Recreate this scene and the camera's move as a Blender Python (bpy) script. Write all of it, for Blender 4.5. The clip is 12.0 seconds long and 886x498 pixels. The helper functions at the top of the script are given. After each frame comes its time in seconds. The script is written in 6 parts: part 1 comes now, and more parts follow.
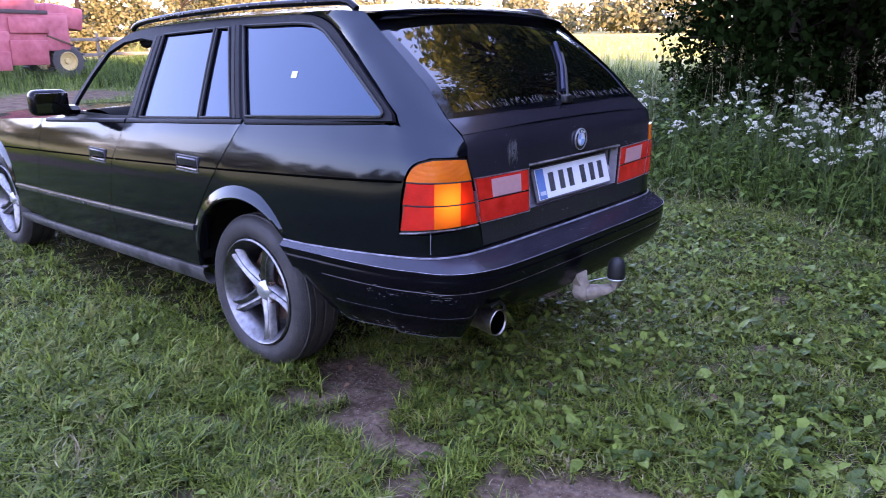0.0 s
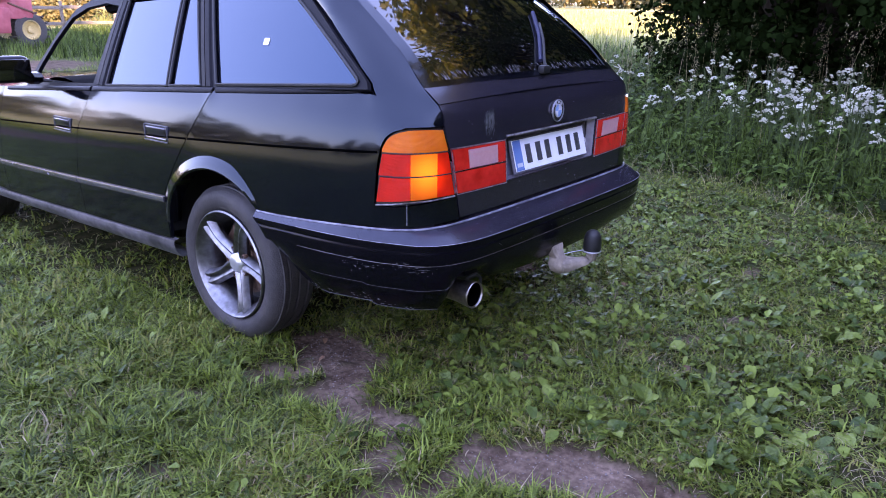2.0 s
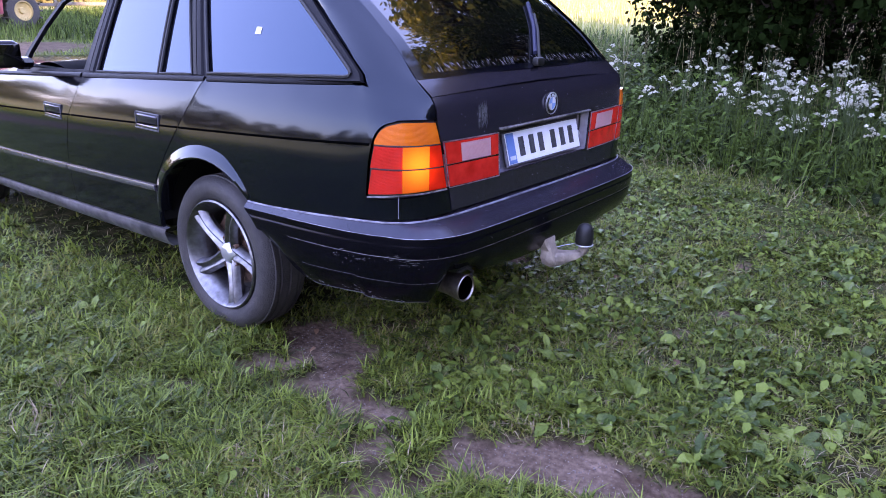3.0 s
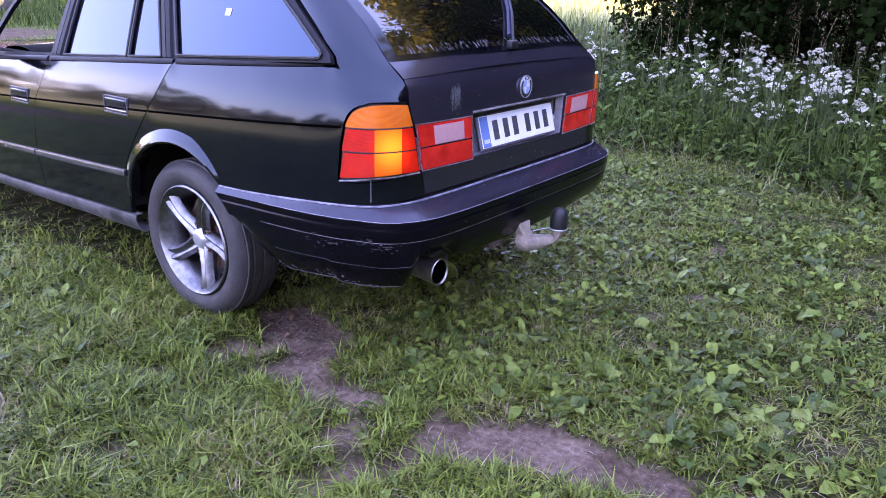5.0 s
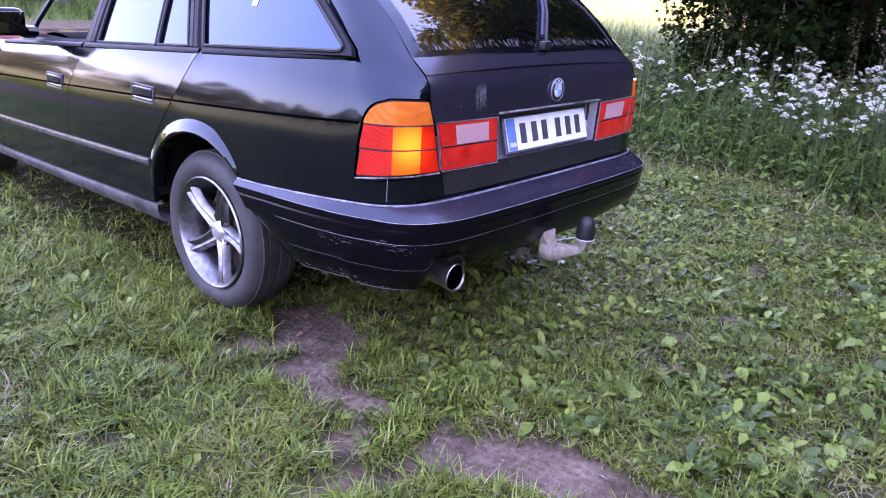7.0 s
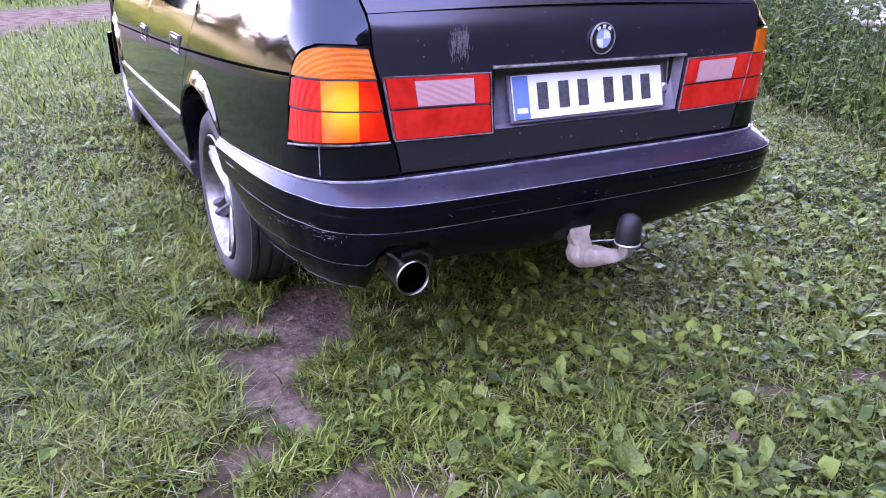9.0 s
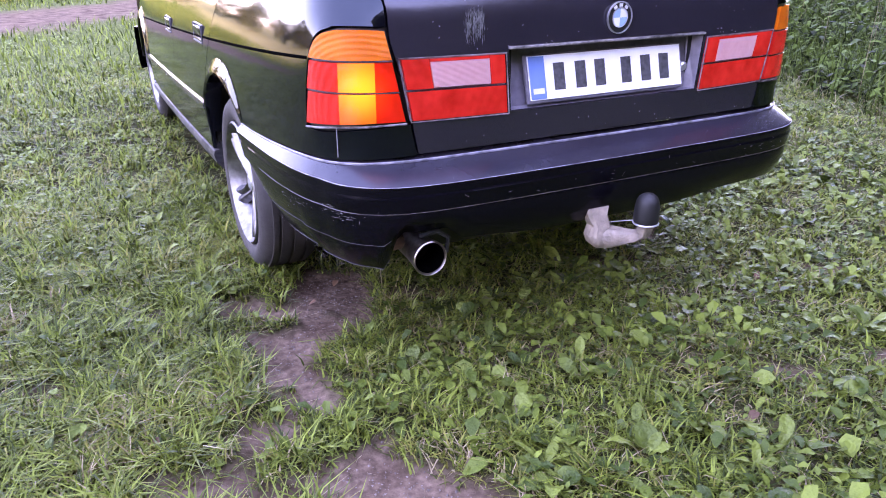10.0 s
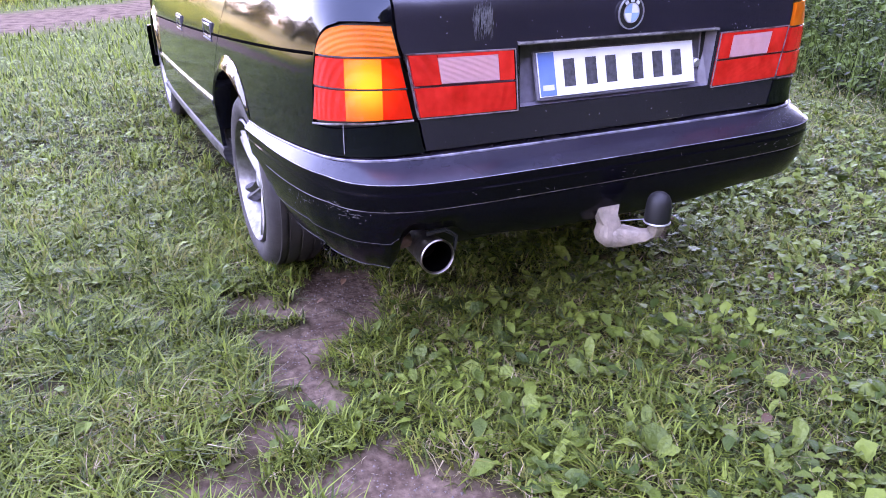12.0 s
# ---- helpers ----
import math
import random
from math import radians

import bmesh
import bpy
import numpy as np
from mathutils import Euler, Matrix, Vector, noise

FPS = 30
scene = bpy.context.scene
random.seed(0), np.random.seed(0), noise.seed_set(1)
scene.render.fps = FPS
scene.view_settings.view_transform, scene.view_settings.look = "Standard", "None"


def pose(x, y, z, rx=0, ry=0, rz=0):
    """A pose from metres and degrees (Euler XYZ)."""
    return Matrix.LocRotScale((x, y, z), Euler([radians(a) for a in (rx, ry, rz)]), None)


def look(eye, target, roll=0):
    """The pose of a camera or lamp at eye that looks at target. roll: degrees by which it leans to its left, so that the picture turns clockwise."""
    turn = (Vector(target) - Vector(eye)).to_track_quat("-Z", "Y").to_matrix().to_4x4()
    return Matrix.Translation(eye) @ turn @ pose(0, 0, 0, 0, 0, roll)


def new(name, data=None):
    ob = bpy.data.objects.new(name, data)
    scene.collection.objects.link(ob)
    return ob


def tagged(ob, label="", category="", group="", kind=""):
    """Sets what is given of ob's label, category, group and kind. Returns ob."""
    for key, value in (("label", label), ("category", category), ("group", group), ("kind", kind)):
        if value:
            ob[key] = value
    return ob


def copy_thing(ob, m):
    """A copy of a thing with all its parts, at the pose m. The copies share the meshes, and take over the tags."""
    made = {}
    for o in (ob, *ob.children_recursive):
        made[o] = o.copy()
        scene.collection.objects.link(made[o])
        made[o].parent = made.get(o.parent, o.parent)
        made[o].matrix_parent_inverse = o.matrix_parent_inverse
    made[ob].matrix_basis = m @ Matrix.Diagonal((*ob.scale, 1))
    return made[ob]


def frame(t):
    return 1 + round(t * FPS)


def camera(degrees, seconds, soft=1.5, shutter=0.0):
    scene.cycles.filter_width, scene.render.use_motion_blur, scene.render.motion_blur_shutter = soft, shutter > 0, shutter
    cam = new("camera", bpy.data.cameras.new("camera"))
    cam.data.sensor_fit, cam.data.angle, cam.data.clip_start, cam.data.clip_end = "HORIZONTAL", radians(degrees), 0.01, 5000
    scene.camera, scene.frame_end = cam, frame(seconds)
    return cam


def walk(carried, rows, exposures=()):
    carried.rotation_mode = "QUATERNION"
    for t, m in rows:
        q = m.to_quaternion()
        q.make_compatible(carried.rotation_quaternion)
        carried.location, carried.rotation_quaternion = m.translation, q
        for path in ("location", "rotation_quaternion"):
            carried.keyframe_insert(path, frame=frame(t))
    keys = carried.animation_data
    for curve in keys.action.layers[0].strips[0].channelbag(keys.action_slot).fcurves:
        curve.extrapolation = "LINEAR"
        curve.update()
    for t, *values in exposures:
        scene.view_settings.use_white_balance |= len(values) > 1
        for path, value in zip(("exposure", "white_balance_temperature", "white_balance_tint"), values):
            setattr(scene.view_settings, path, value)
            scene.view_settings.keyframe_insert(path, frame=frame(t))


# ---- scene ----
cam = camera(64.0, 12.0, soft=0.4, shutter=0.4)
PATH = [
    (0, (-2.385, -1.241, 1.275), (-0.933, 0.017, 0.72), -0.2),
    (0.5, (-2.374, -1.228, 1.291), (-0.888, -0.018, 0.719), -0.1),
    (1, (-2.383, -1.231, 1.268), (-0.914, -0.017, 0.662), 0.5),
    (1.5, (-2.376, -1.23, 1.26), (-0.918, -0.007, 0.646), 0.4),
    (2, (-2.377, -1.225, 1.256), (-0.894, -0.036, 0.636), 0.5),
    (2.5, (-2.375, -1.219, 1.274), (-0.884, -0.053, 0.627), 0.9),
    (3, (-2.362, -1.226, 1.275), (-0.878, -0.056, 0.619), 1.2),
    (3.5, (-2.36, -1.231, 1.267), (-0.859, -0.089, 0.605), 1.0),
    (5.5, (-2.339, -1.252, 1.252), (-0.83, -0.133, 0.569), 1.6),
    (6, (-2.346, -1.257, 1.247), (-0.833, -0.139, 0.571), 1.7),
    (6.5, (-2.34, -1.249, 1.241), (-0.843, -0.106, 0.569), 1.9),
    (8.5, (-1.454, -1.325, 1.142), (-0.412, 0.211, 0.396), 4.3),
    (9, (-1.309, -1.367, 1.134), (-0.407, 0.24, 0.358), 1.1),
    (9.5, (-1.286, -1.402, 1.121), (-0.395, 0.216, 0.353), 0.1),
    (10, (-1.302, -1.401, 1.111), (-0.468, 0.234, 0.316), -0.2),
    (10.5, (-1.314, -1.377, 1.127), (-0.493, 0.256, 0.315), -0.3),
    (11, (-1.297, -1.394, 1.105), (-0.488, 0.255, 0.313), -0.9),
    (11.5, (-1.291, -1.39, 1.101), (-0.484, 0.26, 0.311), -0.6),
    (12, (-1.281, -1.39, 1.1), (-0.48, 0.26, 0.304), -0.4),
]
EXPOSURE = [(0, 3.63, 7400, 49), (2.5, 3.73, 7500, 53), (3.7, 3.89, 7450, 56), (5.5, 4.13, 7500, 61), (6.7, 4.23, 7550, 62), (8.5, 4.39, 7800, 63), (10, 4.51, 8250, 61), (12, 4.54, 8150, 60)]
walk(cam, [(t, look(eye, target, roll)) for t, eye, target, roll in PATH], EXPOSURE)

# ---- light ----
SUN_AZ, SUN_EL = 200.0, 12.0          # degrees: compass from +y towards +x, height
world = bpy.data.worlds.new("sky")
scene.world = world
world.use_nodes = True
wn = world.node_tree.nodes
wl = world.node_tree.links
sky = wn.new("ShaderNodeTexSky")
sky.sky_type = "NISHITA"
sky.sun_disc = False
sky.sun_elevation = radians(SUN_EL)
sky.sun_rotation = radians(SUN_AZ)
sky.altitude, sky.air_density, sky.dust_density, sky.ozone_density = 50, 1.0, 0.3, 2.0
# a thin even haze over the clear sky
haze = wn.new("ShaderNodeMix")
haze.data_type = "RGBA"
haze.inputs["Factor"].default_value = 0.48
haze.inputs["B"].default_value = (1.5, 2.6, 5.0, 1)
wl.new(sky.outputs[0], haze.inputs["A"])
wl.new(haze.outputs["Result"], wn["Background"].inputs[0])
wn["Background"].inputs[1].default_value = 0.15
sun_data = bpy.data.lights.new("sun", "SUN")
sun_data.energy, sun_data.angle, sun_data.color = 3.0, radians(0.6), (1.0, 0.83, 0.58)
sun_dir = Vector((math.sin(radians(SUN_AZ)) * math.cos(radians(SUN_EL)), math.cos(radians(SUN_AZ)) * math.cos(radians(SUN_EL)), math.sin(radians(SUN_EL))))
sun = new("sun", sun_data)
sun.matrix_world = look(sun_dir * 60, (0, 0, 0))


# ---- materials ----
def mat(name, color, rough=0.5, metal=0.0, var=0.15, scale=20.0, bump=0.0, bump_scale=60.0, coat=0.0, ior=1.5, color2=None,
        big=2.0, big_var=0.15, island=0.0, objrand=0.0, rough_var=0.0, emit=0.0, emit_color=None, trans=0.0, spec_tint=None, ribs=0.0, bulb=None):
    m = bpy.data.materials.new(name)
    m.use_nodes = True
    nt = m.node_tree
    b = nt.nodes["Principled BSDF"]
    b.inputs["Roughness"].default_value = rough
    b.inputs["Metallic"].default_value = metal
    b.inputs["IOR"].default_value = ior
    b.inputs["Coat Weight"].default_value = coat
    b.inputs["Coat Roughness"].default_value = 0.06
    b.inputs["Transmission Weight"].default_value = trans
    tex = nt.nodes.new("ShaderNodeTexCoord")
    n1 = nt.nodes.new("ShaderNodeTexNoise")
    n1.inputs["Scale"].default_value, n1.inputs["Detail"].default_value = scale, 6
    n2 = nt.nodes.new("ShaderNodeTexNoise")
    n2.inputs["Scale"].default_value, n2.inputs["Detail"].default_value = big, 4
    nt.links.new(tex.outputs["Object"], n1.inputs["Vector"])
    nt.links.new(tex.outputs["Object"], n2.inputs["Vector"])
    mix = nt.nodes.new("ShaderNodeMix")
    mix.data_type = "RGBA"
    c2 = color2 or tuple(c * 0.55 for c in color)
    mix.inputs["A"].default_value = (*color, 1)
    mix.inputs["B"].default_value = (*c2, 1)
    # factor = var*(n1-.5)*2 + big_var*(n2-.5)*2 + .5
    m1 = nt.nodes.new("ShaderNodeMath")
    m1.operation = "MULTIPLY_ADD"
    m1.inputs[1].default_value, m1.inputs[2].default_value = var * 4, 0.5 - var * 2 - big_var * 2
    nt.links.new(n1.outputs["Fac"], m1.inputs[0])
    m2 = nt.nodes.new("ShaderNodeMath")
    m2.operation = "MULTIPLY_ADD"
    m2.inputs[1].default_value = big_var * 4
    nt.links.new(n2.outputs["Fac"], m2.inputs[0])
    nt.links.new(m1.outputs[0], m2.inputs[2])
    fac = m2.outputs[0]
    for amount, kind in ((island, "island"), (objrand, "object")):
        if amount:
            g = nt.nodes.new("ShaderNodeNewGeometry" if kind == "island" else "ShaderNodeObjectInfo")
            m3 = nt.nodes.new("ShaderNodeMath")
            m3.operation = "MULTIPLY_ADD"
            m3.inputs[1].default_value = amount
            nt.links.new(g.outputs["Random Per Island" if kind == "island" else "Random"], m3.inputs[0])
            m4 = nt.nodes.new("ShaderNodeMath")
            m4.operation = "ADD"
            m4.inputs[1].default_value = -amount / 2
            nt.links.new(fac, m3.inputs[2])
            nt.links.new(m3.outputs[0], m4.inputs[0])
            fac = m4.outputs[0]
    cl = nt.nodes.new("ShaderNodeClamp")
    nt.links.new(fac, cl.inputs[0])
    nt.links.new(cl.outputs[0], mix.inputs["Factor"])
    nt.links.new(mix.outputs["Result"], b.inputs["Base Color"])
    if rough_var:
        m5 = nt.nodes.new("ShaderNodeMath")
        m5.operation = "MULTIPLY_ADD"
        m5.inputs[1].default_value, m5.inputs[2].default_value = rough_var, rough - rough_var / 2
        nt.links.new(n1.outputs["Fac"], m5.inputs[0])
        nt.links.new(m5.outputs[0], b.inputs["Roughness"])
    if bump:
        nb = nt.nodes.new("ShaderNodeTexNoise")
        nb.inputs["Scale"].default_value, nb.inputs["Detail"].default_value = bump_scale, 5
        nt.links.new(tex.outputs["Object"], nb.inputs["Vector"])
        bp = nt.nodes.new("ShaderNodeBump")
        bp.inputs["Strength"].default_value, bp.inputs["Distance"].default_value = bump, 0.01
        nt.links.new(nb.outputs["Fac"], bp.inputs["Height"])
        nt.links.new(bp.outputs[0], b.inputs["Normal"])
    if spec_tint:
        b.inputs["Specular Tint"].default_value = (*spec_tint, 1)
    if ribs:
        wv = nt.nodes.new("ShaderNodeTexWave")
        wv.bands_direction = "Z"
        wv.inputs["Scale"].default_value = ribs
        nt.links.new(tex.outputs["Object"], wv.inputs["Vector"])
        bp = nt.nodes.new("ShaderNodeBump")
        bp.inputs["Strength"].default_value, bp.inputs["Distance"].default_value = 0.3, 0.002
        nt.links.new(wv.outputs["Fac"], bp.inputs["Height"])
        nt.links.new(bp.outputs[0], b.inputs["Normal"])
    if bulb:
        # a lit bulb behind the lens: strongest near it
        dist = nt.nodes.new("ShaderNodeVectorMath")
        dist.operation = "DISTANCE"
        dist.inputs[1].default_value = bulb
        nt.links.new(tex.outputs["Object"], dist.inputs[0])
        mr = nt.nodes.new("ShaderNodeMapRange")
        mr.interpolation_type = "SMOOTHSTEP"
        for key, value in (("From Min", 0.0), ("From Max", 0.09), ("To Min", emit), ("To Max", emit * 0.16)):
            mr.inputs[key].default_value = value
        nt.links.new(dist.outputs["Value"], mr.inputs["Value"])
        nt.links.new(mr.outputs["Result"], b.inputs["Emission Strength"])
    if emit:
        b.inputs["Emission Color"].default_value = (*(emit_color or color), 1)
        b.inputs["Emission Strength"].default_value = emit
    return m


def foliage(name, color, color2, island=0.9, objrand=0.0, rough=0.5, trans=0.35, big=0.6, ior=1.3, bump=0.0, bump_scale=60):
    """Leaf or blade: diffuse and gloss with some light let through."""
    m = mat(name, color, rough, color2=color2, var=0.12, scale=40, big=big, big_var=0.2, island=island, objrand=objrand, ior=ior, bump=bump, bump_scale=bump_scale)
    nt = m.node_tree
    b = nt.nodes["Principled BSDF"]
    out = nt.nodes["Material Output"]
    tr = nt.nodes.new("ShaderNodeBsdfTranslucent")
    src = b.inputs["Base Color"].links[0].from_socket
    nt.links.new(src, tr.inputs["Color"])
    mx = nt.nodes.new("ShaderNodeMixShader")
    mx.inputs[0].default_value = trans
    nt.links.new(b.outputs[0], mx.inputs[1])
    nt.links.new(tr.outputs[0], mx.inputs[2])
    nt.links.new(mx.outputs[0], out.inputs["Surface"])
    return m


def clear(name):
    """A thin clear pane: seen through, with a faint gloss."""
    m = bpy.data.materials.new(name)
    m.use_nodes = True
    nt = m.node_tree
    nt.nodes.remove(nt.nodes["Principled BSDF"])
    tr, gl, fr, mx = (nt.nodes.new(k) for k in ("ShaderNodeBsdfTransparent", "ShaderNodeBsdfGlossy", "ShaderNodeValue", "ShaderNodeMixShader"))
    fr.outputs[0].default_value = 0.07
    tr.inputs["Color"].default_value = (0.86, 0.9, 0.88, 1)
    gl.inputs["Roughness"].default_value = 0.02
    nt.links.new(fr.outputs[0], mx.inputs[0])
    nt.links.new(tr.outputs[0], mx.inputs[1])
    nt.links.new(gl.outputs[0], mx.inputs[2])
    nt.links.new(mx.outputs[0], nt.nodes["Material Output"].inputs["Surface"])
    return m


# the blue specular tint deepens the reflected sky's blue
PAINT = mat("black_paint", (0.0010, 0.0013, 0.0030), 0.08, color2=(0.0028, 0.0028, 0.0048), var=0.2, scale=35, big=3, big_var=0.3, ior=1.47, rough_var=0.05, bump=0.006, bump_scale=5, spec_tint=(0.66, 0.82, 1.0))
PAINT_DULL = mat("dull_black_paint", (0.0115, 0.0100, 0.0150), 0.22, color2=(0.018, 0.0155, 0.021), var=0.08, scale=60, big=5, big_var=0.3, rough_var=0.1, ior=1.58, bump=0.003, bump_scale=120, spec_tint=(0.88, 0.9, 1.0))
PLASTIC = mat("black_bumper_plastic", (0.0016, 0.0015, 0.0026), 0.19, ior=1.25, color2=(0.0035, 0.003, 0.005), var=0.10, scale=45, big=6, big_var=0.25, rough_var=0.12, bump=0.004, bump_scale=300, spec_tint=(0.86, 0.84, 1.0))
SILL = mat("dusty_sill_plastic", (0.10, 0.09, 0.095), 0.4, color2=(0.018, 0.017, 0.019), var=0.4, scale=22, big=6, big_var=0.55, rough_var=0.3)
RUBBER = mat("black_rubber", (0.003, 0.003, 0.0035), 0.6, var=0.3, scale=80)
TYRE = mat("dusty_tyre_rubber", (0.012, 0.0102, 0.0100), 0.7, color2=(0.038, 0.032, 0.030), var=0.3, scale=28, big=9, big_var=0.4, bump=0.3, bump_scale=150)
CHROME = mat("worn_chrome", (0.29, 0.29, 0.31), 0.40, 1.0, color2=(0.11, 0.105, 0.10), var=0.3, scale=40, big=10, big_var=0.3, rough_var=0.2, spec_tint=(0.42, 0.42, 0.44))
STEEL = mat("dirty_steel", (0.34, 0.31, 0.28), 0.35, 1.0, color2=(0.10, 0.075, 0.06), var=0.3, scale=60, rough_var=0.3)
RUST = mat("rusty_iron", (0.13, 0.06, 0.035), 0.8, color2=(0.05, 0.03, 0.022), var=0.35, scale=60, bump=0.4)
# reflected sky blue is put into the specular tint
TINT = mat("tinted_window_glass", (0.002, 0.002, 0.004), 0.03, color2=(0.004, 0.004, 0.006), ior=1.68, big=2, rough_var=0.02, spec_tint=(0.28, 0.60, 1.0))
REAR_TINT = mat("tinted_rear_glass", (0.0012, 0.0012, 0.0012), 0.03, color2=(0.003, 0.003, 0.0025), ior=1.9, rough_var=0.03)
TRIM = mat("grey_window_trim", (0.008, 0.008, 0.011), 0.5, ior=1.18, var=0.2, scale=60, rough_var=0.15)
# the warm specular tint paints in the gold of the reflected sunlit field
STRIP = mat("silver_blue_rub_strip", (0.34, 0.34, 0.37), 0.24, 0.85, color2=(0.15, 0.15, 0.17), var=0.25, scale=50, rough_var=0.2, spec_tint=(0.72, 0.62, 0.50))
# paler and bluer than the bumper face: sky sheen put into the colour
LIP = mat("dusty_sheen_plastic", (0.022, 0.020, 0.029), 0.23, color2=(0.010, 0.0085, 0.014), var=0.22, scale=34, big=7, big_var=0.4, rough_var=0.16, ior=1.45, bump=0.01, bump_scale=14, spec_tint=(0.76, 0.84, 1.0))
# no bulb is lit here: a weak emission is added to brighten the red
RED = mat("red_lamp_plastic", (0.52, 0.024, 0.016), 0.10, color2=(0.22, 0.007, 0.004), var=0.4, scale=18, big=9, big_var=0.3, ior=1.4, ribs=130, emit=0.010, emit_color=(1.0, 0.03, 0.015))
AMBER = mat("amber_lamp_plastic", (0.75, 0.15, 0.006), 0.2, color2=(0.48, 0.065, 0.004), var=0.3, scale=14, ior=1.3, ribs=120)
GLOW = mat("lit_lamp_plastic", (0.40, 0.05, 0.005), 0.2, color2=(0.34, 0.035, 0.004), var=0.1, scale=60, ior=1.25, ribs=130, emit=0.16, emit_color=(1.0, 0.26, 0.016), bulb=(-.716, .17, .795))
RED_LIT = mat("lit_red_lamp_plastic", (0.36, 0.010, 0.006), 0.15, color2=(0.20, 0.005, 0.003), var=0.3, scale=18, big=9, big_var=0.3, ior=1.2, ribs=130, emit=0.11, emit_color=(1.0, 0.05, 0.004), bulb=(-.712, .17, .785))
WHITE_LAMP = mat("reversing_lamp_plastic", (0.62, 0.33, 0.33), 0.2, color2=(0.50, 0.22, 0.23), var=0.15, scale=80, ribs=110)
PLATE_WHITE = mat("white_plate", (0.8, 0.8, 0.82), 0.3, color2=(0.66, 0.66, 0.69), var=0.15, scale=30, rough_var=0.1)
PLATE_BLUE = mat("blue_plate_band", (0.055, 0.16, 0.42), 0.35, color2=(0.12, 0.22, 0.42), var=0.2)
INK = mat("black_plate_ink", (0.01, 0.01, 0.01), 0.4, color2=(0.10, 0.10, 0.11), var=0.35, scale=90, big=30)
SILVER = mat("silver_letter_grey", (0.6, 0.6, 0.62), 0.3, 0.7)
PALE = mat("pale_blue_enamel", (0.25, 0.45, 0.8), 0.25)
WHITE = mat("white_enamel", (0.75, 0.77, 0.8), 0.25)
CABIN = mat("dark_cabin_cloth", (0.006, 0.006, 0.007), 0.9, var=0.3, scale=90, ior=1.1)
SCUFF = mat("pale_scuffs", (0.32, 0.32, 0.33), 0.7, color2=(0.08, 0.08, 0.085), var=0.45, scale=260, big=40, big_var=0.3)
GREYDIRT = mat("grey_cast_metal", (0.38, 0.30, 0.23), 0.6, color2=(0.10, 0.08, 0.065), var=0.3, scale=35, big=14, big_var=0.3, bump=0.5, bump_scale=70)
CLEAR = clear("clear_glass")
SMEAR = mat("pale_smear", (0.17, 0.17, 0.175), 0.7, color2=(0.05, 0.05, 0.053), var=0.45, scale=200, big=40, big_var=0.3)
RECESS_GREY = mat("dusty_recess_plastic", (0.20, 0.185, 0.225), 0.35, color2=(0.07, 0.064, 0.08), var=0.3, scale=40, big=8, rough_var=0.2)
DUST_LINE = mat("dust_in_groove", (0.24, 0.22, 0.22), 0.7, color2=(0.02, 0.018, 0.02), var=0.5, scale=60, big=12, big_var=0.4)
SCRAPE = mat("dim_scrapes", (0.11, 0.108, 0.112), 0.7, color2=(0.03, 0.03, 0.032), var=0.45, scale=160, big=40, big_var=0.3)
HEDGE = foliage("hedge_tree_leaf", (0.11, 0.12, 0.038), (0.04, 0.05, 0.016), island=0.9, objrand=0.6, trans=0.25)
# pale colour for the ledge dust and for the lip's painted highlight
EDGE = mat("pale_dust_and_highlight", (0.34, 0.33, 0.38), 0.4, color2=(0.06, 0.055, 0.07), var=0.45, scale=40, big=10, big_var=0.3)
WATER = mat("milky_wiper_streak", (0.030, 0.034, 0.065), 0.55, var=0.3, scale=90, color2=(0.012, 0.013, 0.03), ior=1.25)

GRASS = foliage("grass_blades", (0.188, 0.255, 0.042), (0.022, 0.042, 0.006), rough=0.40, trans=0.30, ior=1.27, island=1.2)
GRASS_WARM = foliage("yellowing_grass_blades", (0.250, 0.240, 0.060), (0.09, 0.10, 0.022), rough=0.45, trans=0.28, ior=1.25, island=1.1)
DRY = foliage("dry_grass", (0.36, 0.30, 0.17), (0.18, 0.14, 0.08), trans=0.2)
TALL = foliage("tall_grass", (0.100, 0.160, 0.034), (0.010, 0.022, 0.005), trans=0.30, island=1.25, ior=1.22)
WEED = foliage("weed_leaf", (0.142, 0.200, 0.034), (0.030, 0.060, 0.009), island=1.1, objrand=0.9, rough=0.42, trans=0.22, ior=1.27, bump=0.9, bump_scale=45)
NETTLE = foliage("herb_leaf", (0.085, 0.145, 0.030), (0.006, 0.014, 0.003), island=1.25, trans=0.28, ior=1.16)
# near-black leaf: the shaded side of the bushes is put into its colour
MAPLE = foliage("shade_dark_bush_leaf", (0.009, 0.019, 0.005), (0.003, 0.007, 0.002), island=0.9, trans=0.03, rough=0.9, ior=1.02)
TREELEAF = foliage("tree_leaf", (0.22, 0.20, 0.035), (0.06, 0.07, 0.015), island=0.9, trans=0.55)
FARLEAF = foliage("far_tree_leaf", (0.15, 0.125, 0.052), (0.065, 0.066, 0.024), island=0.9, objrand=0.5, trans=0.2)
PETAL = foliage("white_florets", (0.74, 0.71, 0.60), (0.40, 0.40, 0.31), trans=0.3)
STEM = foliage("green_stem", (0.05, 0.08, 0.025), (0.025, 0.045, 0.012), trans=0.1)
BARK = mat("bark", (0.030, 0.024, 0.018), 0.95, color2=(0.010, 0.008, 0.006), var=0.35, scale=14, bump=0.6, bump_scale=20, ior=1.1)
DEADLEAF = foliage("dead_leaf", (0.15, 0.075, 0.04), (0.07, 0.035, 0.02), island=0.6, objrand=0.6, trans=0.1)
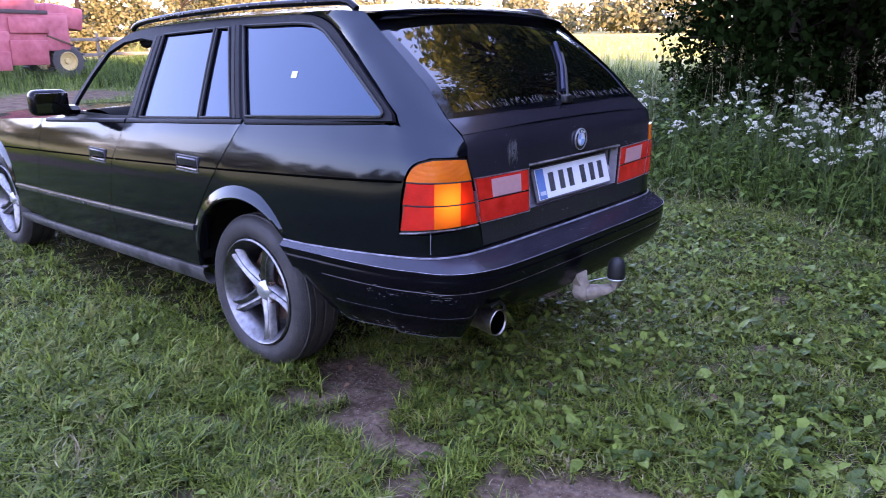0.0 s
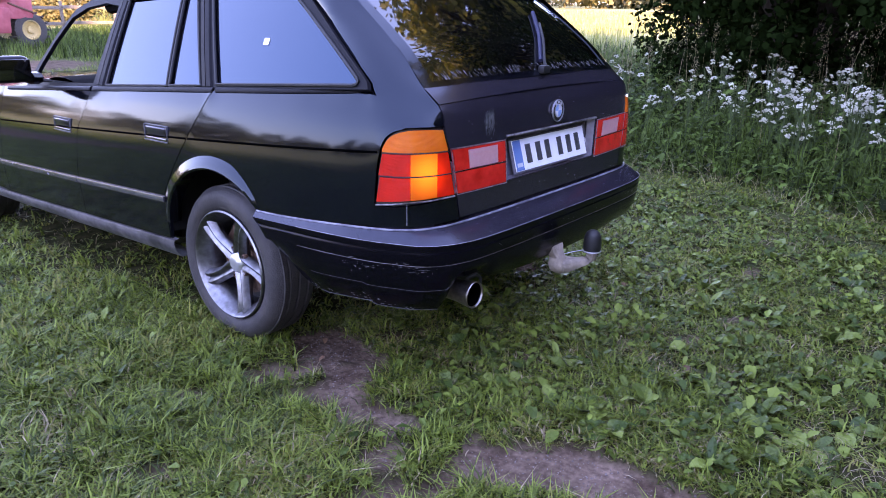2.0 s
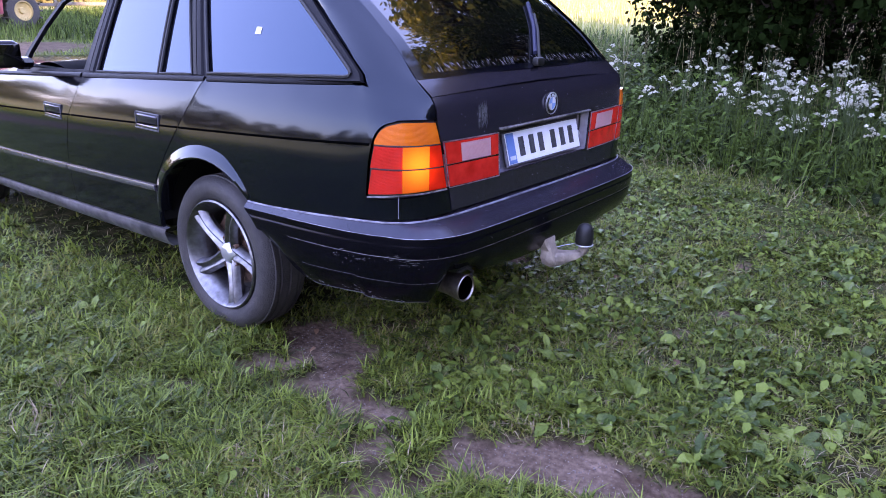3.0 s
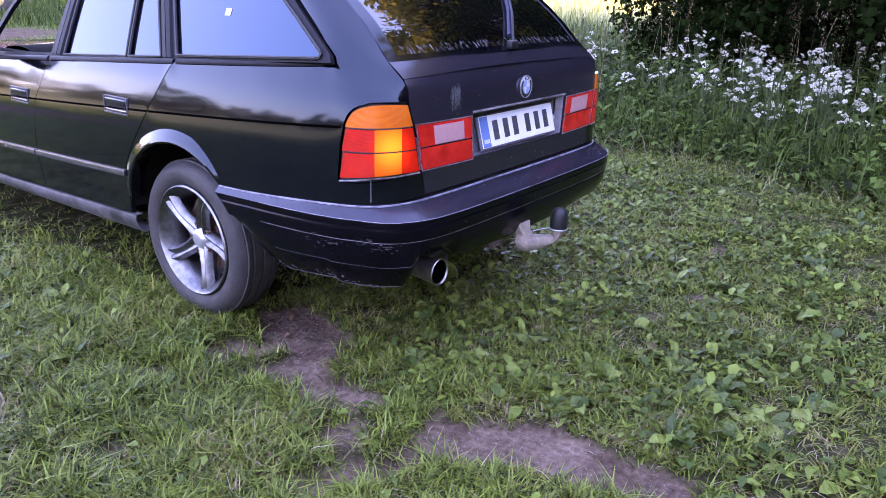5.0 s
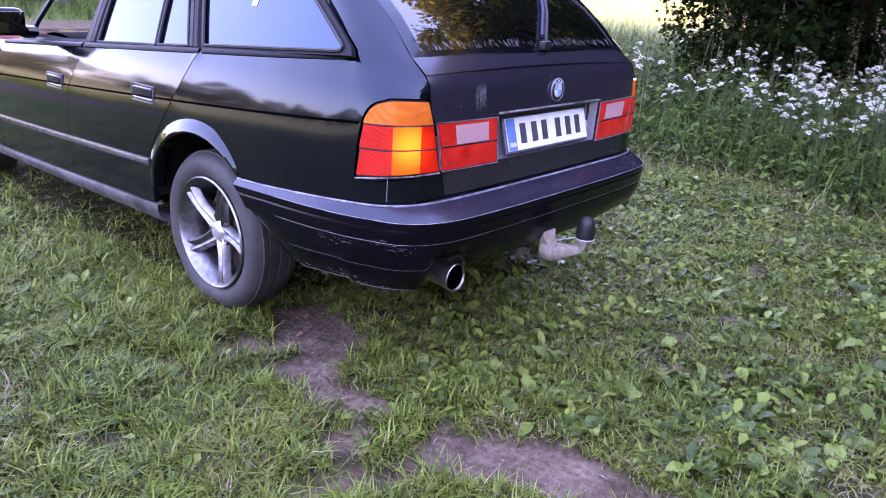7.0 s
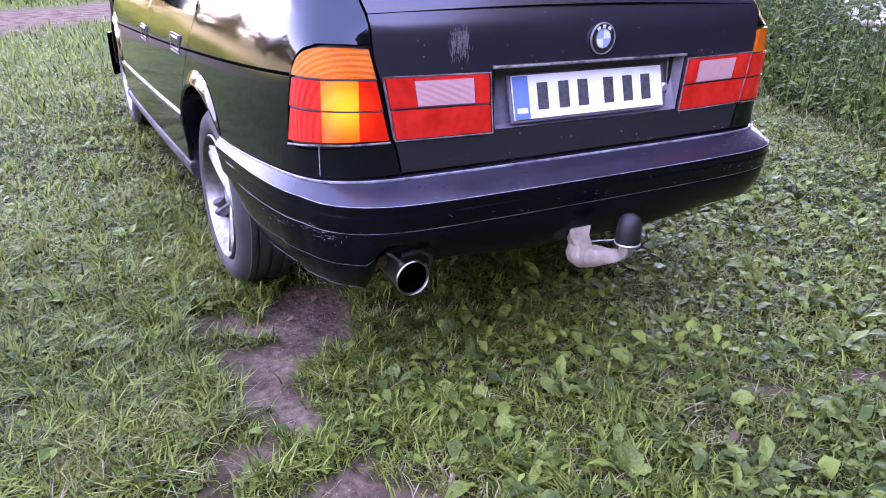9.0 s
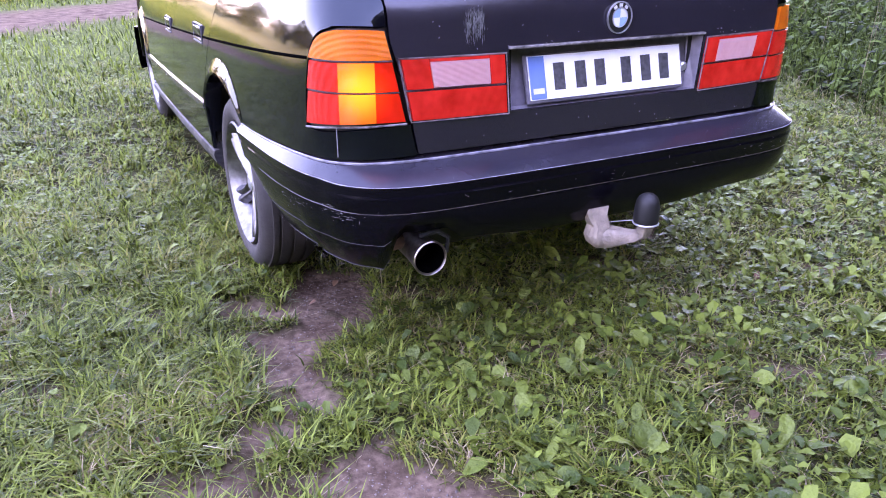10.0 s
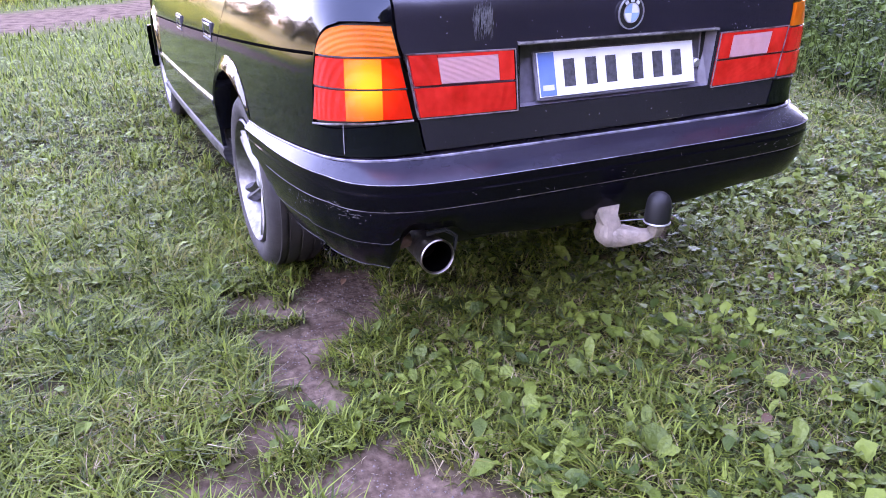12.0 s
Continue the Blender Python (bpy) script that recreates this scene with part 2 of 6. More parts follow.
PINK = mat("faded_red_machine_paint", (0.46, 0.115, 0.135), 0.65, color2=(0.27, 0.045, 0.055), var=0.35, scale=5, big=1.2, big_var=0.35, rough_var=0.2)
PINKDARK = mat("machine_shade_colour", (0.06, 0.035, 0.035), 0.7, var=0.3)
YELLOW = mat("faded_yellow_rim", (0.55, 0.40, 0.16), 0.6, var=0.25, scale=15)
TRACTOR_TYRE = mat("old_tractor_tyre", (0.05, 0.047, 0.044), 0.85, var=0.3, scale=20)
FENCE = mat("grey_fence_wood", (0.22, 0.18, 0.14), 0.85, color2=(0.10, 0.08, 0.06), var=0.35, scale=12)


def ground_material():
    m = bpy.data.materials.new("ground_soil_and_turf")
    m.use_nodes = True
    nt = m.node_tree
    b = nt.nodes["Principled BSDF"]
    b.inputs["Roughness"].default_value = 0.95
    b.inputs["IOR"].default_value = 1.08
    tex = nt.nodes.new("ShaderNodeTexCoord")

    def noi(scale, detail=6):
        n = nt.nodes.new("ShaderNodeTexNoise")
        n.inputs["Scale"].default_value, n.inputs["Detail"].default_value = scale, detail
        nt.links.new(tex.outputs["Object"], n.inputs["Vector"])
        return n.outputs["Fac"]

    def ramp(fac, *stops):
        r = nt.nodes.new("ShaderNodeValToRGB")
        el = r.color_ramp.elements
        while len(el) < len(stops):
            el.new(0.5)
        for e, (p, c) in zip(el, stops):
            e.position, e.color = p, (*c, 1)
        nt.links.new(fac, r.inputs[0])
        return r.outputs[0]

    def attr(name):
        a = nt.nodes.new("ShaderNodeAttribute")
        a.attribute_name = name
        return a.outputs["Fac"]

    def mix(fac, a, c):
        x = nt.nodes.new("ShaderNodeMix")
        x.data_type = "RGBA"
        nt.links.new(fac, x.inputs["Factor"])
        nt.links.new(a, x.inputs["A"])
        nt.links.new(c, x.inputs["B"])
        return x.outputs["Result"]

    # near turf is kept dark: shade between blades and leaves put into its colour
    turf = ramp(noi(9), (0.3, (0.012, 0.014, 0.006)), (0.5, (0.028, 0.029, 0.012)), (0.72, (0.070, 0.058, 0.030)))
    soil = ramp(noi(48, 10), (0.25, (0.064, 0.043, 0.031)), (0.5, (0.120, 0.082, 0.060)), (0.75, (0.190, 0.134, 0.100)))
    damp = ramp(noi(5, 8), (0.32, (0.42, 0.36, 0.34)), (0.5, (0.85, 0.82, 0.8)), (0.66, (1.15, 1.12, 1.12)))
    wet = nt.nodes.new("ShaderNodeMix")
    wet.data_type, wet.blend_type = "RGBA", "MULTIPLY"
    wet.inputs["Factor"].default_value = 1.0
    nt.links.new(soil, wet.inputs["A"])
    nt.links.new(damp, wet.inputs["B"])
    soil = wet.outputs["Result"]
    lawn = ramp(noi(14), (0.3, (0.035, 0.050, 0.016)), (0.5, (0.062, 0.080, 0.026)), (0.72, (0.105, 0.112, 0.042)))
    # farther out the ground takes the lawn's lighter colour
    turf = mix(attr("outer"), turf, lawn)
    hay = ramp(noi(0.25), (0.3, (0.20, 0.195, 0.08)), (0.7, (0.31, 0.285, 0.135)))
    col = mix(attr("hay"), turf, hay)
    col = mix(attr("dirt"), col, soil)
    nt.links.new(col, b.inputs["Base Color"])
    bp = nt.nodes.new("ShaderNodeBump")
    bp.inputs["Strength"].default_value, bp.inputs["Distance"].default_value = 0.6, 0.012
    nt.links.new(noi(45, 8), bp.inputs["Height"])
    nt.links.new(bp.outputs[0], b.inputs["Normal"])
    return m


GROUND = ground_material()


# ---- mesh helpers ----
def finish(name, bm, material, parent=None, label="", smooth=True):
    me = bpy.data.meshes.new(name)
    bm.to_mesh(me)
    bm.free()
    me.materials.append(material)
    if smooth:
        me.polygons.foreach_set("use_smooth", [True] * len(me.polygons))
        me.set_sharp_from_angle(angle=radians(38))
    ob = new(name, me)
    if parent:
        ob.parent = parent
    if label:
        tagged(ob, label)
    return ob


def part(name, bm, material, parent, label="", smooth=True):
    return finish(name, bm, material, parent, label, smooth)


def thing(name, label, category, group="", at=(0, 0, 0), kind=""):
    e = new(name)
    e.location = at
    return tagged(e, label, category, group, kind)


def mesh_np(name, verts, faces, material, parent=None, smooth=False):
    """A mesh from arrays: verts n x 3, faces m x k."""
    me = bpy.data.meshes.new(name)
    v = np.asarray(verts, np.float32)
    f = np.asarray(faces, np.int32)
    me.vertices.add(len(v))
    me.vertices.foreach_set("co", v.ravel())
    me.loops.add(f.size)
    me.loops.foreach_set("vertex_index", f.ravel())
    me.polygons.add(len(f))
    me.polygons.foreach_set("loop_start", np.arange(0, f.size, f.shape[1], dtype=np.int32))
    if smooth:
        me.polygons.foreach_set("use_smooth", np.ones(len(f), bool))
    me.update()
    me.validate()
    me.materials.append(material)
    ob = new(name, me)
    if parent:
        ob.parent = parent
    return ob


def box(bm, size, at=(0, 0, 0), turn=(0, 0, 0), bevel=0.0, seg=2):
    r = bmesh.ops.create_cube(bm, size=1.0)
    vs = r["verts"]
    bmesh.ops.scale(bm, vec=size, verts=vs)
    if bevel:
        es = list({e for v in vs for e in v.link_edges})
        got = bmesh.ops.bevel(bm, geom=es, offset=bevel, segments=seg, profile=0.5, affect="EDGES")
        vs = list({v for f in got["faces"] for v in f.verts} | {v for v in vs if v.is_valid})
    bmesh.ops.transform(bm, matrix=pose(*at, *turn), verts=vs)
    return vs


def tube(bm, pts, radius, sides=10, cap=True, radii=None):
    """A round bar along a polyline."""
    pts = [Vector(p) for p in pts]
    rings = []
    side = None
    for i, p in enumerate(pts):
        d = (pts[min(i + 1, len(pts) - 1)] - pts[max(i - 1, 0)]).normalized()
        if side is None:
            side = d.orthogonal().normalized()
        side = (side - d * side.dot(d)).normalized()
        up = d.cross(side)
        r = radii[i] if radii else radius
        rings.append([bm.verts.new(p + r * (math.cos(a) * side + math.sin(a) * up)) for a in (2 * math.pi * k / sides for k in range(sides))])
    for a, b in zip(rings, rings[1:]):
        for k in range(sides):
            bm.faces.new((a[k], a[(k + 1) % sides], b[(k + 1) % sides], b[k]))
    if cap:
        bm.faces.new(rings[0][::-1])
        bm.faces.new(rings[-1])


def lathe(bm, profile, sides=48, axis="x", at=(0, 0, 0), closed=False):
    """Turns a profile of (along, radius) round an axis."""
    rings = []
    for s, r in profile:
        ring = []
        for k in range(sides):
            a = 2 * math.pi * k / sides
            c = (s, r * math.cos(a), r * math.sin(a)) if axis == "x" else ((r * math.cos(a), s, r * math.sin(a)) if axis == "y" else (r * math.cos(a), r * math.sin(a), s))
            ring.append(bm.verts.new(Vector(c) + Vector(at)))
        rings.append(ring)
    n = len(rings)
    for i in range(n if closed else n - 1):
        a, b = rings[i], rings[(i + 1) % n]
        for k in range(sides):
            bm.faces.new((a[k], a[(k + 1) % sides], b[(k + 1) % sides], b[k]))


def resample(pts, n):
    p = np.array([tuple(q) for q in pts], float)
    t = np.r_[0, np.cumsum(np.linalg.norm(np.diff(p, axis=0), axis=1))]
    # smooth by Catmull-Rom, then even steps
    fine = []
    for i in range(len(p) - 1):
        p0, p1, p2, p3 = p[max(i - 1, 0)], p[i], p[i + 1], p[min(i + 2, len(p) - 1)]
        for s in np.linspace(0, 1, 12, endpoint=False):
            fine.append(0.5 * (2 * p1 + (p2 - p0) * s + (2 * p0 - 5 * p1 + 4 * p2 - p3) * s**2 + (3 * p1 - p0 - 3 * p2 + p3) * s**3))
    fine = np.array(fine + [p[-1]])
    t = np.r_[0, np.cumsum(np.linalg.norm(np.diff(fine, axis=0), axis=1))]
    want = np.linspace(0, t[-1], n)
    return np.stack([np.interp(want, t, fine[:, k]) for k in range(fine.shape[1])], 1)


def loft(bm, curves, n=24, across=0):
    """A skin through several curves."""
    rows = [resample(c, n) for c in curves]
    if across:
        cols = [resample([r[i] for r in rows], across) for i in range(n)]
        rows = [np.array([c[j] for c in cols]) for j in range(across)]
    vs = [[bm.verts.new(p) for p in r] for r in rows]
    for a, b in zip(vs, vs[1:]):
        for k in range(n - 1):
            bm.faces.new((a[k], a[k + 1], b[k + 1], b[k]))
    return vs


def inside(poly, pts):
    x, y = pts[:, 0], pts[:, 1]
    got = np.zeros(len(pts), bool)
    for (x0, y0), (x1, y1) in zip(poly, np.roll(poly, -1, axis=0)):
        with np.errstate(divide="ignore", invalid="ignore"):
            got ^= ((y0 > y) != (y1 > y)) & (x < (x1 - x0) * (y - y0) / (y1 - y0) + x0)
    return got


def dense(poly, step, inset=0.0):
    poly = np.array(poly, float)
    area = np.sum(poly[:, 0] * np.roll(poly[:, 1], -1) - np.roll(poly[:, 0], -1) * poly[:, 1])
    if area < 0:
        poly = poly[::-1]
    if inset:
        d1 = poly - np.roll(poly, 1, axis=0)
        d2 = np.roll(poly, -1, axis=0) - poly
        n1 = np.stack([-d1[:, 1], d1[:, 0]], 1) / np.linalg.norm(d1, axis=1)[:, None]
        n2 = np.stack([-d2[:, 1], d2[:, 0]], 1) / np.linalg.norm(d2, axis=1)[:, None]
        b = n1 + n2
        poly = poly + inset * 2 * b / np.maximum(np.sum(b * b, axis=1), 0.6)[:, None]
    out = []
    for a, b in zip(poly, np.roll(poly, -1, axis=0)):
        k = max(1, int(np.ceil(np.linalg.norm(b - a) / step)))
        out += [a + (b - a) * i / k for i in range(k)]
    return np.array(out)


def sheet(bm, outer, skin, holes=(), step=0.05, inset=0.0025, depth=0.012, flip=False):
    """A panel: the 2D outline, less its holes, laid on skin(a, b) -> 3D, with its edges turned inwards."""
    from mathutils.geometry import delaunay_2d_cdt
    rings = [dense(outer, step, inset)] + [dense(h, step, -inset) for h in holes]
    pts, edges = [], []
    for r in rings:
        k = len(pts)
        pts += list(r)
        edges += [(k + i, k + (i + 1) % len(r)) for i in range(len(r))]
    lo, hi = rings[0].min(0), rings[0].max(0)
    gx, gy = np.meshgrid(np.arange(lo[0] + step / 2, hi[0], step), np.arange(lo[1] + step / 2, hi[1], step))
    g = np.stack([gx.ravel(), gy.ravel()], 1)
    ok = inside(rings[0], g)
    for h in rings[1:]:
        ok &= ~inside(h, g)
    edge_pts = np.array(pts)
    g = g[ok]
    if len(g):
        far = np.min(np.linalg.norm(g[:, None] - edge_pts[None], axis=2), axis=1) > step * 0.45
        pts += list(g[far])
    v, _, f, *_ = delaunay_2d_cdt([Vector(p) for p in pts], edges, [], 0, 1e-6)
    tri = np.array([list(t)[:3] for t in f])
    va = np.array([tuple(p) for p in v])
    mid = va[tri].mean(1)
    ok = inside(rings[0], mid)
    for h in rings[1:]:
        ok &= ~inside(h, mid)
    bv = [bm.verts.new(skin(a, b)) for a, b in va]
    for t in tri[ok]:
        t = t[::-1] if flip else t
        try:
            bm.faces.new([bv[i] for i in t])
        except ValueError:
            pass
    loose = [q for q in bv if not q.link_faces]
    bmesh.ops.delete(bm, geom=loose, context="VERTS")
    bm.normal_update()
    if depth:
        hem(bm, [e for e in bm.edges if e.is_boundary], depth)
    return bm


def hem(bm, be, depth):
    """Turns the given free edges of a panel inwards."""
    nor = {q: q.normal.copy() for e in be for q in e.verts}
    at = {tuple(np.round(q.co, 6)): n for q, n in nor.items()}
    got = bmesh.ops.extrude_edge_only(bm, edges=be)
    for q in got["geom"]:
        if isinstance(q, bmesh.types.BMVert):
            n = at.get(tuple(np.round(q.co, 6)))
            if n is not None:
                q.co -= n * depth


# ---- the car ----
car = thing("estate_car", "black dusty estate car with chrome wheels parked on grass", "car")

CONT = [(0, .135), (.35, .137), (.58, .144), (.68, .16), (.745, .19), (.785, .235), (.812, .31), (.835, .45), (.852, .65), (.864, .9), (.873, 1.3), (.876, 1.9), (.875, 2.5),
        (.87, 3.1), (.862, 3.6), (.848, 4.0), (.825, 4.3), (.77, 4.52), (.62, 4.63), (.35, 4.68), (0, 4.70)]
_c = resample(CONT, 700)
_w = np.exp(-.5 * (np.arange(-14, 15) / 4.5) ** 2)
_w /= _w.sum()
# even out the outline's curvature, keeping its ends
CX = np.convolve(np.r_[-_c[14:0:-1, 0], _c[:, 0], -_c[-2:-16:-1, 0]], _w, "valid")
CY = np.convolve(np.r_[_c[14:0:-1, 1], _c[:, 1], _c[-2:-16:-1, 1]], _w, "valid")
CU = np.r_[0, np.cumsum(np.hypot(np.diff(CX), np.diff(CY)))]
GZ = [.25, .32, .42, .62, .72, .80, .87, .90, 1.0, 1.03, 1.06, 1.2]
GK = [.945, .965, .987, 1.0, .9975, .9922, .9840, .9790, .9540, .945, .925, .86]
_g = resample(list(zip(GZ, GK)), 160)
GZ, GK = _g[:, 0], _g[:, 1]


def uy(y):
    return float(np.interp(y, CY, CU))


def ux(x):
    return float(np.interp(x, CX[:200], CU[:200]))


def smooth(a, b, v):
    t = min(1.0, max(0.0, (v - a) / (b - a)))
    return t * t * (3 - 2 * t)


def lean(z):
    """How far the tail leans forward at a height: upright, then folded over the shoulder."""
    t = max(0.0, z - .966)
    return .010 * smooth(.84, .96, z) + .78 * t * t / (t + .012)


def skin(u, z, off=0.0):
    """The body's outer skin: u along the plan's outline from the rear's middle, z up. The left half."""
    x, y = float(np.interp(u, CU, CX)), float(np.interp(u, CU, CY))
    dx, dy = float(np.interp(u + .01, CU, CX) - np.interp(u - .01, CU, CX)), float(np.interp(u + .01, CU, CY) - np.interp(u - .01, CU, CY))
    n = math.hypot(dx, dy) or 1
    k = float(np.interp(z + .05 * y, GZ, GK))
    x *= 1 + (k - 1) * smooth(.12, .38, y)
    x += off * dy / n
    y -= off * dx / n
    y += lean(z) * (1 - smooth(.2, .5, y))
    return Vector((-x, y, z))


def both(make, *args, **kw):
    """Builds a part of the left side and its mirror image."""
    obs = []
    for side in (1, -1):
        ob = make(side, *args, **kw)
        obs.append(ob)
    return obs


def m_side(p, side):
    return Vector((p[0] * side, p[1], p[2]))


def belt(y):
    return 1.063 - .058 * y


def sill_top(y):
    return .362 - .032 * (y - 1.4)


def arc(cy, cz, r, a0, a1, n=22):
    return [(cy + r * math.cos(radians(a)), cz + r * math.sin(radians(a))) for a in np.linspace(a0, a1, n)]


REAR_ARCH = (1.108, .362, .345)
FRONT_ARCH = (3.865, .34, .345)
SEAM_C = [(1.13, belt(1.13)), (1.165, .95), (1.265, .814), (1.37, .68), (1.452, .56)]
SEAM_B = [(2.07, belt(2.07)), (2.10, .87), (2.18, .744), (2.205, .60), (2.212, .498), (2.205, sill_top(2.2))]
SEAM_A = [(3.06, .89), (3.085, .75), (3.11, .6), (3.13, .45), (3.12, sill_top(3.12))]


def W(p):
    return (uy(p[0]), p[1])


def front_arch_poly():
    return arc(*FRONT_ARCH, 175, 5)


LAMP_TOP = [tuple(p) for p in resample([(ux(.648), .931), (ux(.72), .934), (ux(.765), .933), W((.222, .929)), W((.250, .920)), W((.274, .903)), W((.290, .878)), W((.299, .845)), W((.306, .79)), W((.311, .69))], 36)][1:]
Q_OUT = ([W(p) for p in SEAM_C[::-1]] + [W((.8, belt(.8))), W((.45, belt(.45))), W((.335, 1.043)), (ux(.74), 1.022), (ux(.652), 1.0), (ux(.648), .931)]
         + LAMP_TOP + [(ux(.79), .688), (ux(.70), .70), (ux(.598), .706), (ux(.582), .625)]
         + [(ux(.7), .622), W((.3, .618)), W((.55, .603)), W((.79, .585))] + [W(p) for p in arc(*REAR_ARCH, 142, 8)] + [W((1.455, sill_top(1.45) + .0))])
RD_OUT = [W(p) for p in SEAM_B] + [W((1.8, sill_top(1.8))), W((1.462, sill_top(1.462)))] + [W(p) for p in SEAM_C[::-1]] + [W((1.6, belt(1.6)))]
FD_OUT = [W(p) for p in SEAM_A] + [W((2.7, sill_top(2.7)))] + [W(p) for p in SEAM_B[::-1]] + [W((2.5, belt(2.5))), W((2.8, belt(2.8)))]


def fender_top(y):
    return .885 - .06 * (y - 3.06) - .015 * max(0, y - 3.8) ** 2


FF_OUT = ([W((4.45, .42)), W((4.21, .40))] + [W(p) for p in front_arch_poly()[::-1]] + [W((3.50, .33))] + [W((3.13, sill_top(3.13)))] + [W(p) for p in SEAM_A[::-1]]
          + [W((3.5, fender_top(3.5))), W((4.0, fender_top(4.0))), W((4.45, fender_top(4.45)))])


def body_panel(side, outline, off=0.0, step=.045, inset=.0022, depth=.014):
    bm = bmesh.new()
    sheet(bm, outline, lambda a, b: m_side(skin(a, b, off), side), step=step, inset=inset, depth=depth, flip=side > 0)
    return bm


def gskin(y, z, off=0.0):
    """The side windows' skin above the belt line."""
    k = z + .05 * y - 1.05
    return Vector((-(.80 - .48 * k + .10 * k * max(0, .40 - k) + off), y, z + off * .4))


def even_out(bm, rounds=6):
    """Smooths the open sheet, leaving edges and folds as they are."""
    bm.normal_update()
    inner = [v for v in bm.verts if not v.is_boundary and all(v.normal.dot(f.normal) > .93 for f in v.link_faces)]
    for _ in range(rounds):
        bmesh.ops.smooth_vert(bm, verts=inner, factor=.5, use_axis_x=True, use_axis_y=True, use_axis_z=True)


PILLAR_EDGE = [tuple(p) for p in resample([(.345, 1.045), (.36, 1.068), (.53, 1.178), (.70, 1.289), (.80, 1.346), (.90, 1.376), (1.0, 1.385)], 26)]


def quarter(side):
    """Rear quarter panel, running up without a joint into the pillar beside the tailgate."""
    top_edge = lambda p: p.z > .992 and p.y < .338 and abs(p.x) > .648
    bm = bmesh.new()
    sheet(bm, Q_OUT, lambda a, b: m_side(skin(a, b), side), step=.03, inset=.0022, depth=0, flip=side > 0)
    rim = [e for e in bm.edges if e.is_boundary]
    upper = [e for e in rim if top_edge((e.verts[0].co + e.verts[1].co) / 2)]
    row = sorted({v for e in upper for v in e.verts}, key=lambda v: -v.co.y)
    fixed = {v for e in rim if e not in upper for v in e.verts}
    hem(bm, [e for e in rim if e not in upper], .014)
    ca = np.array([tuple(gskin(a, b)) for a, b in PILLAR_EDGE])
    cb = resample([(-.650, .178, 1.0), (-.6485, .246, 1.055), (-.640, .318, 1.1285), (-.6315, .418, 1.212), (-.623, .532, 1.2955), (-.613, .648, 1.384)], 26)
    length = [0]
    for a, b in zip(row, row[1:]):
        length.append(length[-1] + (a.co - b.co).length)
    below = list(row)
    for k in range(1, 26):
        t = k / 25
        now = []
        for v, s in zip(row, length):
            s /= length[-1]
            p = ca[k] * (1 - s) + cb[k] * s
            bulge = math.sin(math.pi * s) ** .8
            base = ca[0] * (1 - s) + cb[0] * s
            lift = np.array((v.co.x * side, v.co.y, v.co.z)) - base
            p = p + lift * (1 - t) ** 1.1 + np.array((-.024, -.014, .008)) * bulge * min(1, 4 * t)
            now.append(bm.verts.new(m_side(p, side)))
        for i in range(len(row) - 1):
            f = (below[i], below[i + 1], now[i + 1], now[i])
            bm.faces.new(f if side > 0 else f[::-1])
        below = now
    bmesh.ops.recalc_face_normals(bm, faces=bm.faces)
    even_out(bm)
    soft = [v for v in bm.verts if v.co.z > .955 and v.co.y < .62 and not v.is_boundary and v not in fixed]
    for _ in range(18):
        bmesh.ops.smooth_vert(bm, verts=soft, factor=.5, use_axis_x=True, use_axis_y=True, use_axis_z=True)
    return part("rear_quarter_panel", bm, PAINT, car)


quarters = both(quarter)
rear_doors = both(lambda s: part("rear_door", body_panel(s, RD_OUT), PAINT, car))
front_doors = both(lambda s: part("front_door", body_panel(s, FD_OUT), PAINT, car))
fenders = both(lambda s: part("front_fender", body_panel(s, FF_OUT), PAINT, car))


def inner_shell(side):
    """Dark steel behind the gaps, cut round the wheels."""
    low = [W((4.4, .5)), W((4.24, .5))] + [W(p) for p in arc(3.865, .34, .375, 25, 155)] + [W((3.45, .34)), W((1.5, .36))] + [W(p) for p in arc(1.115, .365, .38, 15, 150)]
    top = [(ux(.70), .62), (ux(.30), .64), (ux(.30), .98), (ux(.66), .98), W((.4, 1.0)), W((2.6, .89)), W((4.3, .76))]
    bm = bmesh.new()
    sheet(bm, low + top, lambda a, b: m_side(skin(a, b, -.035), side), step=.09, depth=0, flip=side > 0)
    return part("inner_shell", bm, RUBBER, car)


both(inner_shell)


def strip(side, pts, half, off, name, material, parent, bulge=.006, label=""):
    """A moulding along a line of the side, half its height, standing off the skin."""
    rows = resample([(uy(y), z) for y, z in pts], 60)
    bm = bmesh.new()
    prof = [(-half, 0), (-half, off), (-half * .3, off + bulge), (half * .5, off + bulge), (half, off), (half, 0)]
    rings = [[bm.verts.new(m_side(skin(u, z + dz, o - .001), side)) for dz, o in prof] for u, z in rows]
    for a, b in zip(rings, rings[1:]):
        for k in range(len(prof) - 1):
            bm.faces.new((a[k], a[k + 1], b[k + 1], b[k]))
    bm.faces.new(rings[0])
    bm.faces.new(rings[-1])
    bmesh.ops.recalc_face_normals(bm, faces=bm.faces)
    return part(name, bm, material, parent, label)


CREASE = mat("flat_deep_black", (0.0006, 0.0006, 0.0006), 0.9, ior=1.05)


def rub(y):
    return .533 - .035 * (y - 1.463)


def crease(y):
    return .8735 - .0535 * y - .004 * math.sin(max(0, y - .2) * 1.2)


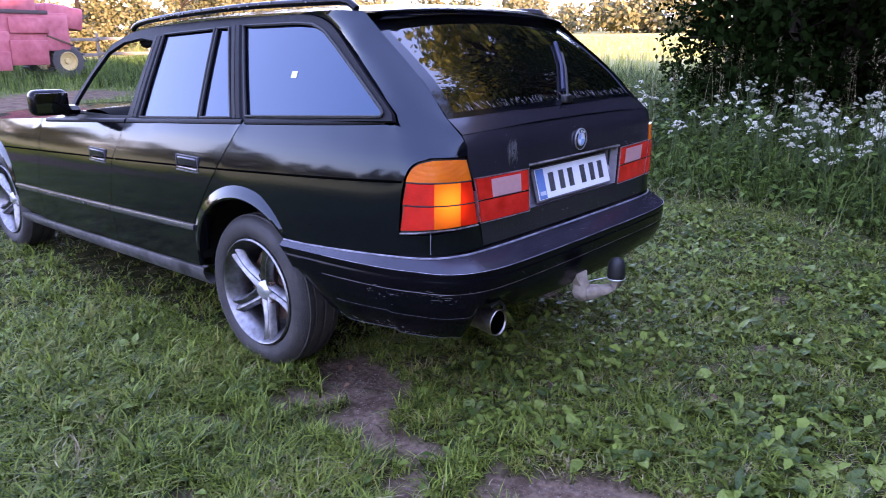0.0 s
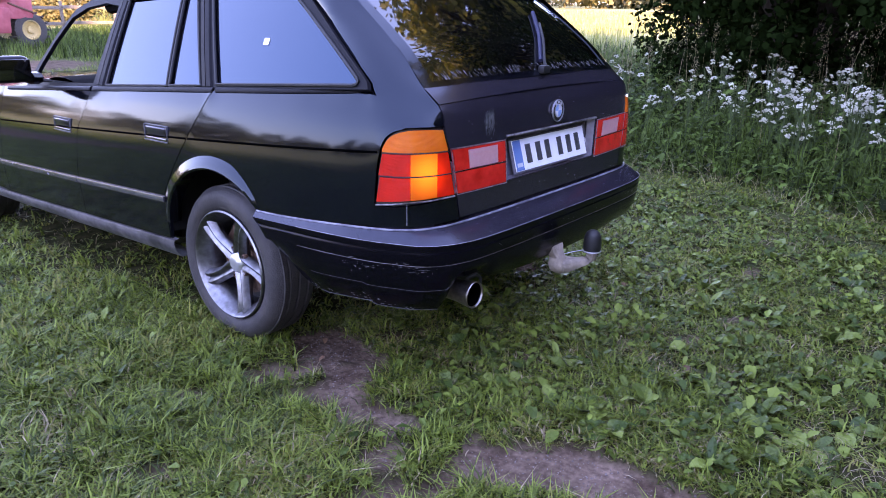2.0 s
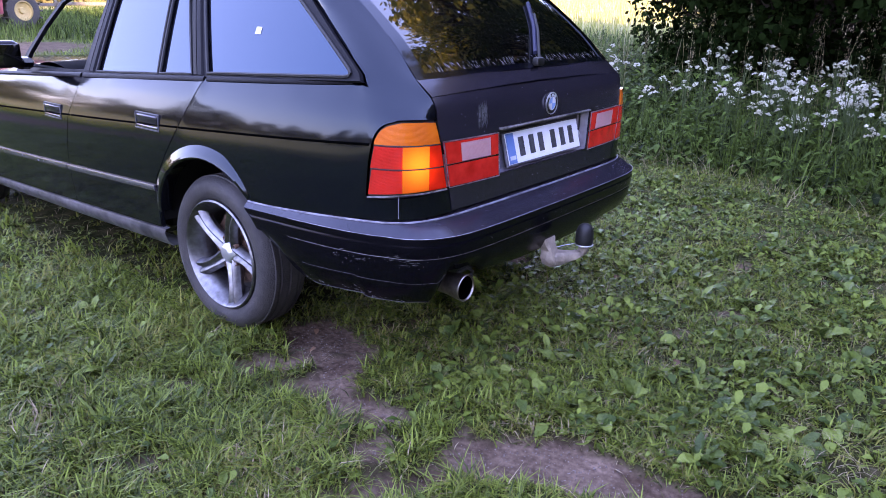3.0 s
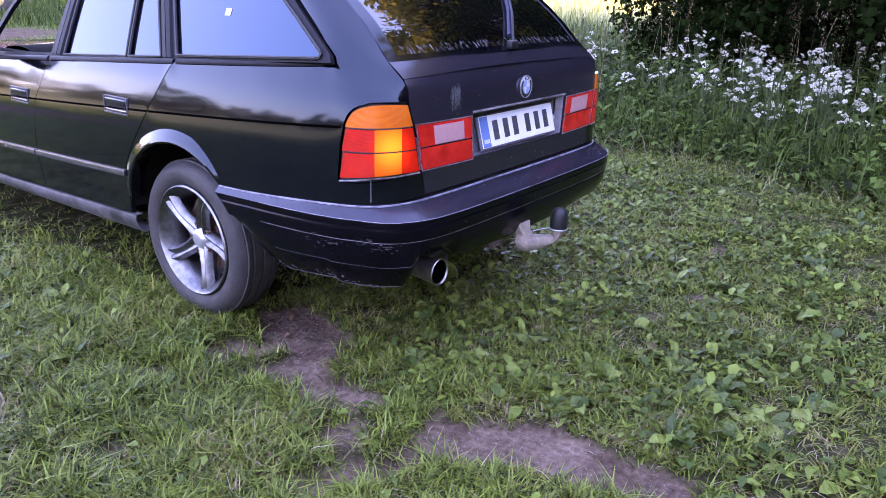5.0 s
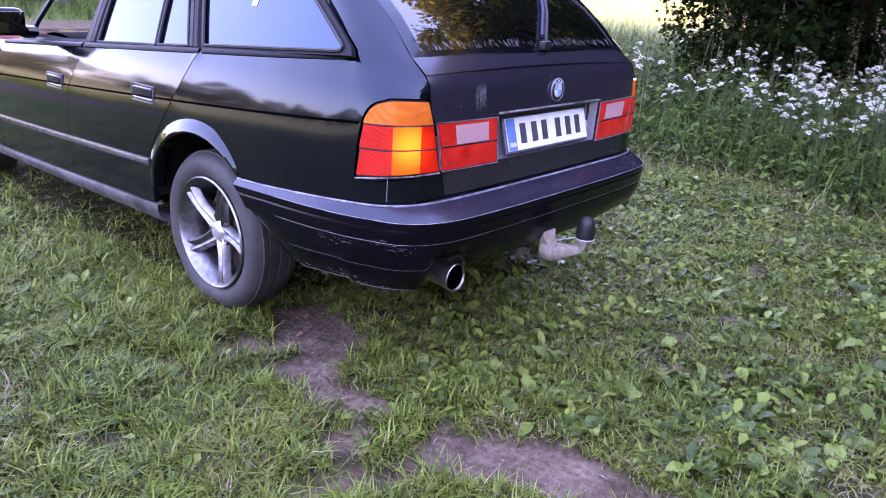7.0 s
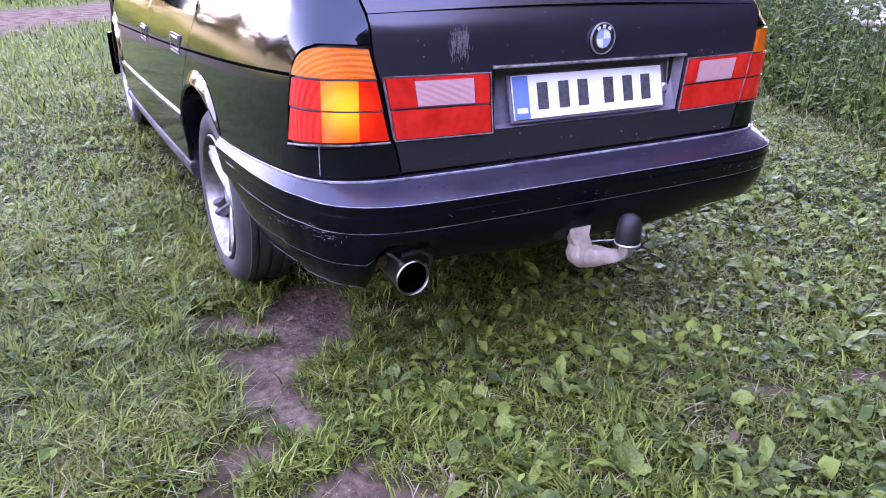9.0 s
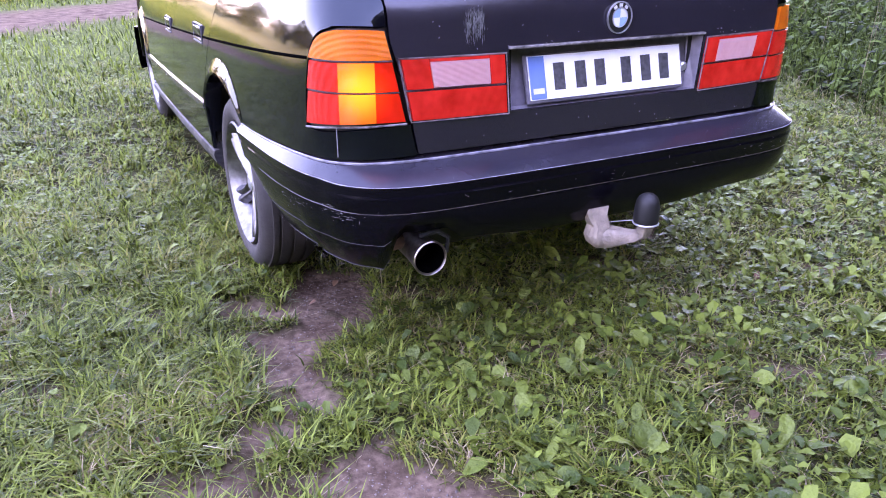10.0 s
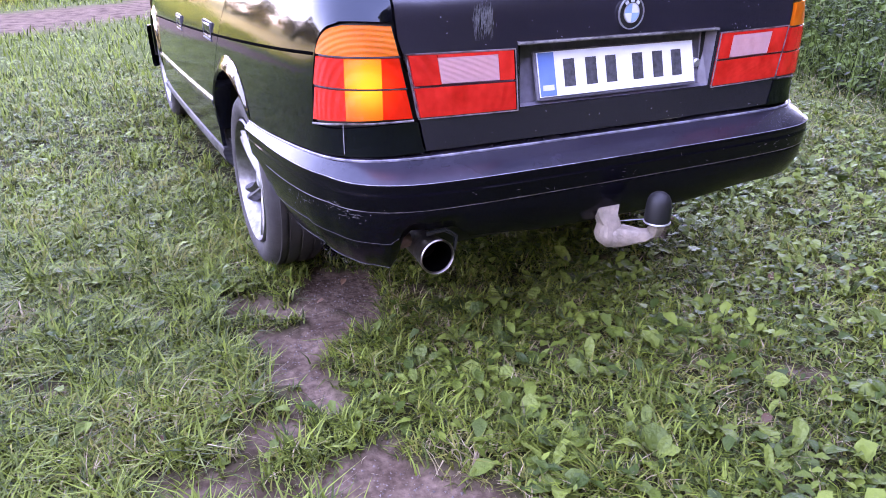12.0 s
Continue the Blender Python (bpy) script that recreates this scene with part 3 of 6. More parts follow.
for s, i in ((1, 0), (-1, 1)):
    strip(s, [(2.215, rub(2.215)), (1.8, rub(1.8)), (1.455, rub(1.455))], .0120, .009, "rub_strip", STRIP, rear_doors[i], .002, label="silver rub strip")
    strip(s, [(3.13, rub(3.13)), (2.7, rub(2.7)), (2.225, rub(2.225))], .0120, .009, "rub_strip", STRIP, front_doors[i], .002, label="silver rub strip")
    strip(s, [(3.50, rub(3.5)), (3.14, rub(3.14))], .0120, .009, "rub_strip", STRIP, fenders[i], .002, label="silver rub strip")
    # the fold's dark line, its shade drawn as thin black strips
    strip(s, [(1.268, crease(1.268)), (.7, crease(.7)), (.306, crease(.306))], .0040, .0012, "crease_shade", CREASE, quarters[i], .001)
    strip(s, [(2.145, crease(2.145)), (1.8, crease(1.8)), (1.278, crease(1.278))], .0040, .0012, "crease_shade", CREASE, rear_doors[i], .001)
    strip(s, [(3.09, crease(3.09)), (2.6, crease(2.6)), (2.155, crease(2.155))], .0040, .0012, "crease_shade", CREASE, front_doors[i], .001)
    strip(s, [(4.4, crease(4.4)), (3.6, crease(3.6)), (3.1, crease(3.1))], .0040, .0012, "crease_shade", CREASE, fenders[i], .001)
    strip(s, [(3.0, belt(3.0) - .006), (2.5, belt(2.5) - .004), (2.08, belt(2.08) - .004)], .009, .004, "belt_moulding", TRIM, front_doors[i], .004)
    strip(s, [(2.06, belt(2.06) - .004), (1.6, belt(1.6) - .004), (1.14, belt(1.14) - .004)], .009, .004, "belt_moulding", TRIM, rear_doors[i], .004)
    strip(s, [(1.12, belt(1.12) - .004), (.7, belt(.7) - .004), (.385, belt(.385) - .002)], .009, .004, "belt_moulding", TRIM, quarters[i], .004)


def arch_lip(side, arch, a0, a1):
    """The flared lip round a wheel opening."""
    cy, cz, r = arch
    bm = bmesh.new()
    rings = []
    for a in np.linspace(a0, a1, 44):
        ring = []
        f = math.sin(math.pi * (a - a0) / (a1 - a0)) ** .6
        g = min(1, .25 + abs(a - a1) / 40, .45 + (a - a0) / 40)
        for dr, off in ((.046 * g, .0), (.032 * g, .006 * f), (.016 * g, .015 * f), (.002, .019 * f), (-.006, .012 * f), (-.006, -.05)):
            y, z = cy + (r + dr) * math.cos(radians(a)), cz + (r + dr) * math.sin(radians(a))
            ring.append(bm.verts.new(m_side(skin(uy(y), z, off + .001), side)))
        rings.append(ring)
    for a, b in zip(rings, rings[1:]):
        for k in range(5):
            bm.faces.new((a[k], a[k + 1], b[k + 1], b[k]))
    bmesh.ops.recalc_face_normals(bm, faces=bm.faces)
    return bm


for s, i in ((1, 0), (-1, 1)):
    part("wheel_arch_lip", arch_lip(s, REAR_ARCH, 12, 138), PAINT, quarters[i])
    part("wheel_arch_lip", arch_lip(s, FRONT_ARCH, 8, 172), PAINT, fenders[i])


def sill(side):
    bm = bmesh.new()
    rows = []
    for y in np.linspace(1.43, 3.50, 40):
        zt, zb = sill_top(y), .280 - .019 * (y - 1.37)
        h = zt - zb
        rows.append([bm.verts.new(m_side(skin(uy(y), z, o), side)) for z, o in ((zt, -.02), (zt - .004, .004), (zt - .02, .010), (zb + .35 * h, .006), (zb, -.012), (zb, -.10))])
    for a, b in zip(rows, rows[1:]):
        for k in range(5):
            bm.faces.new((a[k], a[k + 1], b[k + 1], b[k]))
    bmesh.ops.recalc_face_normals(bm, faces=bm.faces)
    return part("side_sill", bm, SILL, car, "dusty grey plastic sill")


both(sill)


def liner(side, arch):
    cy, cz, r = arch
    bm = bmesh.new()
    rings = []
    for a in np.linspace(4, 160, 36):
        rings.append([bm.verts.new((-side * x, cy + (r + .012) * math.cos(radians(a)), cz + (r + .012) * math.sin(radians(a)))) for x in (.845, .70, .56)])
    for a, b in zip(rings, rings[1:]):
        for k in range(2):
            bm.faces.new((a[k], a[k + 1], b[k + 1], b[k]))
    bm.faces.new([g[2] for g in rings])
    bmesh.ops.recalc_face_normals(bm, faces=bm.faces)
    return part("wheel_arch_liner", bm, RUBBER, car)


both(liner, REAR_ARCH)
both(liner, FRONT_ARCH)

bm = bmesh.new()
box(bm, (1.10, 4.2, .10), (0, 2.35, .36), bevel=.03)
box(bm, (1.50, 1.75, .08), (0, 2.45, .34), bevel=.03)
box(bm, (1.1, .60, .14), (0, .48, .45), bevel=.04)
part("underbody", bm, RUBBER, car)


# door handles: a flap in a framed recess
def handle(side, y, parent):
    z = crease(y) + .012
    u0 = uy(y)
    bm = bmesh.new()
    for du, dz, wu, wz, o in ((0, .030, .172, .006, .007), (0, -.032, .172, .006, .006), (-.083, 0, .006, .064, .007), (.083, 0, .006, .064, .007)):
        box(bm, (.016, wu, wz), m_side(skin(u0 + du, z + dz, o - .010), side), bevel=.0025)
    part("door_handle", bm, HANDLE, parent)
    bm = bmesh.new()
    box(bm, (.018, .15, .036), m_side(skin(u0, z + .008, -.003), side), (0, -side * 8, 0), bevel=.006, seg=3)
    flap = part("pull_flap", bm, PAINT_DULL, parent)
    bm = bmesh.new()
    box(bm, (.012, .15, .012), m_side(skin(u0, z - .022, -.002), side), bevel=.004)
    part("flap_edge", bm, STRIP, flap)


HANDLE = mat("grey_handle_plastic", (0.06, 0.06, 0.075), 0.35, var=0.2, scale=60)
for s, i in ((1, 0), (-1, 1)):
    handle(s, 1.49, rear_doors[i])
    handle(s, 2.33, front_doors[i])


# greenhouse
WIN1 = [(2.105, .958), (2.085, 1.296), (2.22, 1.308), (2.40, 1.288), (2.53, 1.240), (2.635, 1.125), (2.72, 1.0), (2.745, .925)]
WIN2 = [(1.975, .957), (1.995, 1.322), (1.565, 1.341), (1.478, .985)]
WIN2B = [(1.462, .986), (1.545, 1.342), (1.455, 1.344), (1.238, 1.0)]
WIN3 = [(1.14, 1.010), (1.35, 1.349), (1.0, 1.352), (.90, 1.346), (.82, 1.322), (.73, 1.272), (.55, 1.165), (.44, 1.097), (.405, 1.075), (.394, 1.064), (.398, 1.056), (.415, 1.0515), (.45, 1.050)]
SIDE_OUT = PILLAR_EDGE + [(1.5, 1.384), (2.1, 1.362), (2.35, 1.335), (2.52, 1.28), (2.64, 1.16), (2.76, 1.0), (2.82, .90), (2.5, belt(2.5)), (1.6, belt(1.6)), (.8, belt(.8))]
for s in (1, -1):
    bm = bmesh.new()
    sheet(bm, SIDE_OUT, lambda a, b: m_side(gskin(a, b), s), holes=[WIN1, WIN2, WIN2B, WIN3], step=.05, inset=0, depth=.018, flip=s > 0)
    frame_ob = part("side_window_frame", bm, TRIM, car, "dark grey window surround")
    for nm, poly in (("rear_door_window", WIN2), ("fixed_window", WIN2B), ("quarter_window", WIN3)):
        bm = bmesh.new()
        sheet(bm, poly, lambda a, b: m_side(gskin(a, b, -.006), s), step=.08, inset=-.006, depth=0, flip=s > 0)
        part(nm, bm, TINT, frame_ob, "dark tinted window")
    for poly in (WIN3, WIN2, WIN2B):
        bm = bmesh.new()
        ring = dense(poly, .05)
        ring3 = [m_side(gskin(a, b, .002), s) for a, b in ring]
        tube(bm, ring3 + [ring3[0]], .006, 6, cap=False)
        part("window_seal", bm, RUBBER, frame_ob)
    # pillar caps and division bars
    for (y0, z0), (y1, z1), w in (((2.035, .955), (2.045, 1.315), .036), ((1.195, 1.0), (1.405, 1.352), .034)):
        bm = bmesh.new()
        rows = []
        for t in np.linspace(0, 1, 8):
            y, z = y0 + (y1 - y0) * t, z0 + (z1 - z0) * t
            rows.append([bm.verts.new(m_side(gskin(y + d, z, o), s)) for d, o in ((-w, 0), (-w * .8, .007), (-.002, .008), (.002, .003), (.003, .008), (w * .8, .007), (w, 0))])
        for a, b in zip(rows, rows[1:]):
            for k in range(6):
                bm.faces.new((a[k], a[k + 1], b[k + 1], b[k]))
        bmesh.ops.recalc_face_normals(bm, faces=bm.faces)
        part("pillar_cover", bm, TRIM, frame_ob)

bm = bmesh.new()
sheet(bm, [(.50, 1.115), (.545, 1.115), (.545, 1.145), (.50, 1.145)], lambda a, b: gskin(.905 + (a - .50) * .7, 1.16 + (b - 1.115) * .8, -.0045), step=.02, inset=0, depth=0, flip=True)
part("window_sticker", bm, WHITE, car, "small white sticker")

# roof
bm = bmesh.new()
rows = []
for y, hw, zs, zc in ((.60, .612, 1.384, 1.408), (.70, .614, 1.388, 1.424), (1.0, .617, 1.392, 1.436), (1.5, .618, 1.390, 1.437), (2.0, .612, 1.374, 1.420), (2.28, .60, 1.352, 1.392), (2.40, .59, 1.33, 1.365)):
    rows.append([Vector((hw * a, y - .05 * (1 - a * a) * (1 if y < 1 else (-1 if y > 2 else 0)), zs + (zc - zs) * (1 - abs(a) ** 2.4))) for a in np.linspace(-1, 1, 15)])
loft(bm, rows, 25, 28)
bmesh.ops.solidify(bm, geom=bm.faces[:], thickness=.012)
bmesh.ops.recalc_face_normals(bm, faces=bm.faces)
part("roof", bm, PAINT, car)
bm = bmesh.new()
rows = []
for y0, dz in ((.66, .0), (.585, -.006), (.545, -.022), (.56, -.036), (.62, -.034)):
    rows.append([Vector((.585 * a, y0 + .05 * a * a * (1 if y0 < .6 else .6), 1.412 + dz - .022 * abs(a) ** 2.4)) for a in np.linspace(-1, 1, 13)])
loft(bm, rows, 30, 14)
bmesh.ops.recalc_face_normals(bm, faces=bm.faces)
part("roof_spoiler_lip", bm, PAINT, car)
for s in (1, -1):
    bm = bmesh.new()
    pts = [Vector((-s * x, y, z)) for x, y, z in ((.602, .70, 1.395), (.600, .74, 1.418), (.600, .85, 1.425), (.602, 1.4, 1.424), (.600, 2.0, 1.400), (.592, 2.28, 1.378), (.588, 2.36, 1.352))]
    tube(bm, [Vector(p) for p in resample(pts, 40)], .0135, 10)
    rail = part("roof_rail", bm, PLASTIC, car, "black roof rail with pale specks")
    rng = random.Random(5 + s)
    bm = bmesh.new()
    for k in range(34):
        t = rng.random()
        p = resample(pts, 200)[int(10 + 185 * t)]
        box(bm, (.004, rng.uniform(.004, .012), .004), (p[0] - s * .014, p[1], p[2] + rng.uniform(-.006, .012)))
    tagged(part("rail_speck", bm, SCUFF, rail), kind="stuff")

# windscreen, bonnet and nose
bm = bmesh.new()
loft(bm, [[(hw * a, y + .10 * (1 - a * a), z) for a in np.linspace(-1, 1, 9)] for hw, y, z in ((.57, 2.42, 1.335), (.64, 2.70, 1.12), (.70, 3.0, .905))], 21, 9)
part("windscreen", bm, CLEAR, car)
bm = bmesh.new()
rows = []
for y in np.linspace(2.93, 4.58, 12):
    hw = float(np.interp(y, CY, CX)) * .955 - .02
    zs = fender_top(max(y, 3.06)) - .003
    rows.append([(hw * a, y + (.05 * (1 - a * a) if y > 4.3 else 0), zs + .055 * (1 - abs(a) ** 2.2)) for a in np.linspace(-1, 1, 11)])
loft(bm, rows, 23, 20)
bmesh.ops.solidify(bm, geom=bm.faces[:], thickness=.012)
bmesh.ops.recalc_face_normals(bm, faces=bm.faces)
part("bonnet", bm, PAINT, car)
bm = bmesh.new()
sheet(bm, [(-uy(4.69), .45), (uy(4.69), .45), (uy(4.69), .78), (-uy(4.69), .78)], lambda a, b: Vector((.80 * a / uy(4.69), 4.63 - .10 * abs(a / uy(4.69)) ** 3, b)), step=.4, inset=0, depth=.05, flip=True)
part("front_grille_panel", bm, PLASTIC, car)
bm = bmesh.new()
loft(bm, [[(.86 * a, 4.62 + o - .32 * abs(a) ** 4, z) for a in np.linspace(-1, 1, 15)] for z, o in ((.56, .0), (.55, .09), (.44, .10), (.30, .05), (.28, -.06))], 31, 12)
bmesh.ops.recalc_face_normals(bm, faces=bm.faces)
part("front_bumper", bm, PLASTIC, car)

# tailgate
def gy(x, z):
    return float(np.interp(abs(x), CX[:200], CY[:200])) + lean(z)


def rskin(x, z):
    return Vector((x, gy(x, z), z))


LAMP_IN = [(.327, .706), (.340, .858), (.626, .862), (.598, .710)]
RECESS = [(-.318, .712), (.318, .712), (.330, .872), (-.330, .872)]
GATE_OUT = [(-.581, .628), (.581, .628), (.595, .70), (.617, .80), (.6435, .90), (.6485, 1.0), (.35, 1.012), (0, 1.016), (-.35, 1.012), (-.6485, 1.0), (-.6435, .90), (-.617, .80), (-.595, .70)]
bm = bmesh.new()
sheet(bm, GATE_OUT, rskin, holes=[LAMP_IN, [(-a, b) for a, b in LAMP_IN], RECESS], step=.04, inset=.002, depth=.016)
tailgate = part("tailgate", bm, PAINT_DULL, car, "scratched dull black tailgate")
bm = bmesh.new()
loft(bm, [[(.646 * a, gy(.646 * a, z0) + dy + .55 * (z0 - 1) * a ** 6, z0 + .014 * (1 - a * a)) for a in np.linspace(-1, 1, 15)] for z0, dy in ((1.0, 0), (1.012, .0), (1.028, .0), (1.045, .002))], 41, 8)
bmesh.ops.recalc_face_normals(bm, faces=bm.faces)
part("gate_shoulder", bm, PAINT_DULL, tailgate)


def wskin(a, b, off=0.0):
    w = .646 - .034 * b
    n = .75 * off
    return Vector((a * w, .222 - .03 * (1 - a * a) + .41 * b + .045 * b * b * abs(a) ** 2 + .022 * (a ** 4 - min(1, 3 * b)) - .01 * math.sin(math.pi * b) - n, 1.045 + .334 * b + .012 * (1 - a * a) + n))


GLASS = [(-.93, .05), (.93, .05), (.93, .80), (.90, .89), (.80, .93), (-.80, .93), (-.90, .89), (-.93, .80)]
bm = bmesh.new()
sheet(bm, [(-1, 0), (1, 0), (1, 1), (-1, 1)], wskin, holes=[GLASS], step=.06, inset=0, depth=.012)
part("gate_frame", bm, PAINT, tailgate)
bm = bmesh.new()
sheet(bm, GLASS, lambda a, b: wskin(a, b, -.003), step=.10, inset=-.01, depth=0)
glass = part("rear_glass", bm, REAR_TINT, tailgate, "dark tinted rear window")
# wiper with a milky streak beside it
bm = bmesh.new()
tube(bm, [wskin(-.02, .04, .02), wskin(.02, .10, .020), wskin(.18, .32, .020), wskin(.36, .52, .012)], .0055, 8)
box(bm, (.05, .03, .03), wskin(-.02, .03, .012), bevel=.008)
wiper = part("rear_wiper", bm, RUBBER, car)
bm = bmesh.new()
tube(bm, [wskin(.03, .13, .006), wskin(.24, .40, .006), wskin(.45, .66, .006)], .009, 6)
part("wiper_blade", bm, WATER, wiper, "wiper blade with a milky dust streak")
# roundel
bm = bmesh.new()
ro = rskin(.010, .926)
lathe(bm, [(.004, .0), (.004, .041), (-.004, .041), (-.007, .038), (-.007, .0)], 40, "y", ro)
badge = part("round_badge", bm, RUBBER, car, "round black badge with blue and white centre")
for r0, r1, m_ in ((.0385, .0412, SILVER), (.0235, .0255, SILVER)):
    bm = bmesh.new()
    lathe(bm, [(-.006, r0), (-.0095, r0), (-.0095, r1), (-.004, r1)], 40, "y", ro)
    part("badge_ring", bm, m_, badge)
for q in range(4):
    bm = bmesh.new()
    c = bm.verts.new(ro + Vector((0, -.0085, 0)))
    ring = [bm.verts.new(ro + Vector((.0235 * math.cos(a), -.0085, .0235 * math.sin(a)))) for a in np.linspace(q * math.pi / 2, (q + 1) * math.pi / 2, 8)]
    for a, b in zip(ring, ring[1:]):
        bm.faces.new((c, a, b))
    part("badge_quarter", bm, PALE if q % 2 else WHITE, badge)
# pale bars where the ring carries letters
for a in (125, 90, 55):
    bm = bmesh.new()
    box(bm, (.010, .002, .008), ro + Vector((.0315 * math.cos(radians(a)), -.0085, .0315 * math.sin(radians(a)))), (0, 90 - a, 0))
    part("badge_bar", bm, WHITE, badge)

# plate recess and number plate
bm = bmesh.new()
o4 = [Vector((x, gy(x, z) + .004, z)) for x, z in RECESS]
i4 = [Vector((-.300, .165, .716)), Vector((.300, .165, .716)), Vector((.312, .192, .862)), Vector((-.312, .192, .862))]
ov, iv = [bm.verts.new(p) for p in o4], [bm.verts.new(p) for p in i4]
for k in range(4):
    bm.faces.new((ov[k], ov[(k + 1) % 4], iv[(k + 1) % 4], iv[k]))
bm.faces.new(iv)
bmesh.ops.recalc_face_normals(bm, faces=bm.faces)
part("plate_recess", bm, RECESS_GREY, tailgate, smooth=False)
bm = bmesh.new()
box(bm, (.66, .020, .007), (0, .142, .869), bevel=.002)
part("gate_strip", bm, DUST_LINE, tailgate)
plate_m = Matrix.Translation((0, .151, .785)) @ Euler((radians(-15.5), 0, 0)).to_matrix().to_4x4()


def plate_part(name, size, at, material, parent, label="", bevel=.0):
    bm = bmesh.new()
    box(bm, size, at, bevel=bevel)
    bmesh.ops.transform(bm, matrix=plate_m, verts=bm.verts)
    return part(name, bm, material, parent, label, smooth=False)


plate_part("plate_holder", (.534, .010, .126), (0, .008, -.002), RECESS_GREY, car, bevel=.004)
plate = plate_part("number_plate", (.520, .003, .113), (0, 0, 0), PLATE_WHITE, car, "white plate with a blue band", .0)
plate_part("blue_band", (.048, .002, .109), (-.234, -.002, 0), PLATE_BLUE, plate)
plate_part("band_bar", (.034, .002, .014), (-.234, -.0035, -.034), WHITE, plate)
for k, x in enumerate((-.165, -.095, -.030, .060, .130, .197)):
    plate_part("plate_bar", (.034, .002, .070), (x, -.002, 0), INK, plate)
bm = bmesh.new()
lathe(bm, [(-.008, 0), (-.008, .009), (-.004, .013), (.01, .013)], 20, "y", (.288, .168, .775))
part("gate_lock", bm, SILVER, tailgate, "chrome lock barrel")


# lamps
def quad_between(poly, a0, a1, b0, b1):
    """A cell of a four-cornered outline (bottom-inner, top-inner, top-outer, bottom-outer), by shares across and up."""
    bi, ti, to, bo = [np.array(p) for p in poly]

    def at(a, b):
        return (bi * (1 - a) + bo * a) * (1 - b) + (ti * (1 - a) + to * a) * b
    return [at(a0, b0), at(a1, b0), at(a1, b1), at(a0, b1)]


def gate_lamp(side):
    poly = [(a * -side, b) for a, b in LAMP_IN]
    bm = bmesh.new()
    sheet(bm, poly, lambda a, b: rskin(a, b) + Vector((0, .010, 0)), step=.06, inset=.001, depth=0)
    lamp = part("gate_lamp", bm, RECESS_GREY, car, "red lamp unit with pale reversing lens")
    for nm, c, m_ in (("red_lens", (.02, .17, .52, .98), RED), ("red_lens", (.74, .98, .52, .98), RED), ("reversing_lens", (.175, .735, .53, .93), WHITE_LAMP), ("red_lens", (.175, .735, .935, .98), RED), ("red_lens", (.02, .98, .025, .48), RED)):
        bm = bmesh.new()
        sheet(bm, quad_between(poly, *c), lambda a, b: rskin(a, b) + Vector((0, -.004, 0)), step=.03, inset=.0, depth=.012)
        part(nm, bm, m_, lamp)
    bm = bmesh.new()
    mid = quad_between(poly, .01, .99, .495, .505)
    tube(bm, [rskin(*mid[0]) + Vector((0, -.003, 0)), rskin(*mid[1]) + Vector((0, -.003, 0))], .0018, 6)
    part("lens_divider", bm, LIP, lamp)
    bm = bmesh.new()
    tube(bm, [rskin(*p) + Vector((0, -.003, 0)) for p in dense(poly, .1)] + [rskin(*dense(poly, .1)[0]) + Vector((0, -.003, 0))], .0018, 6, cap=False)
    part("lamp_edge", bm, DUST_LINE, lamp)


for s in (1, -1):
    gate_lamp(s)


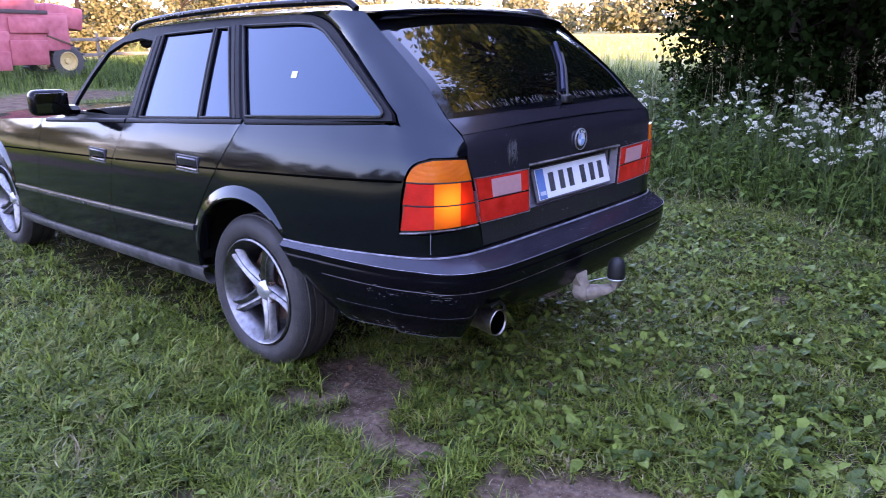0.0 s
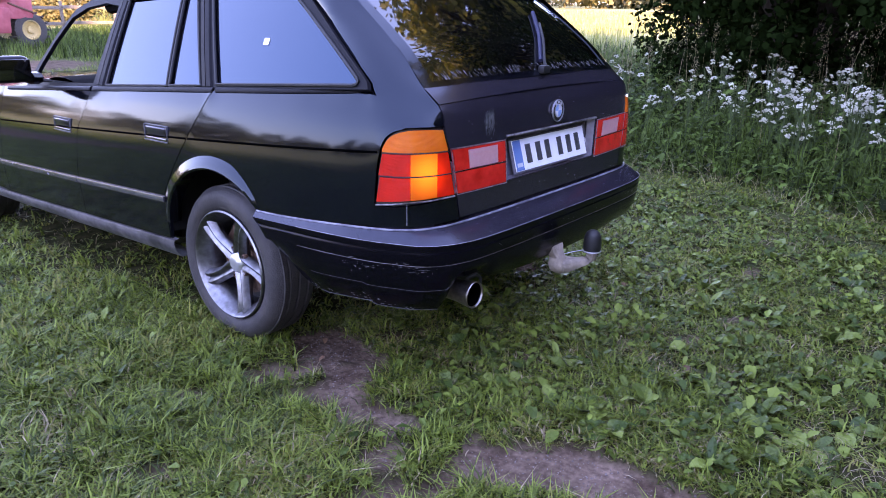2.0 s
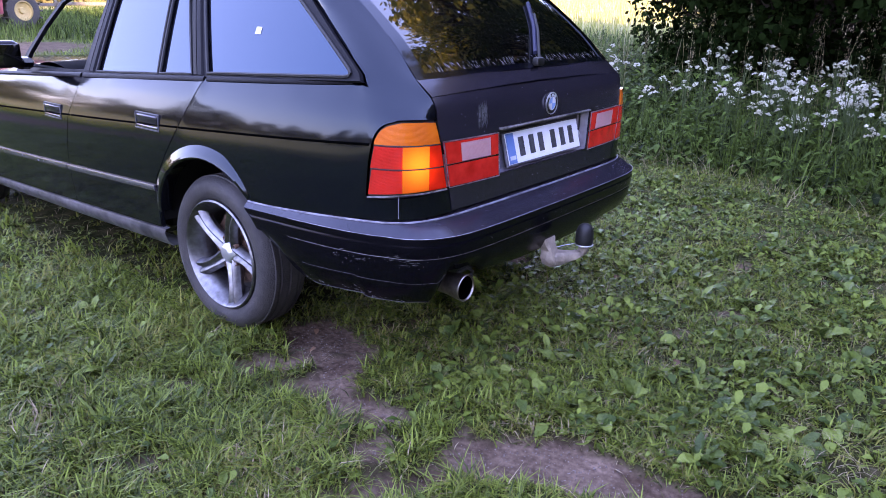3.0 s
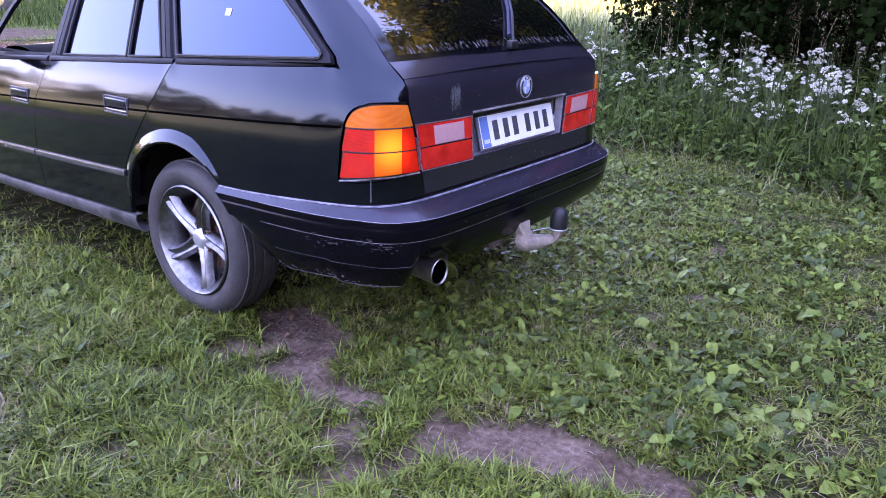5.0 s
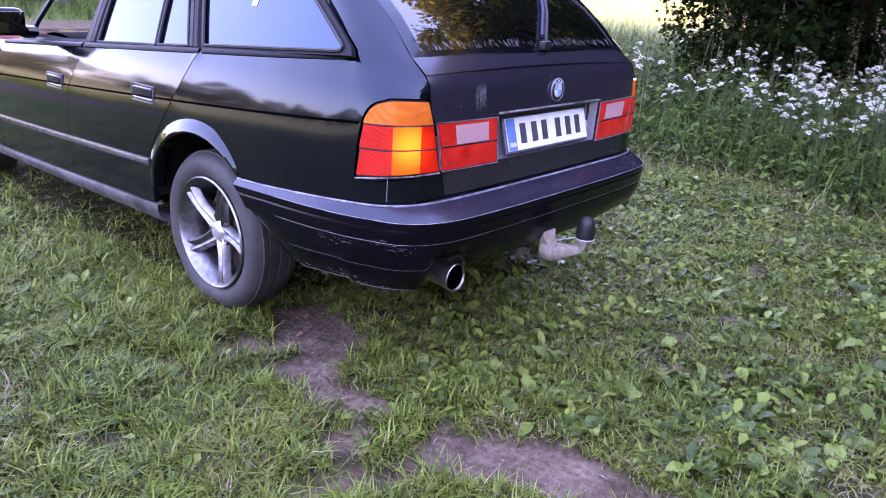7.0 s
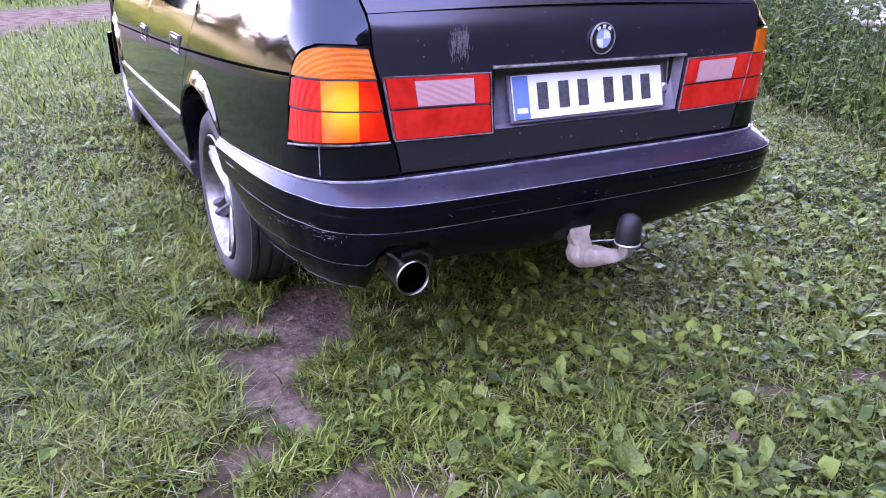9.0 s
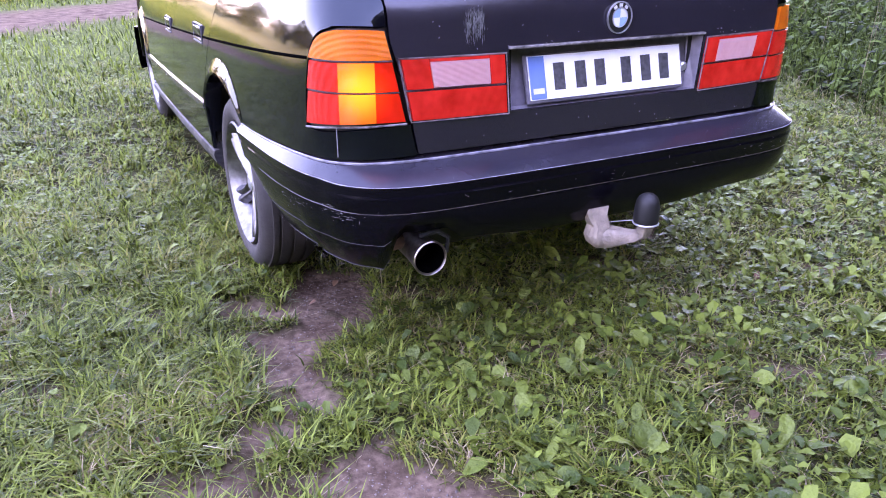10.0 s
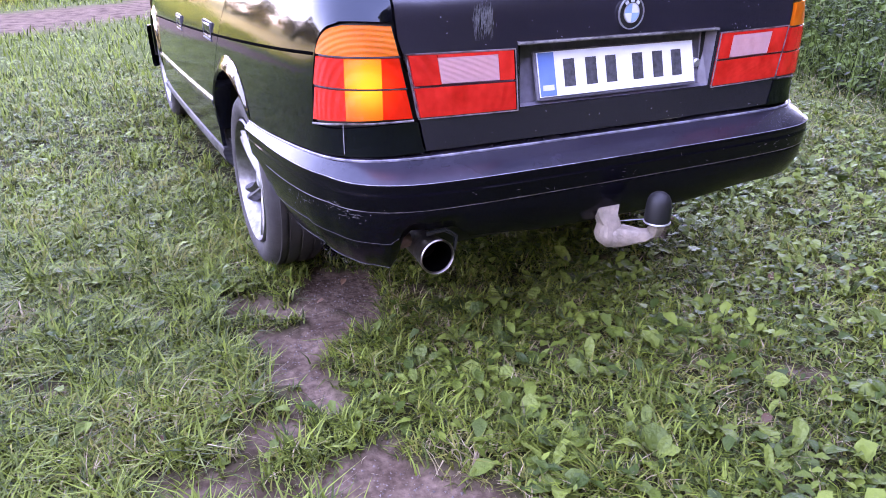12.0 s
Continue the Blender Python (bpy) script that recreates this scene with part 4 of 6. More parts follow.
def corner_lamp(side):
    """The lamp that wraps the corner: amber above, red below, with a lit middle."""
    z0, z1, z2, z3 = .711, .784, .857, .926
    e = lambda z: ux(.606 + (z - .709) * .197) + .004
    back = [(e(z0), z0 - .004), (e(.8), .8), (e(z3), z3 + .003), (ux(.75), .931), (uy(.222), .926), (uy(.250), .917), (uy(.274), .899), (uy(.292), .865), (uy(.302), .80), (uy(.308), .695), (ux(.79), .694)]
    bm = bmesh.new()
    sheet(bm, back, lambda a, b: m_side(skin(a, b, -.008), side), step=.03, inset=0, depth=0, flip=side > 0)
    lamp = part("corner_lamp", bm, RUBBER, car, "amber and red corner lamp with its bulb lit")

    def lens(nm, outline, m_, off=.005):
        bm = bmesh.new()
        sheet(bm, outline, lambda a, b: m_side(skin(a, b, off), side), step=.018, inset=.0, depth=.012, flip=side > 0)
        part(nm, bm, m_, lamp)

    g = .003
    c0, c1 = ux(.682), ux(.757)
    lens("amber_lens", [(e(z2) + g, z2 + g), (e(z3) + g, z3 - .001), *[tuple(p) for p in resample([(ux(.70), .928), (ux(.75), .928), (uy(.216), .925), (uy(.244), .916), (uy(.267), .899), (uy(.282), .876), (uy(.287), .864)], 20)], (uy(.287), z2 + g)], AMBER)
    for za, zb in ((z1, z2), (z0, z1)):
        lowf = .012 if za == z0 else 0
        lens("red_lens", [(e(za) + g, za + g), (e(zb) + g, zb - g), (c0 - .001, zb - g), (c0 - .001, za + g)], RED_LIT if side > 0 else RED)
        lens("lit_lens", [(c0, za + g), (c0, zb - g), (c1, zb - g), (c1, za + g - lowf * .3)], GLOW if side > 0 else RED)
        far_u = uy(.297) if za == z1 else uy(.303)
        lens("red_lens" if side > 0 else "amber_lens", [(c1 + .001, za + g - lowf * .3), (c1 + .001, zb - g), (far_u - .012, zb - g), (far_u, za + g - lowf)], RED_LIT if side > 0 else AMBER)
    for zz, back_y in ((z1, .300), (z2, .283)):
        bm = bmesh.new()
        tube(bm, [m_side(skin(u, zz, .0035), side) for u in np.linspace(e(zz), uy(back_y) - .01, 14)], .0018, 6)
        part("lens_divider", bm, LIP, lamp)
    edge = [m_side(skin(u, z, .004), side) for u, z in ((e(z0), z0 - .003), (ux(.70), z0 - .006), (ux(.79), z0 - .014), (uy(.306), z0 - .020))]
    bm = bmesh.new()
    tube(bm, edge, .003, 6)
    part("lamp_edge", bm, DUST_LINE, lamp)
    # black panel below the lamp with a fine seam
    bm = bmesh.new()
    tube(bm, [m_side(skin(ux(.765), z, .0005), side) for z in (.70, .66, .628)], .0011, 6)
    part("panel_seam", bm, SCUFF, lamp)


both(corner_lamp)


# rear bumper: one sweep from tip to tip
def bumper():
    tip = uy(.86)
    us = np.concatenate([-np.linspace(tip, .0, 90), np.linspace(0, tip, 90)[1:]])

    def row(u):
        a = abs(u)
        y = float(np.interp(a, CU, CY))
        x = float(np.interp(a, CU, CX))
        side = 1 if u < 0 else -1
        t = smooth(.15, .80, y)
        d = .106 * (1 - smooth(.10, .26, y)) + .027 * smooth(.10, .26, y) - .008 * smooth(.4, .86, y)
        tuck = .055 * max(smooth(.2, .4, y), smooth(.60, .72, x) if side > 0 else 0)
        zt = .614 - .028 * smooth(.15, .86, y)
        zl = zt - .040 * (1 - t) - .021 * t
        zb = .388 + .02 * smooth(.2, .5, x)
        if side > 0:
            zb += -.078 * smooth(.64, .68, x) + .035 * smooth(.48, .53, x) * (1 - smooth(.63, .67, x))
        if y > .35:
            zb = float(np.interp(y, (.35, .55, .62, .69, .76, .82, .86), (.340 if side > 0 else .408, .328 if side > 0 else .43, .335 if side > 0 else .45, .365 if side > 0 else .46, .44, .53, .565)))
        z2 = .506 - .004 * t
        rows = [(-.016, zt + .010), (.001, zt), (d * .45, zt - (zt - zl) * .35), (d * .985, zl + .001), (d, zl - .003), (d * .99, zl - .016), (d * (.985 - .12 * t), zl - .019), (d * (.985 - .12 * t), zl - .023), (d * 1.01, zl - .027),
                (d, (zl + z2) / 2), (d * .96, z2 + .003), (d * .92, z2), (d * .94, z2 - .005), (d * .86 - tuck * .25, z2 * .5 + zb * .5), (d * .70 - tuck * .8, zb + .02), (d * .55 - tuck, zb), (d * .48 - tuck - .06, zb + .012)]
        return [m_side(skin(a, .55, o), side) * 1.0 + Vector((0, 0, max(z, zb) - .55)) for o, z in rows]
    grid = [row(u) for u in us]

    def piece(k0, k1, name, m_, parent, label=""):
        bm = bmesh.new()
        vs = [[bm.verts.new(p) for p in r[k0:k1 + 1]] for r in grid]
        for a, b in zip(vs, vs[1:]):
            for k in range(k1 - k0):
                bm.faces.new((a[k], a[k + 1], b[k + 1], b[k]))
        bmesh.ops.remove_doubles(bm, verts=bm.verts, dist=.0004)
        bmesh.ops.recalc_face_normals(bm, faces=bm.faces)
        return part(name, bm, m_, parent, label)
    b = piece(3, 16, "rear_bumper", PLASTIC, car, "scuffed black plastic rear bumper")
    piece(0, 3, "bumper_ledge", LIP, b, "dusty flat bumper ledge, coloured paler for sky sheen")
    # dust in groove and joint; the line on the lip is a painted highlight
    for k, r, nm in ((11, .0011, "groove_dust"), (1, .0034, "ledge_dust"), (3, .0010, "edge_highlight")):
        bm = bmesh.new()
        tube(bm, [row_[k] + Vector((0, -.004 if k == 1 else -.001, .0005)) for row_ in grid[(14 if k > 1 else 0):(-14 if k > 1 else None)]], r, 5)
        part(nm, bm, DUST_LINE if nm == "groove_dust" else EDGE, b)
    # the worn step and lower lip of the corner in front of the exhaust
    corner = [r for u, r in zip(us, grid) if -uy(.60) < u < -ux(.655)]
    for k, r, nm, m_ in ((13, .0004, "step_dust", SCRAPE), (15, .0009, "worn_lip", SCRAPE)):
        bm = bmesh.new()
        tube(bm, [row_[k] + Vector((-.0008, -.0008, 0)) for row_ in corner], r, 5)
        part(nm, bm, m_, b)
    return b


rear_bumper = bumper()


def scuffs(name, count, place, rng, parent, length=(.01, .05), width=.0012, slope=(0, .4), material=SCUFF):
    """Short pale scratches lying on a surface given by place(rng) -> point, tangent, normal."""
    bm = bmesh.new()
    for _ in range(count):
        p, t, n = place(rng)
        t = (Matrix.Rotation(rng.gauss(*slope), 3, n) @ t).normalized()
        side = n.cross(t).normalized()
        ln, w = rng.uniform(*length) / 2, rng.uniform(.5, 1.4) * width
        q = [p - t * ln, p + side * w, p + t * ln, p - side * w]
        bm.faces.new([bm.verts.new(v + n * .0012) for v in q])
    return tagged(part(name, bm, material, parent, smooth=False), kind="stuff")


def gate_spot(r):
    x, z = -.425 + r.choice((-.017, 0, .017)) + r.gauss(0, .005), r.triangular(.885, .965, .945)
    return rskin(x, z) + Vector((0, -.001, 0)), Vector((0, 0, 1)), Vector((0, -1, 0))


scuffs("key_scratch", 230, gate_spot, random.Random(3), tailgate, (.010, .034), .0006, (0, .10), SMEAR)


def glass_drip(r):
    p = wskin(r.uniform(-.9, .9), r.uniform(.055, .12), -.0035)
    return p, Vector((0, .77, .63)), Vector((0, -.63, .77))


scuffs("dried_drip", 150, glass_drip, random.Random(31), glass, (.012, .05), .0012, (0, .04), SMEAR)


def gate_chip(r):
    x, z = r.uniform(-.55, .55), r.choice((r.uniform(.63, .70), r.uniform(.87, 1.0), r.gauss(.873, .004)))
    return rskin(x, z) + Vector((0, -.001, 0)), Vector((1, 0, 0)), Vector((0, -1, 0))


scuffs("paint_chip", 60, gate_chip, random.Random(4), tailgate, (.002, .007), .0014, (0, 1.5))


def corner_scuff(r):
    k = r.random() < .6
    u, z = r.gauss(uy(.20), .035) if k else r.gauss(uy(.36), .05), r.gauss(.505, .010) if k else r.gauss(.49, .012)
    d = .032 + .074 * (1 - smooth(.10, .26, float(np.interp(u, CU, CY))))
    p, q = skin(u, .55, d + .001), skin(u + .02, .55, d + .001)
    p.z = z
    t = (q - skin(u, .55, d + .001)).normalized()
    return p, t, t.cross(Vector((0, 0, 1))) * -1


def ledge_scuff(r):
    x = r.choice((r.uniform(-.6, .75), r.gauss(.62, .08), r.gauss(.58, .05)))
    y = gy(x, .6) - r.uniform(.02, .09)
    return Vector((x, y, .614 - .33 * (gy(x, .6) - y) + .0005)), Vector((.5, 1, -.3)).normalized(), Vector((0, .3, 1)).normalized()


def chin_scuff(r):
    u = r.uniform(uy(.20), uy(.62))
    y = float(np.interp(u, CU, CY))
    d = (.106 * (1 - smooth(.10, .26, y)) + .032 * smooth(.10, .26, y)) * .65 - .045 * smooth(.2, .4, y)
    zb = float(np.interp(y, (.1, .35, .55, .62), (.336, .346, .336, .343)))
    p, q = skin(u, .55, d + .004), skin(u + .02, .55, d + .004)
    t = (q - p).normalized()
    p.z = zb + r.uniform(.002, .028)
    return p, t, (t.cross(Vector((0, 0, 1))) * -1 + Vector((0, 0, -.4))).normalized()


scuffs("chin_scuff", 60, chin_scuff, random.Random(12), rear_bumper, (.004, .016), .0010, (0, .5), SMEAR)


def face_scuff(r):
    x = r.choice((r.gauss(-.06, .04), r.gauss(.50, .05), r.uniform(-.6, .7)))
    u = ux(abs(x))
    side = -1 if x > 0 else 1
    p, q = m_side(skin(u, .55, .1075), side), m_side(skin(u + .01, .55, .1075), side)
    p.z = r.gauss(.536, .013)
    t = (q - p).normalized()
    t.z = 0
    return p, t, Vector((0, -1, 0))


scuffs("face_scuff", 34, face_scuff, random.Random(15), rear_bumper, (.003, .016), .0010, (.2, .6), SCRAPE)
scuffs("bumper_scuff", 26, corner_scuff, random.Random(8), rear_bumper, (.006, .03), .0006, (-.2, .12), SCRAPE)
scuffs("corner_nick", 40, corner_scuff, random.Random(18), rear_bumper, (.002, .008), .0010, (.9, .6), SMEAR)
scuffs("ledge_scuff", 75, ledge_scuff, random.Random(9), rear_bumper, (.006, .04), .0012, (0, .9))


# wheels: car > wheel (tyre) > rim, spoke, hub_cap, brake_disc
def wheel(side, y, z, x_out, name="wheel"):
    bm = bmesh.new()
    R, rr, w = .316, .222, .205
    prof = [(-.03, rr - .004), (-.012, rr + .002), (-.004, rr + .012), (.002, .25), (.004, .268), (-.002, .288), (-.016, .303), (-.032, .311)]
    tread = [(-.034, .316), (-.052, .316), (-.054, .309), (-.060, .309), (-.062, .316), (-.095, .316), (-.097, .309), (-.105, .309), (-.107, .316), (-.140, .316), (-.142, .309), (-.148, .309), (-.150, .316), (-.168, .315)]
    inner = [(-.19, .300), (-.203, .270), (-.19, rr), (-.03, rr - .004)]
    lathe(bm, [(-s, r) for s, r in prof + tread + inner], 72, "x")
    bmesh.ops.recalc_face_normals(bm, faces=bm.faces)
    bmesh.ops.transform(bm, matrix=Matrix.Translation((-x_out, y, z)) if side > 0 else Matrix.Translation((x_out, y, z)) @ Matrix.Rotation(math.pi, 4, "Z"), verts=bm.verts)
    place = Matrix.Translation((-x_out, y, z)) if side > 0 else Matrix.Translation((x_out, y, z)) @ Matrix.Rotation(math.pi, 4, "Z")
    wh = part(name, bm, TYRE, car, "dusty tyre on a chrome five-spoke wheel")

    def add(nm, bm, m_, label="", smooth=True):
        bmesh.ops.recalc_face_normals(bm, faces=bm.faces)
        bmesh.ops.transform(bm, matrix=place, verts=bm.verts)
        part(nm, bm, m_, wh, label, smooth)

    bm = bmesh.new()
    lathe(bm, [(.03, rr), (.004, rr), (-.001, rr - .006), (.002, rr - .010), (.010, rr - .014), (.052, rr - .042), (.075, rr - .046), (.17, rr - .05), (.17, rr)], 72, "x", closed=True)
    add("rim", bm, CHROME, "chrome rim")
    for k in range(5):
        a0 = radians(72 * k + 38)
        bm = bmesh.new()
        rows = []
        for t in np.linspace(0, 1, 9):
            r = .038 + (rr - .016 - .038) * t
            half = .050 - .014 * math.sin(math.pi * min(1, t * 1.05)) - .004 * t
            twist = .12 * t * t - .04
            ring = []
            for d, h in ((-1, .024), (-.8, .006), (-.5, -.004), (-.28, -.002), (0, .010), (.28, -.002), (.5, -.004), (.8, .006), (1, .024), (.7, .045), (-.7, .045)):
                a = a0 + twist + d * half / r * .9
                dep = .014 + h + .030 * (1 - t) ** 1.3 + .004 * t
                ring.append(bm.verts.new((dep, r * math.cos(a), r * math.sin(a))))
            rows.append(ring)
        for p, q in zip(rows, rows[1:]):
            n = len(p)
            for i in range(n):
                bm.faces.new((p[i], p[(i + 1) % n], q[(i + 1) % n], q[i]))
        bm.faces.new(rows[0])
        bm.faces.new(rows[-1])
        add("spoke", bm, CHROME)
    bm = bmesh.new()
    lathe(bm, [(.085, .046), (.046, .044), (.038, .036), (.034, .031), (.031, .027), (.029, .022), (.028, .0)], 32, "x")
    add("hub_cap", bm, SILVER, "grey hub cap")
    for k in range(5):
        a = radians(72 * k + 74)
        bm = bmesh.new()
        lathe(bm, [(.06, .012), (.044, .011), (.042, .007), (.05, .006), (.05, .0)], 12, "x", (0, .058 * math.cos(a), .058 * math.sin(a)))
        add("wheel_bolt", bm, RUST)
    bm = bmesh.new()
    lathe(bm, [(.085, .0), (.085, .060), (.095, .062), (.095, .140), (.105, .140), (.105, .0)], 40, "x")
    add("brake_disc", bm, RUST, "rusty brake disc")
    bm = bmesh.new()
    box(bm, (.06, .16, .07), (.10, -.03, .11), (0, 0, 0), bevel=.012)
    add("brake_caliper", bm, RUST)
    bm = bmesh.new()
    lathe(bm, [(.13, .0), (.13, rr - .035)], 32, "x")
    add("backing_plate", bm, RUBBER)


for s in (1, -1):
    wheel(s, 1.104, .314, .842)
    wheel(s, 3.862, .316, .828)

# exhaust tail pipe
bm = bmesh.new()
px, py, pz = -.585, .075, .374
lathe(bm, [(.62, .030), (.10, .030), (.085, .036), (.01, .046), (.0, .047), (-.003, .0445), (.0, .042), (.03, .040), (.20, .034), (.20, 0)], 36, "y", (px, py, pz))
bmesh.ops.recalc_face_normals(bm, faces=bm.faces)
pipe = part("exhaust_pipe", bm, STEEL, car, "dirty steel exhaust tail pipe")
bm = bmesh.new()
lathe(bm, [(.003, .0408), (.026, .0385), (.17, .0325), (.165, .0)], 30, "y", (px, py, pz))
bmesh.ops.recalc_face_normals(bm, faces=bm.faces)
part("black_bore", bm, CREASE, pipe)
bm = bmesh.new()
tube(bm, [(px - .03, py + .10, pz + .02), (px - .09, py + .11, pz + .01), (px - .13, py + .16, pz + .03)], .022, 8)
part("silencer_bracket", bm, RUST, pipe)
bm = bmesh.new()
tube(bm, [(px + .055, py + .02, pz + .0), (px + .062, py + .02, pz + .04), (px + .03, py + .02, pz + .062), (px - .02, py + .02, pz + .058)], .006, 6)
part("pipe_hanger", bm, RUBBER, pipe)

# tow hitch: a flat cast neck down from the socket, a knuckle, and an arm out to the ball
bm = bmesh.new()


def ringed(bm, stations, n=12):
    """A rounded-rectangle bar: stations of centre, across, along, half width, half thickness."""
    rings = []
    for c, ax, ay, hw, ht in stations:
        c, ax, ay = Vector(c), Vector(ax).normalized(), Vector(ay).normalized()
        ring = []
        for k in range(n):
            t = 2 * math.pi * k / n
            ca, sa = math.cos(t), math.sin(t)
            ring.append(bm.verts.new(c + ax * (hw * math.copysign(abs(ca) ** .55, ca)) + ay * (ht * math.copysign(abs(sa) ** .55, sa))))
        rings.append(ring)
    for r0, r1 in zip(rings, rings[1:]):
        for k in range(n):
            bm.faces.new((r0[k], r0[(k + 1) % n], r1[(k + 1) % n], r1[k]))
    bm.faces.new(rings[0])
    bm.faces.new(rings[-1])


X_, Y_, Z_ = (1, 0, 0), (0, 1, 0), (0, 0, 1)
ringed(bm, [((-.070, .075, .430), X_, Y_, .040, .022), ((-.068, .070, .405), X_, Y_, .034, .024), ((-.066, .062, .380), X_, Y_, .030, .026), ((-.066, .056, .352), X_, Y_, .034, .030), ((-.062, .052, .330), X_, Y_, .036, .028), ((-.056, .048, .318), X_, Y_, .026, .018)])
ringed(bm, [((-.082, .060, .345), (0, 1, .2), Z_, .026, .024), ((-.056, .052, .340), (.3, 1, 0), Z_, .031, .029), ((-.036, .030, .347), (.7, 1, 0), Z_, .027, .027), ((-.014, .0, .352), (.8, 1, 0), (.1, -.1, 1), .021, .022), ((.002, -.026, .362), (.6, 1, 0), (.4, -.5, 1), .019, .020),
            ((.009, -.043, .378), X_, (0, 1, .8), .019, .019), ((.009, -.048, .395), X_, Y_, .017, .017), ((.008, -.048, .412), X_, Y_, .015, .015)])
bmesh.ops.recalc_face_normals(bm, faces=bm.faces)
for v_ in bm.verts:
    v_.co += Vector((.004 * math.sin(v_.co.z * 160 + v_.co.x * 90), .003 * math.sin(v_.co.x * 170), 0))
hitch = part("tow_hitch", bm, GREYDIRT, car, "grey cast tow bar")
bm = bmesh.new()
tube(bm, [(.008 + .034 * math.cos(t), -.048 + .034 * math.sin(t), .408) for t in np.linspace(0, 2 * math.pi, 25)], .0025, 6, cap=False)
tube(bm, [(-.05, .08, .372), (.0, .03, .388), (.04, -.03, .405)], .0016, 6)
part("cap_wire", bm, SILVER, hitch, "pale wire round the cap")
bm = bmesh.new()
lathe(bm, [(.408, .0), (.408, .029), (.412, .0335), (.424, .0345), (.45, .0335), (.468, .031), (.481, .025), (.489, .015), (.492, .0)], 28, "z", (.008, -.048, 0))
bmesh.ops.recalc_face_normals(bm, faces=bm.faces)
part("ball_cap", bm, RUBBER, hitch, "black rubber ball cap")
bm = bmesh.new()
box(bm, (.035, .02, .05), (.02, .10, .405), (10, 20, 0), bevel=.006)
part("hitch_socket", bm, STEEL, hitch)


# mirrors
for s in (1, -1):
    bm = bmesh.new()
    vs = box(bm, (.175, .10, .125), (0, 0, 0), bevel=.035, seg=4)
    bmesh.ops.transform(bm, matrix=Matrix.Translation((-s * .965, 2.565, 1.005)) @ pose(0, 0, 0, 0, 0, -s * 8), verts=bm.verts)
    tube(bm, [(-s * .88, 2.575, .96), (-s * .82, 2.62, .955)], .03, 8)
    mi = part("door_mirror", bm, PLASTIC, car, "black plastic door mirror")
    bm = bmesh.new()
    box(bm, (.145, .004, .095), (-s * .965, 2.512, 1.005), (0, 0, -s * 8), bevel=.0015)
    # dark glass in place of a mirror: the reflected dark trees put into its colour
    part("mirror_glass", bm, REAR_TINT, mi)

# cabin
for s in (1, -1):
    bm = bmesh.new()
    box(bm, (.48, .50, .16), (-s * .37, 2.05, .55), (6, 0, 0), bevel=.05, seg=3)
    box(bm, (.46, .14, .60), (-s * .37, 1.74, .86), (-14, 0, 0), bevel=.05, seg=3)
    box(bm, (.26, .09, .16), (-s * .37, 1.64, 1.19), (-10, 0, 0), bevel=.035, seg=3)
    part("front_seat", bm, CABIN, car)
bm = bmesh.new()
box(bm, (1.25, .50, .16), (0, 1.15, .55), (6, 0, 0), bevel=.05, seg=3)
box(bm, (1.25, .14, .52), (0, .86, .84), (-14, 0, 0), bevel=.05, seg=3)
part("rear_bench", bm, CABIN, car)
bm = bmesh.new()
loft(bm, [[(.68 * a, y + .05 * (1 - a * a), z) for a in np.linspace(-1, 1, 7)] for y, z in ((2.95, .90), (2.75, .945), (2.56, .93), (2.47, .86), (2.46, .55))], 17, 12)
part("dashboard", bm, CABIN, car)
bm = bmesh.new()
ring = [(-.36 + .185 * math.cos(a), 2.38 + .06 * math.sin(a), .86 + .175 * math.sin(a)) for a in np.linspace(0, 2 * math.pi, 33)]
tube(bm, ring, .016, 8, cap=False)
box(bm, (.34, .04, .05), (-.36, 2.40, .85), (-20, 0, 0), bevel=.015)
box(bm, (.07, .22, .07), (-.36, 2.50, .84), (-20, 0, 0), bevel=.015)
part("steering_wheel", bm, RUBBER, car)
bm = bmesh.new()
box(bm, (1.36, 1.9, .05), (0, 1.75, .44), bevel=.01)
part("cabin_floor", bm, CABIN, car)
bm = bmesh.new()
loft(bm, [[(.58 * a, y, z - .015 * a * a) for a in np.linspace(-1, 1, 7)] for y, z in ((.62, 1.375), (1.4, 1.395), (2.35, 1.345))], 9, 8)
part("headliner", bm, CABIN, car)
for s in (1, -1):
    bm = bmesh.new()
    tube(bm, [Vector((-s * x, y, z)) for x, y, z in ((.575, .9, 1.325), (.575, 2.0, 1.315), (.565, 2.30, 1.29))], .030, 8)
    part("pillar_lining", bm, CABIN, car)
    bm = bmesh.new()
    box(bm, (.05, 1.0, .42), (-s * .70, 2.45, .72), (0, 0, 0), bevel=.02)
    part("door_card", bm, CABIN, car)


# ---- ground ----
def seg_dist(px, py, line):
    d = np.full(np.shape(px), 1e9)
    for (x0, y0), (x1, y1) in zip(line, line[1:]):
        vx, vy = x1 - x0, y1 - y0
        t = np.clip(((px - x0) * vx + (py - y0) * vy) / (vx * vx + vy * vy), 0, 1)
        d = np.minimum(d, np.hypot(px - x0 - t * vx, py - y0 - t * vy))
    return d


class Waves:
    """Smooth noise for many points at once: a sum of turned sines."""

    def __init__(self, seed, size, n=14):
        r = np.random.RandomState(seed)
        a = r.uniform(0, 2 * np.pi, n)
        k = 2 * np.pi / size * r.uniform(.5, 1.9, n)
        self.kx, self.ky, self.ph = k * np.cos(a), k * np.sin(a), r.uniform(0, 6.28, n)

    def __call__(self, x, y):
        x, y = np.asarray(x)[..., None], np.asarray(y)[..., None]
        return np.sin(x * self.kx + y * self.ky + self.ph).mean(-1) * 1.7


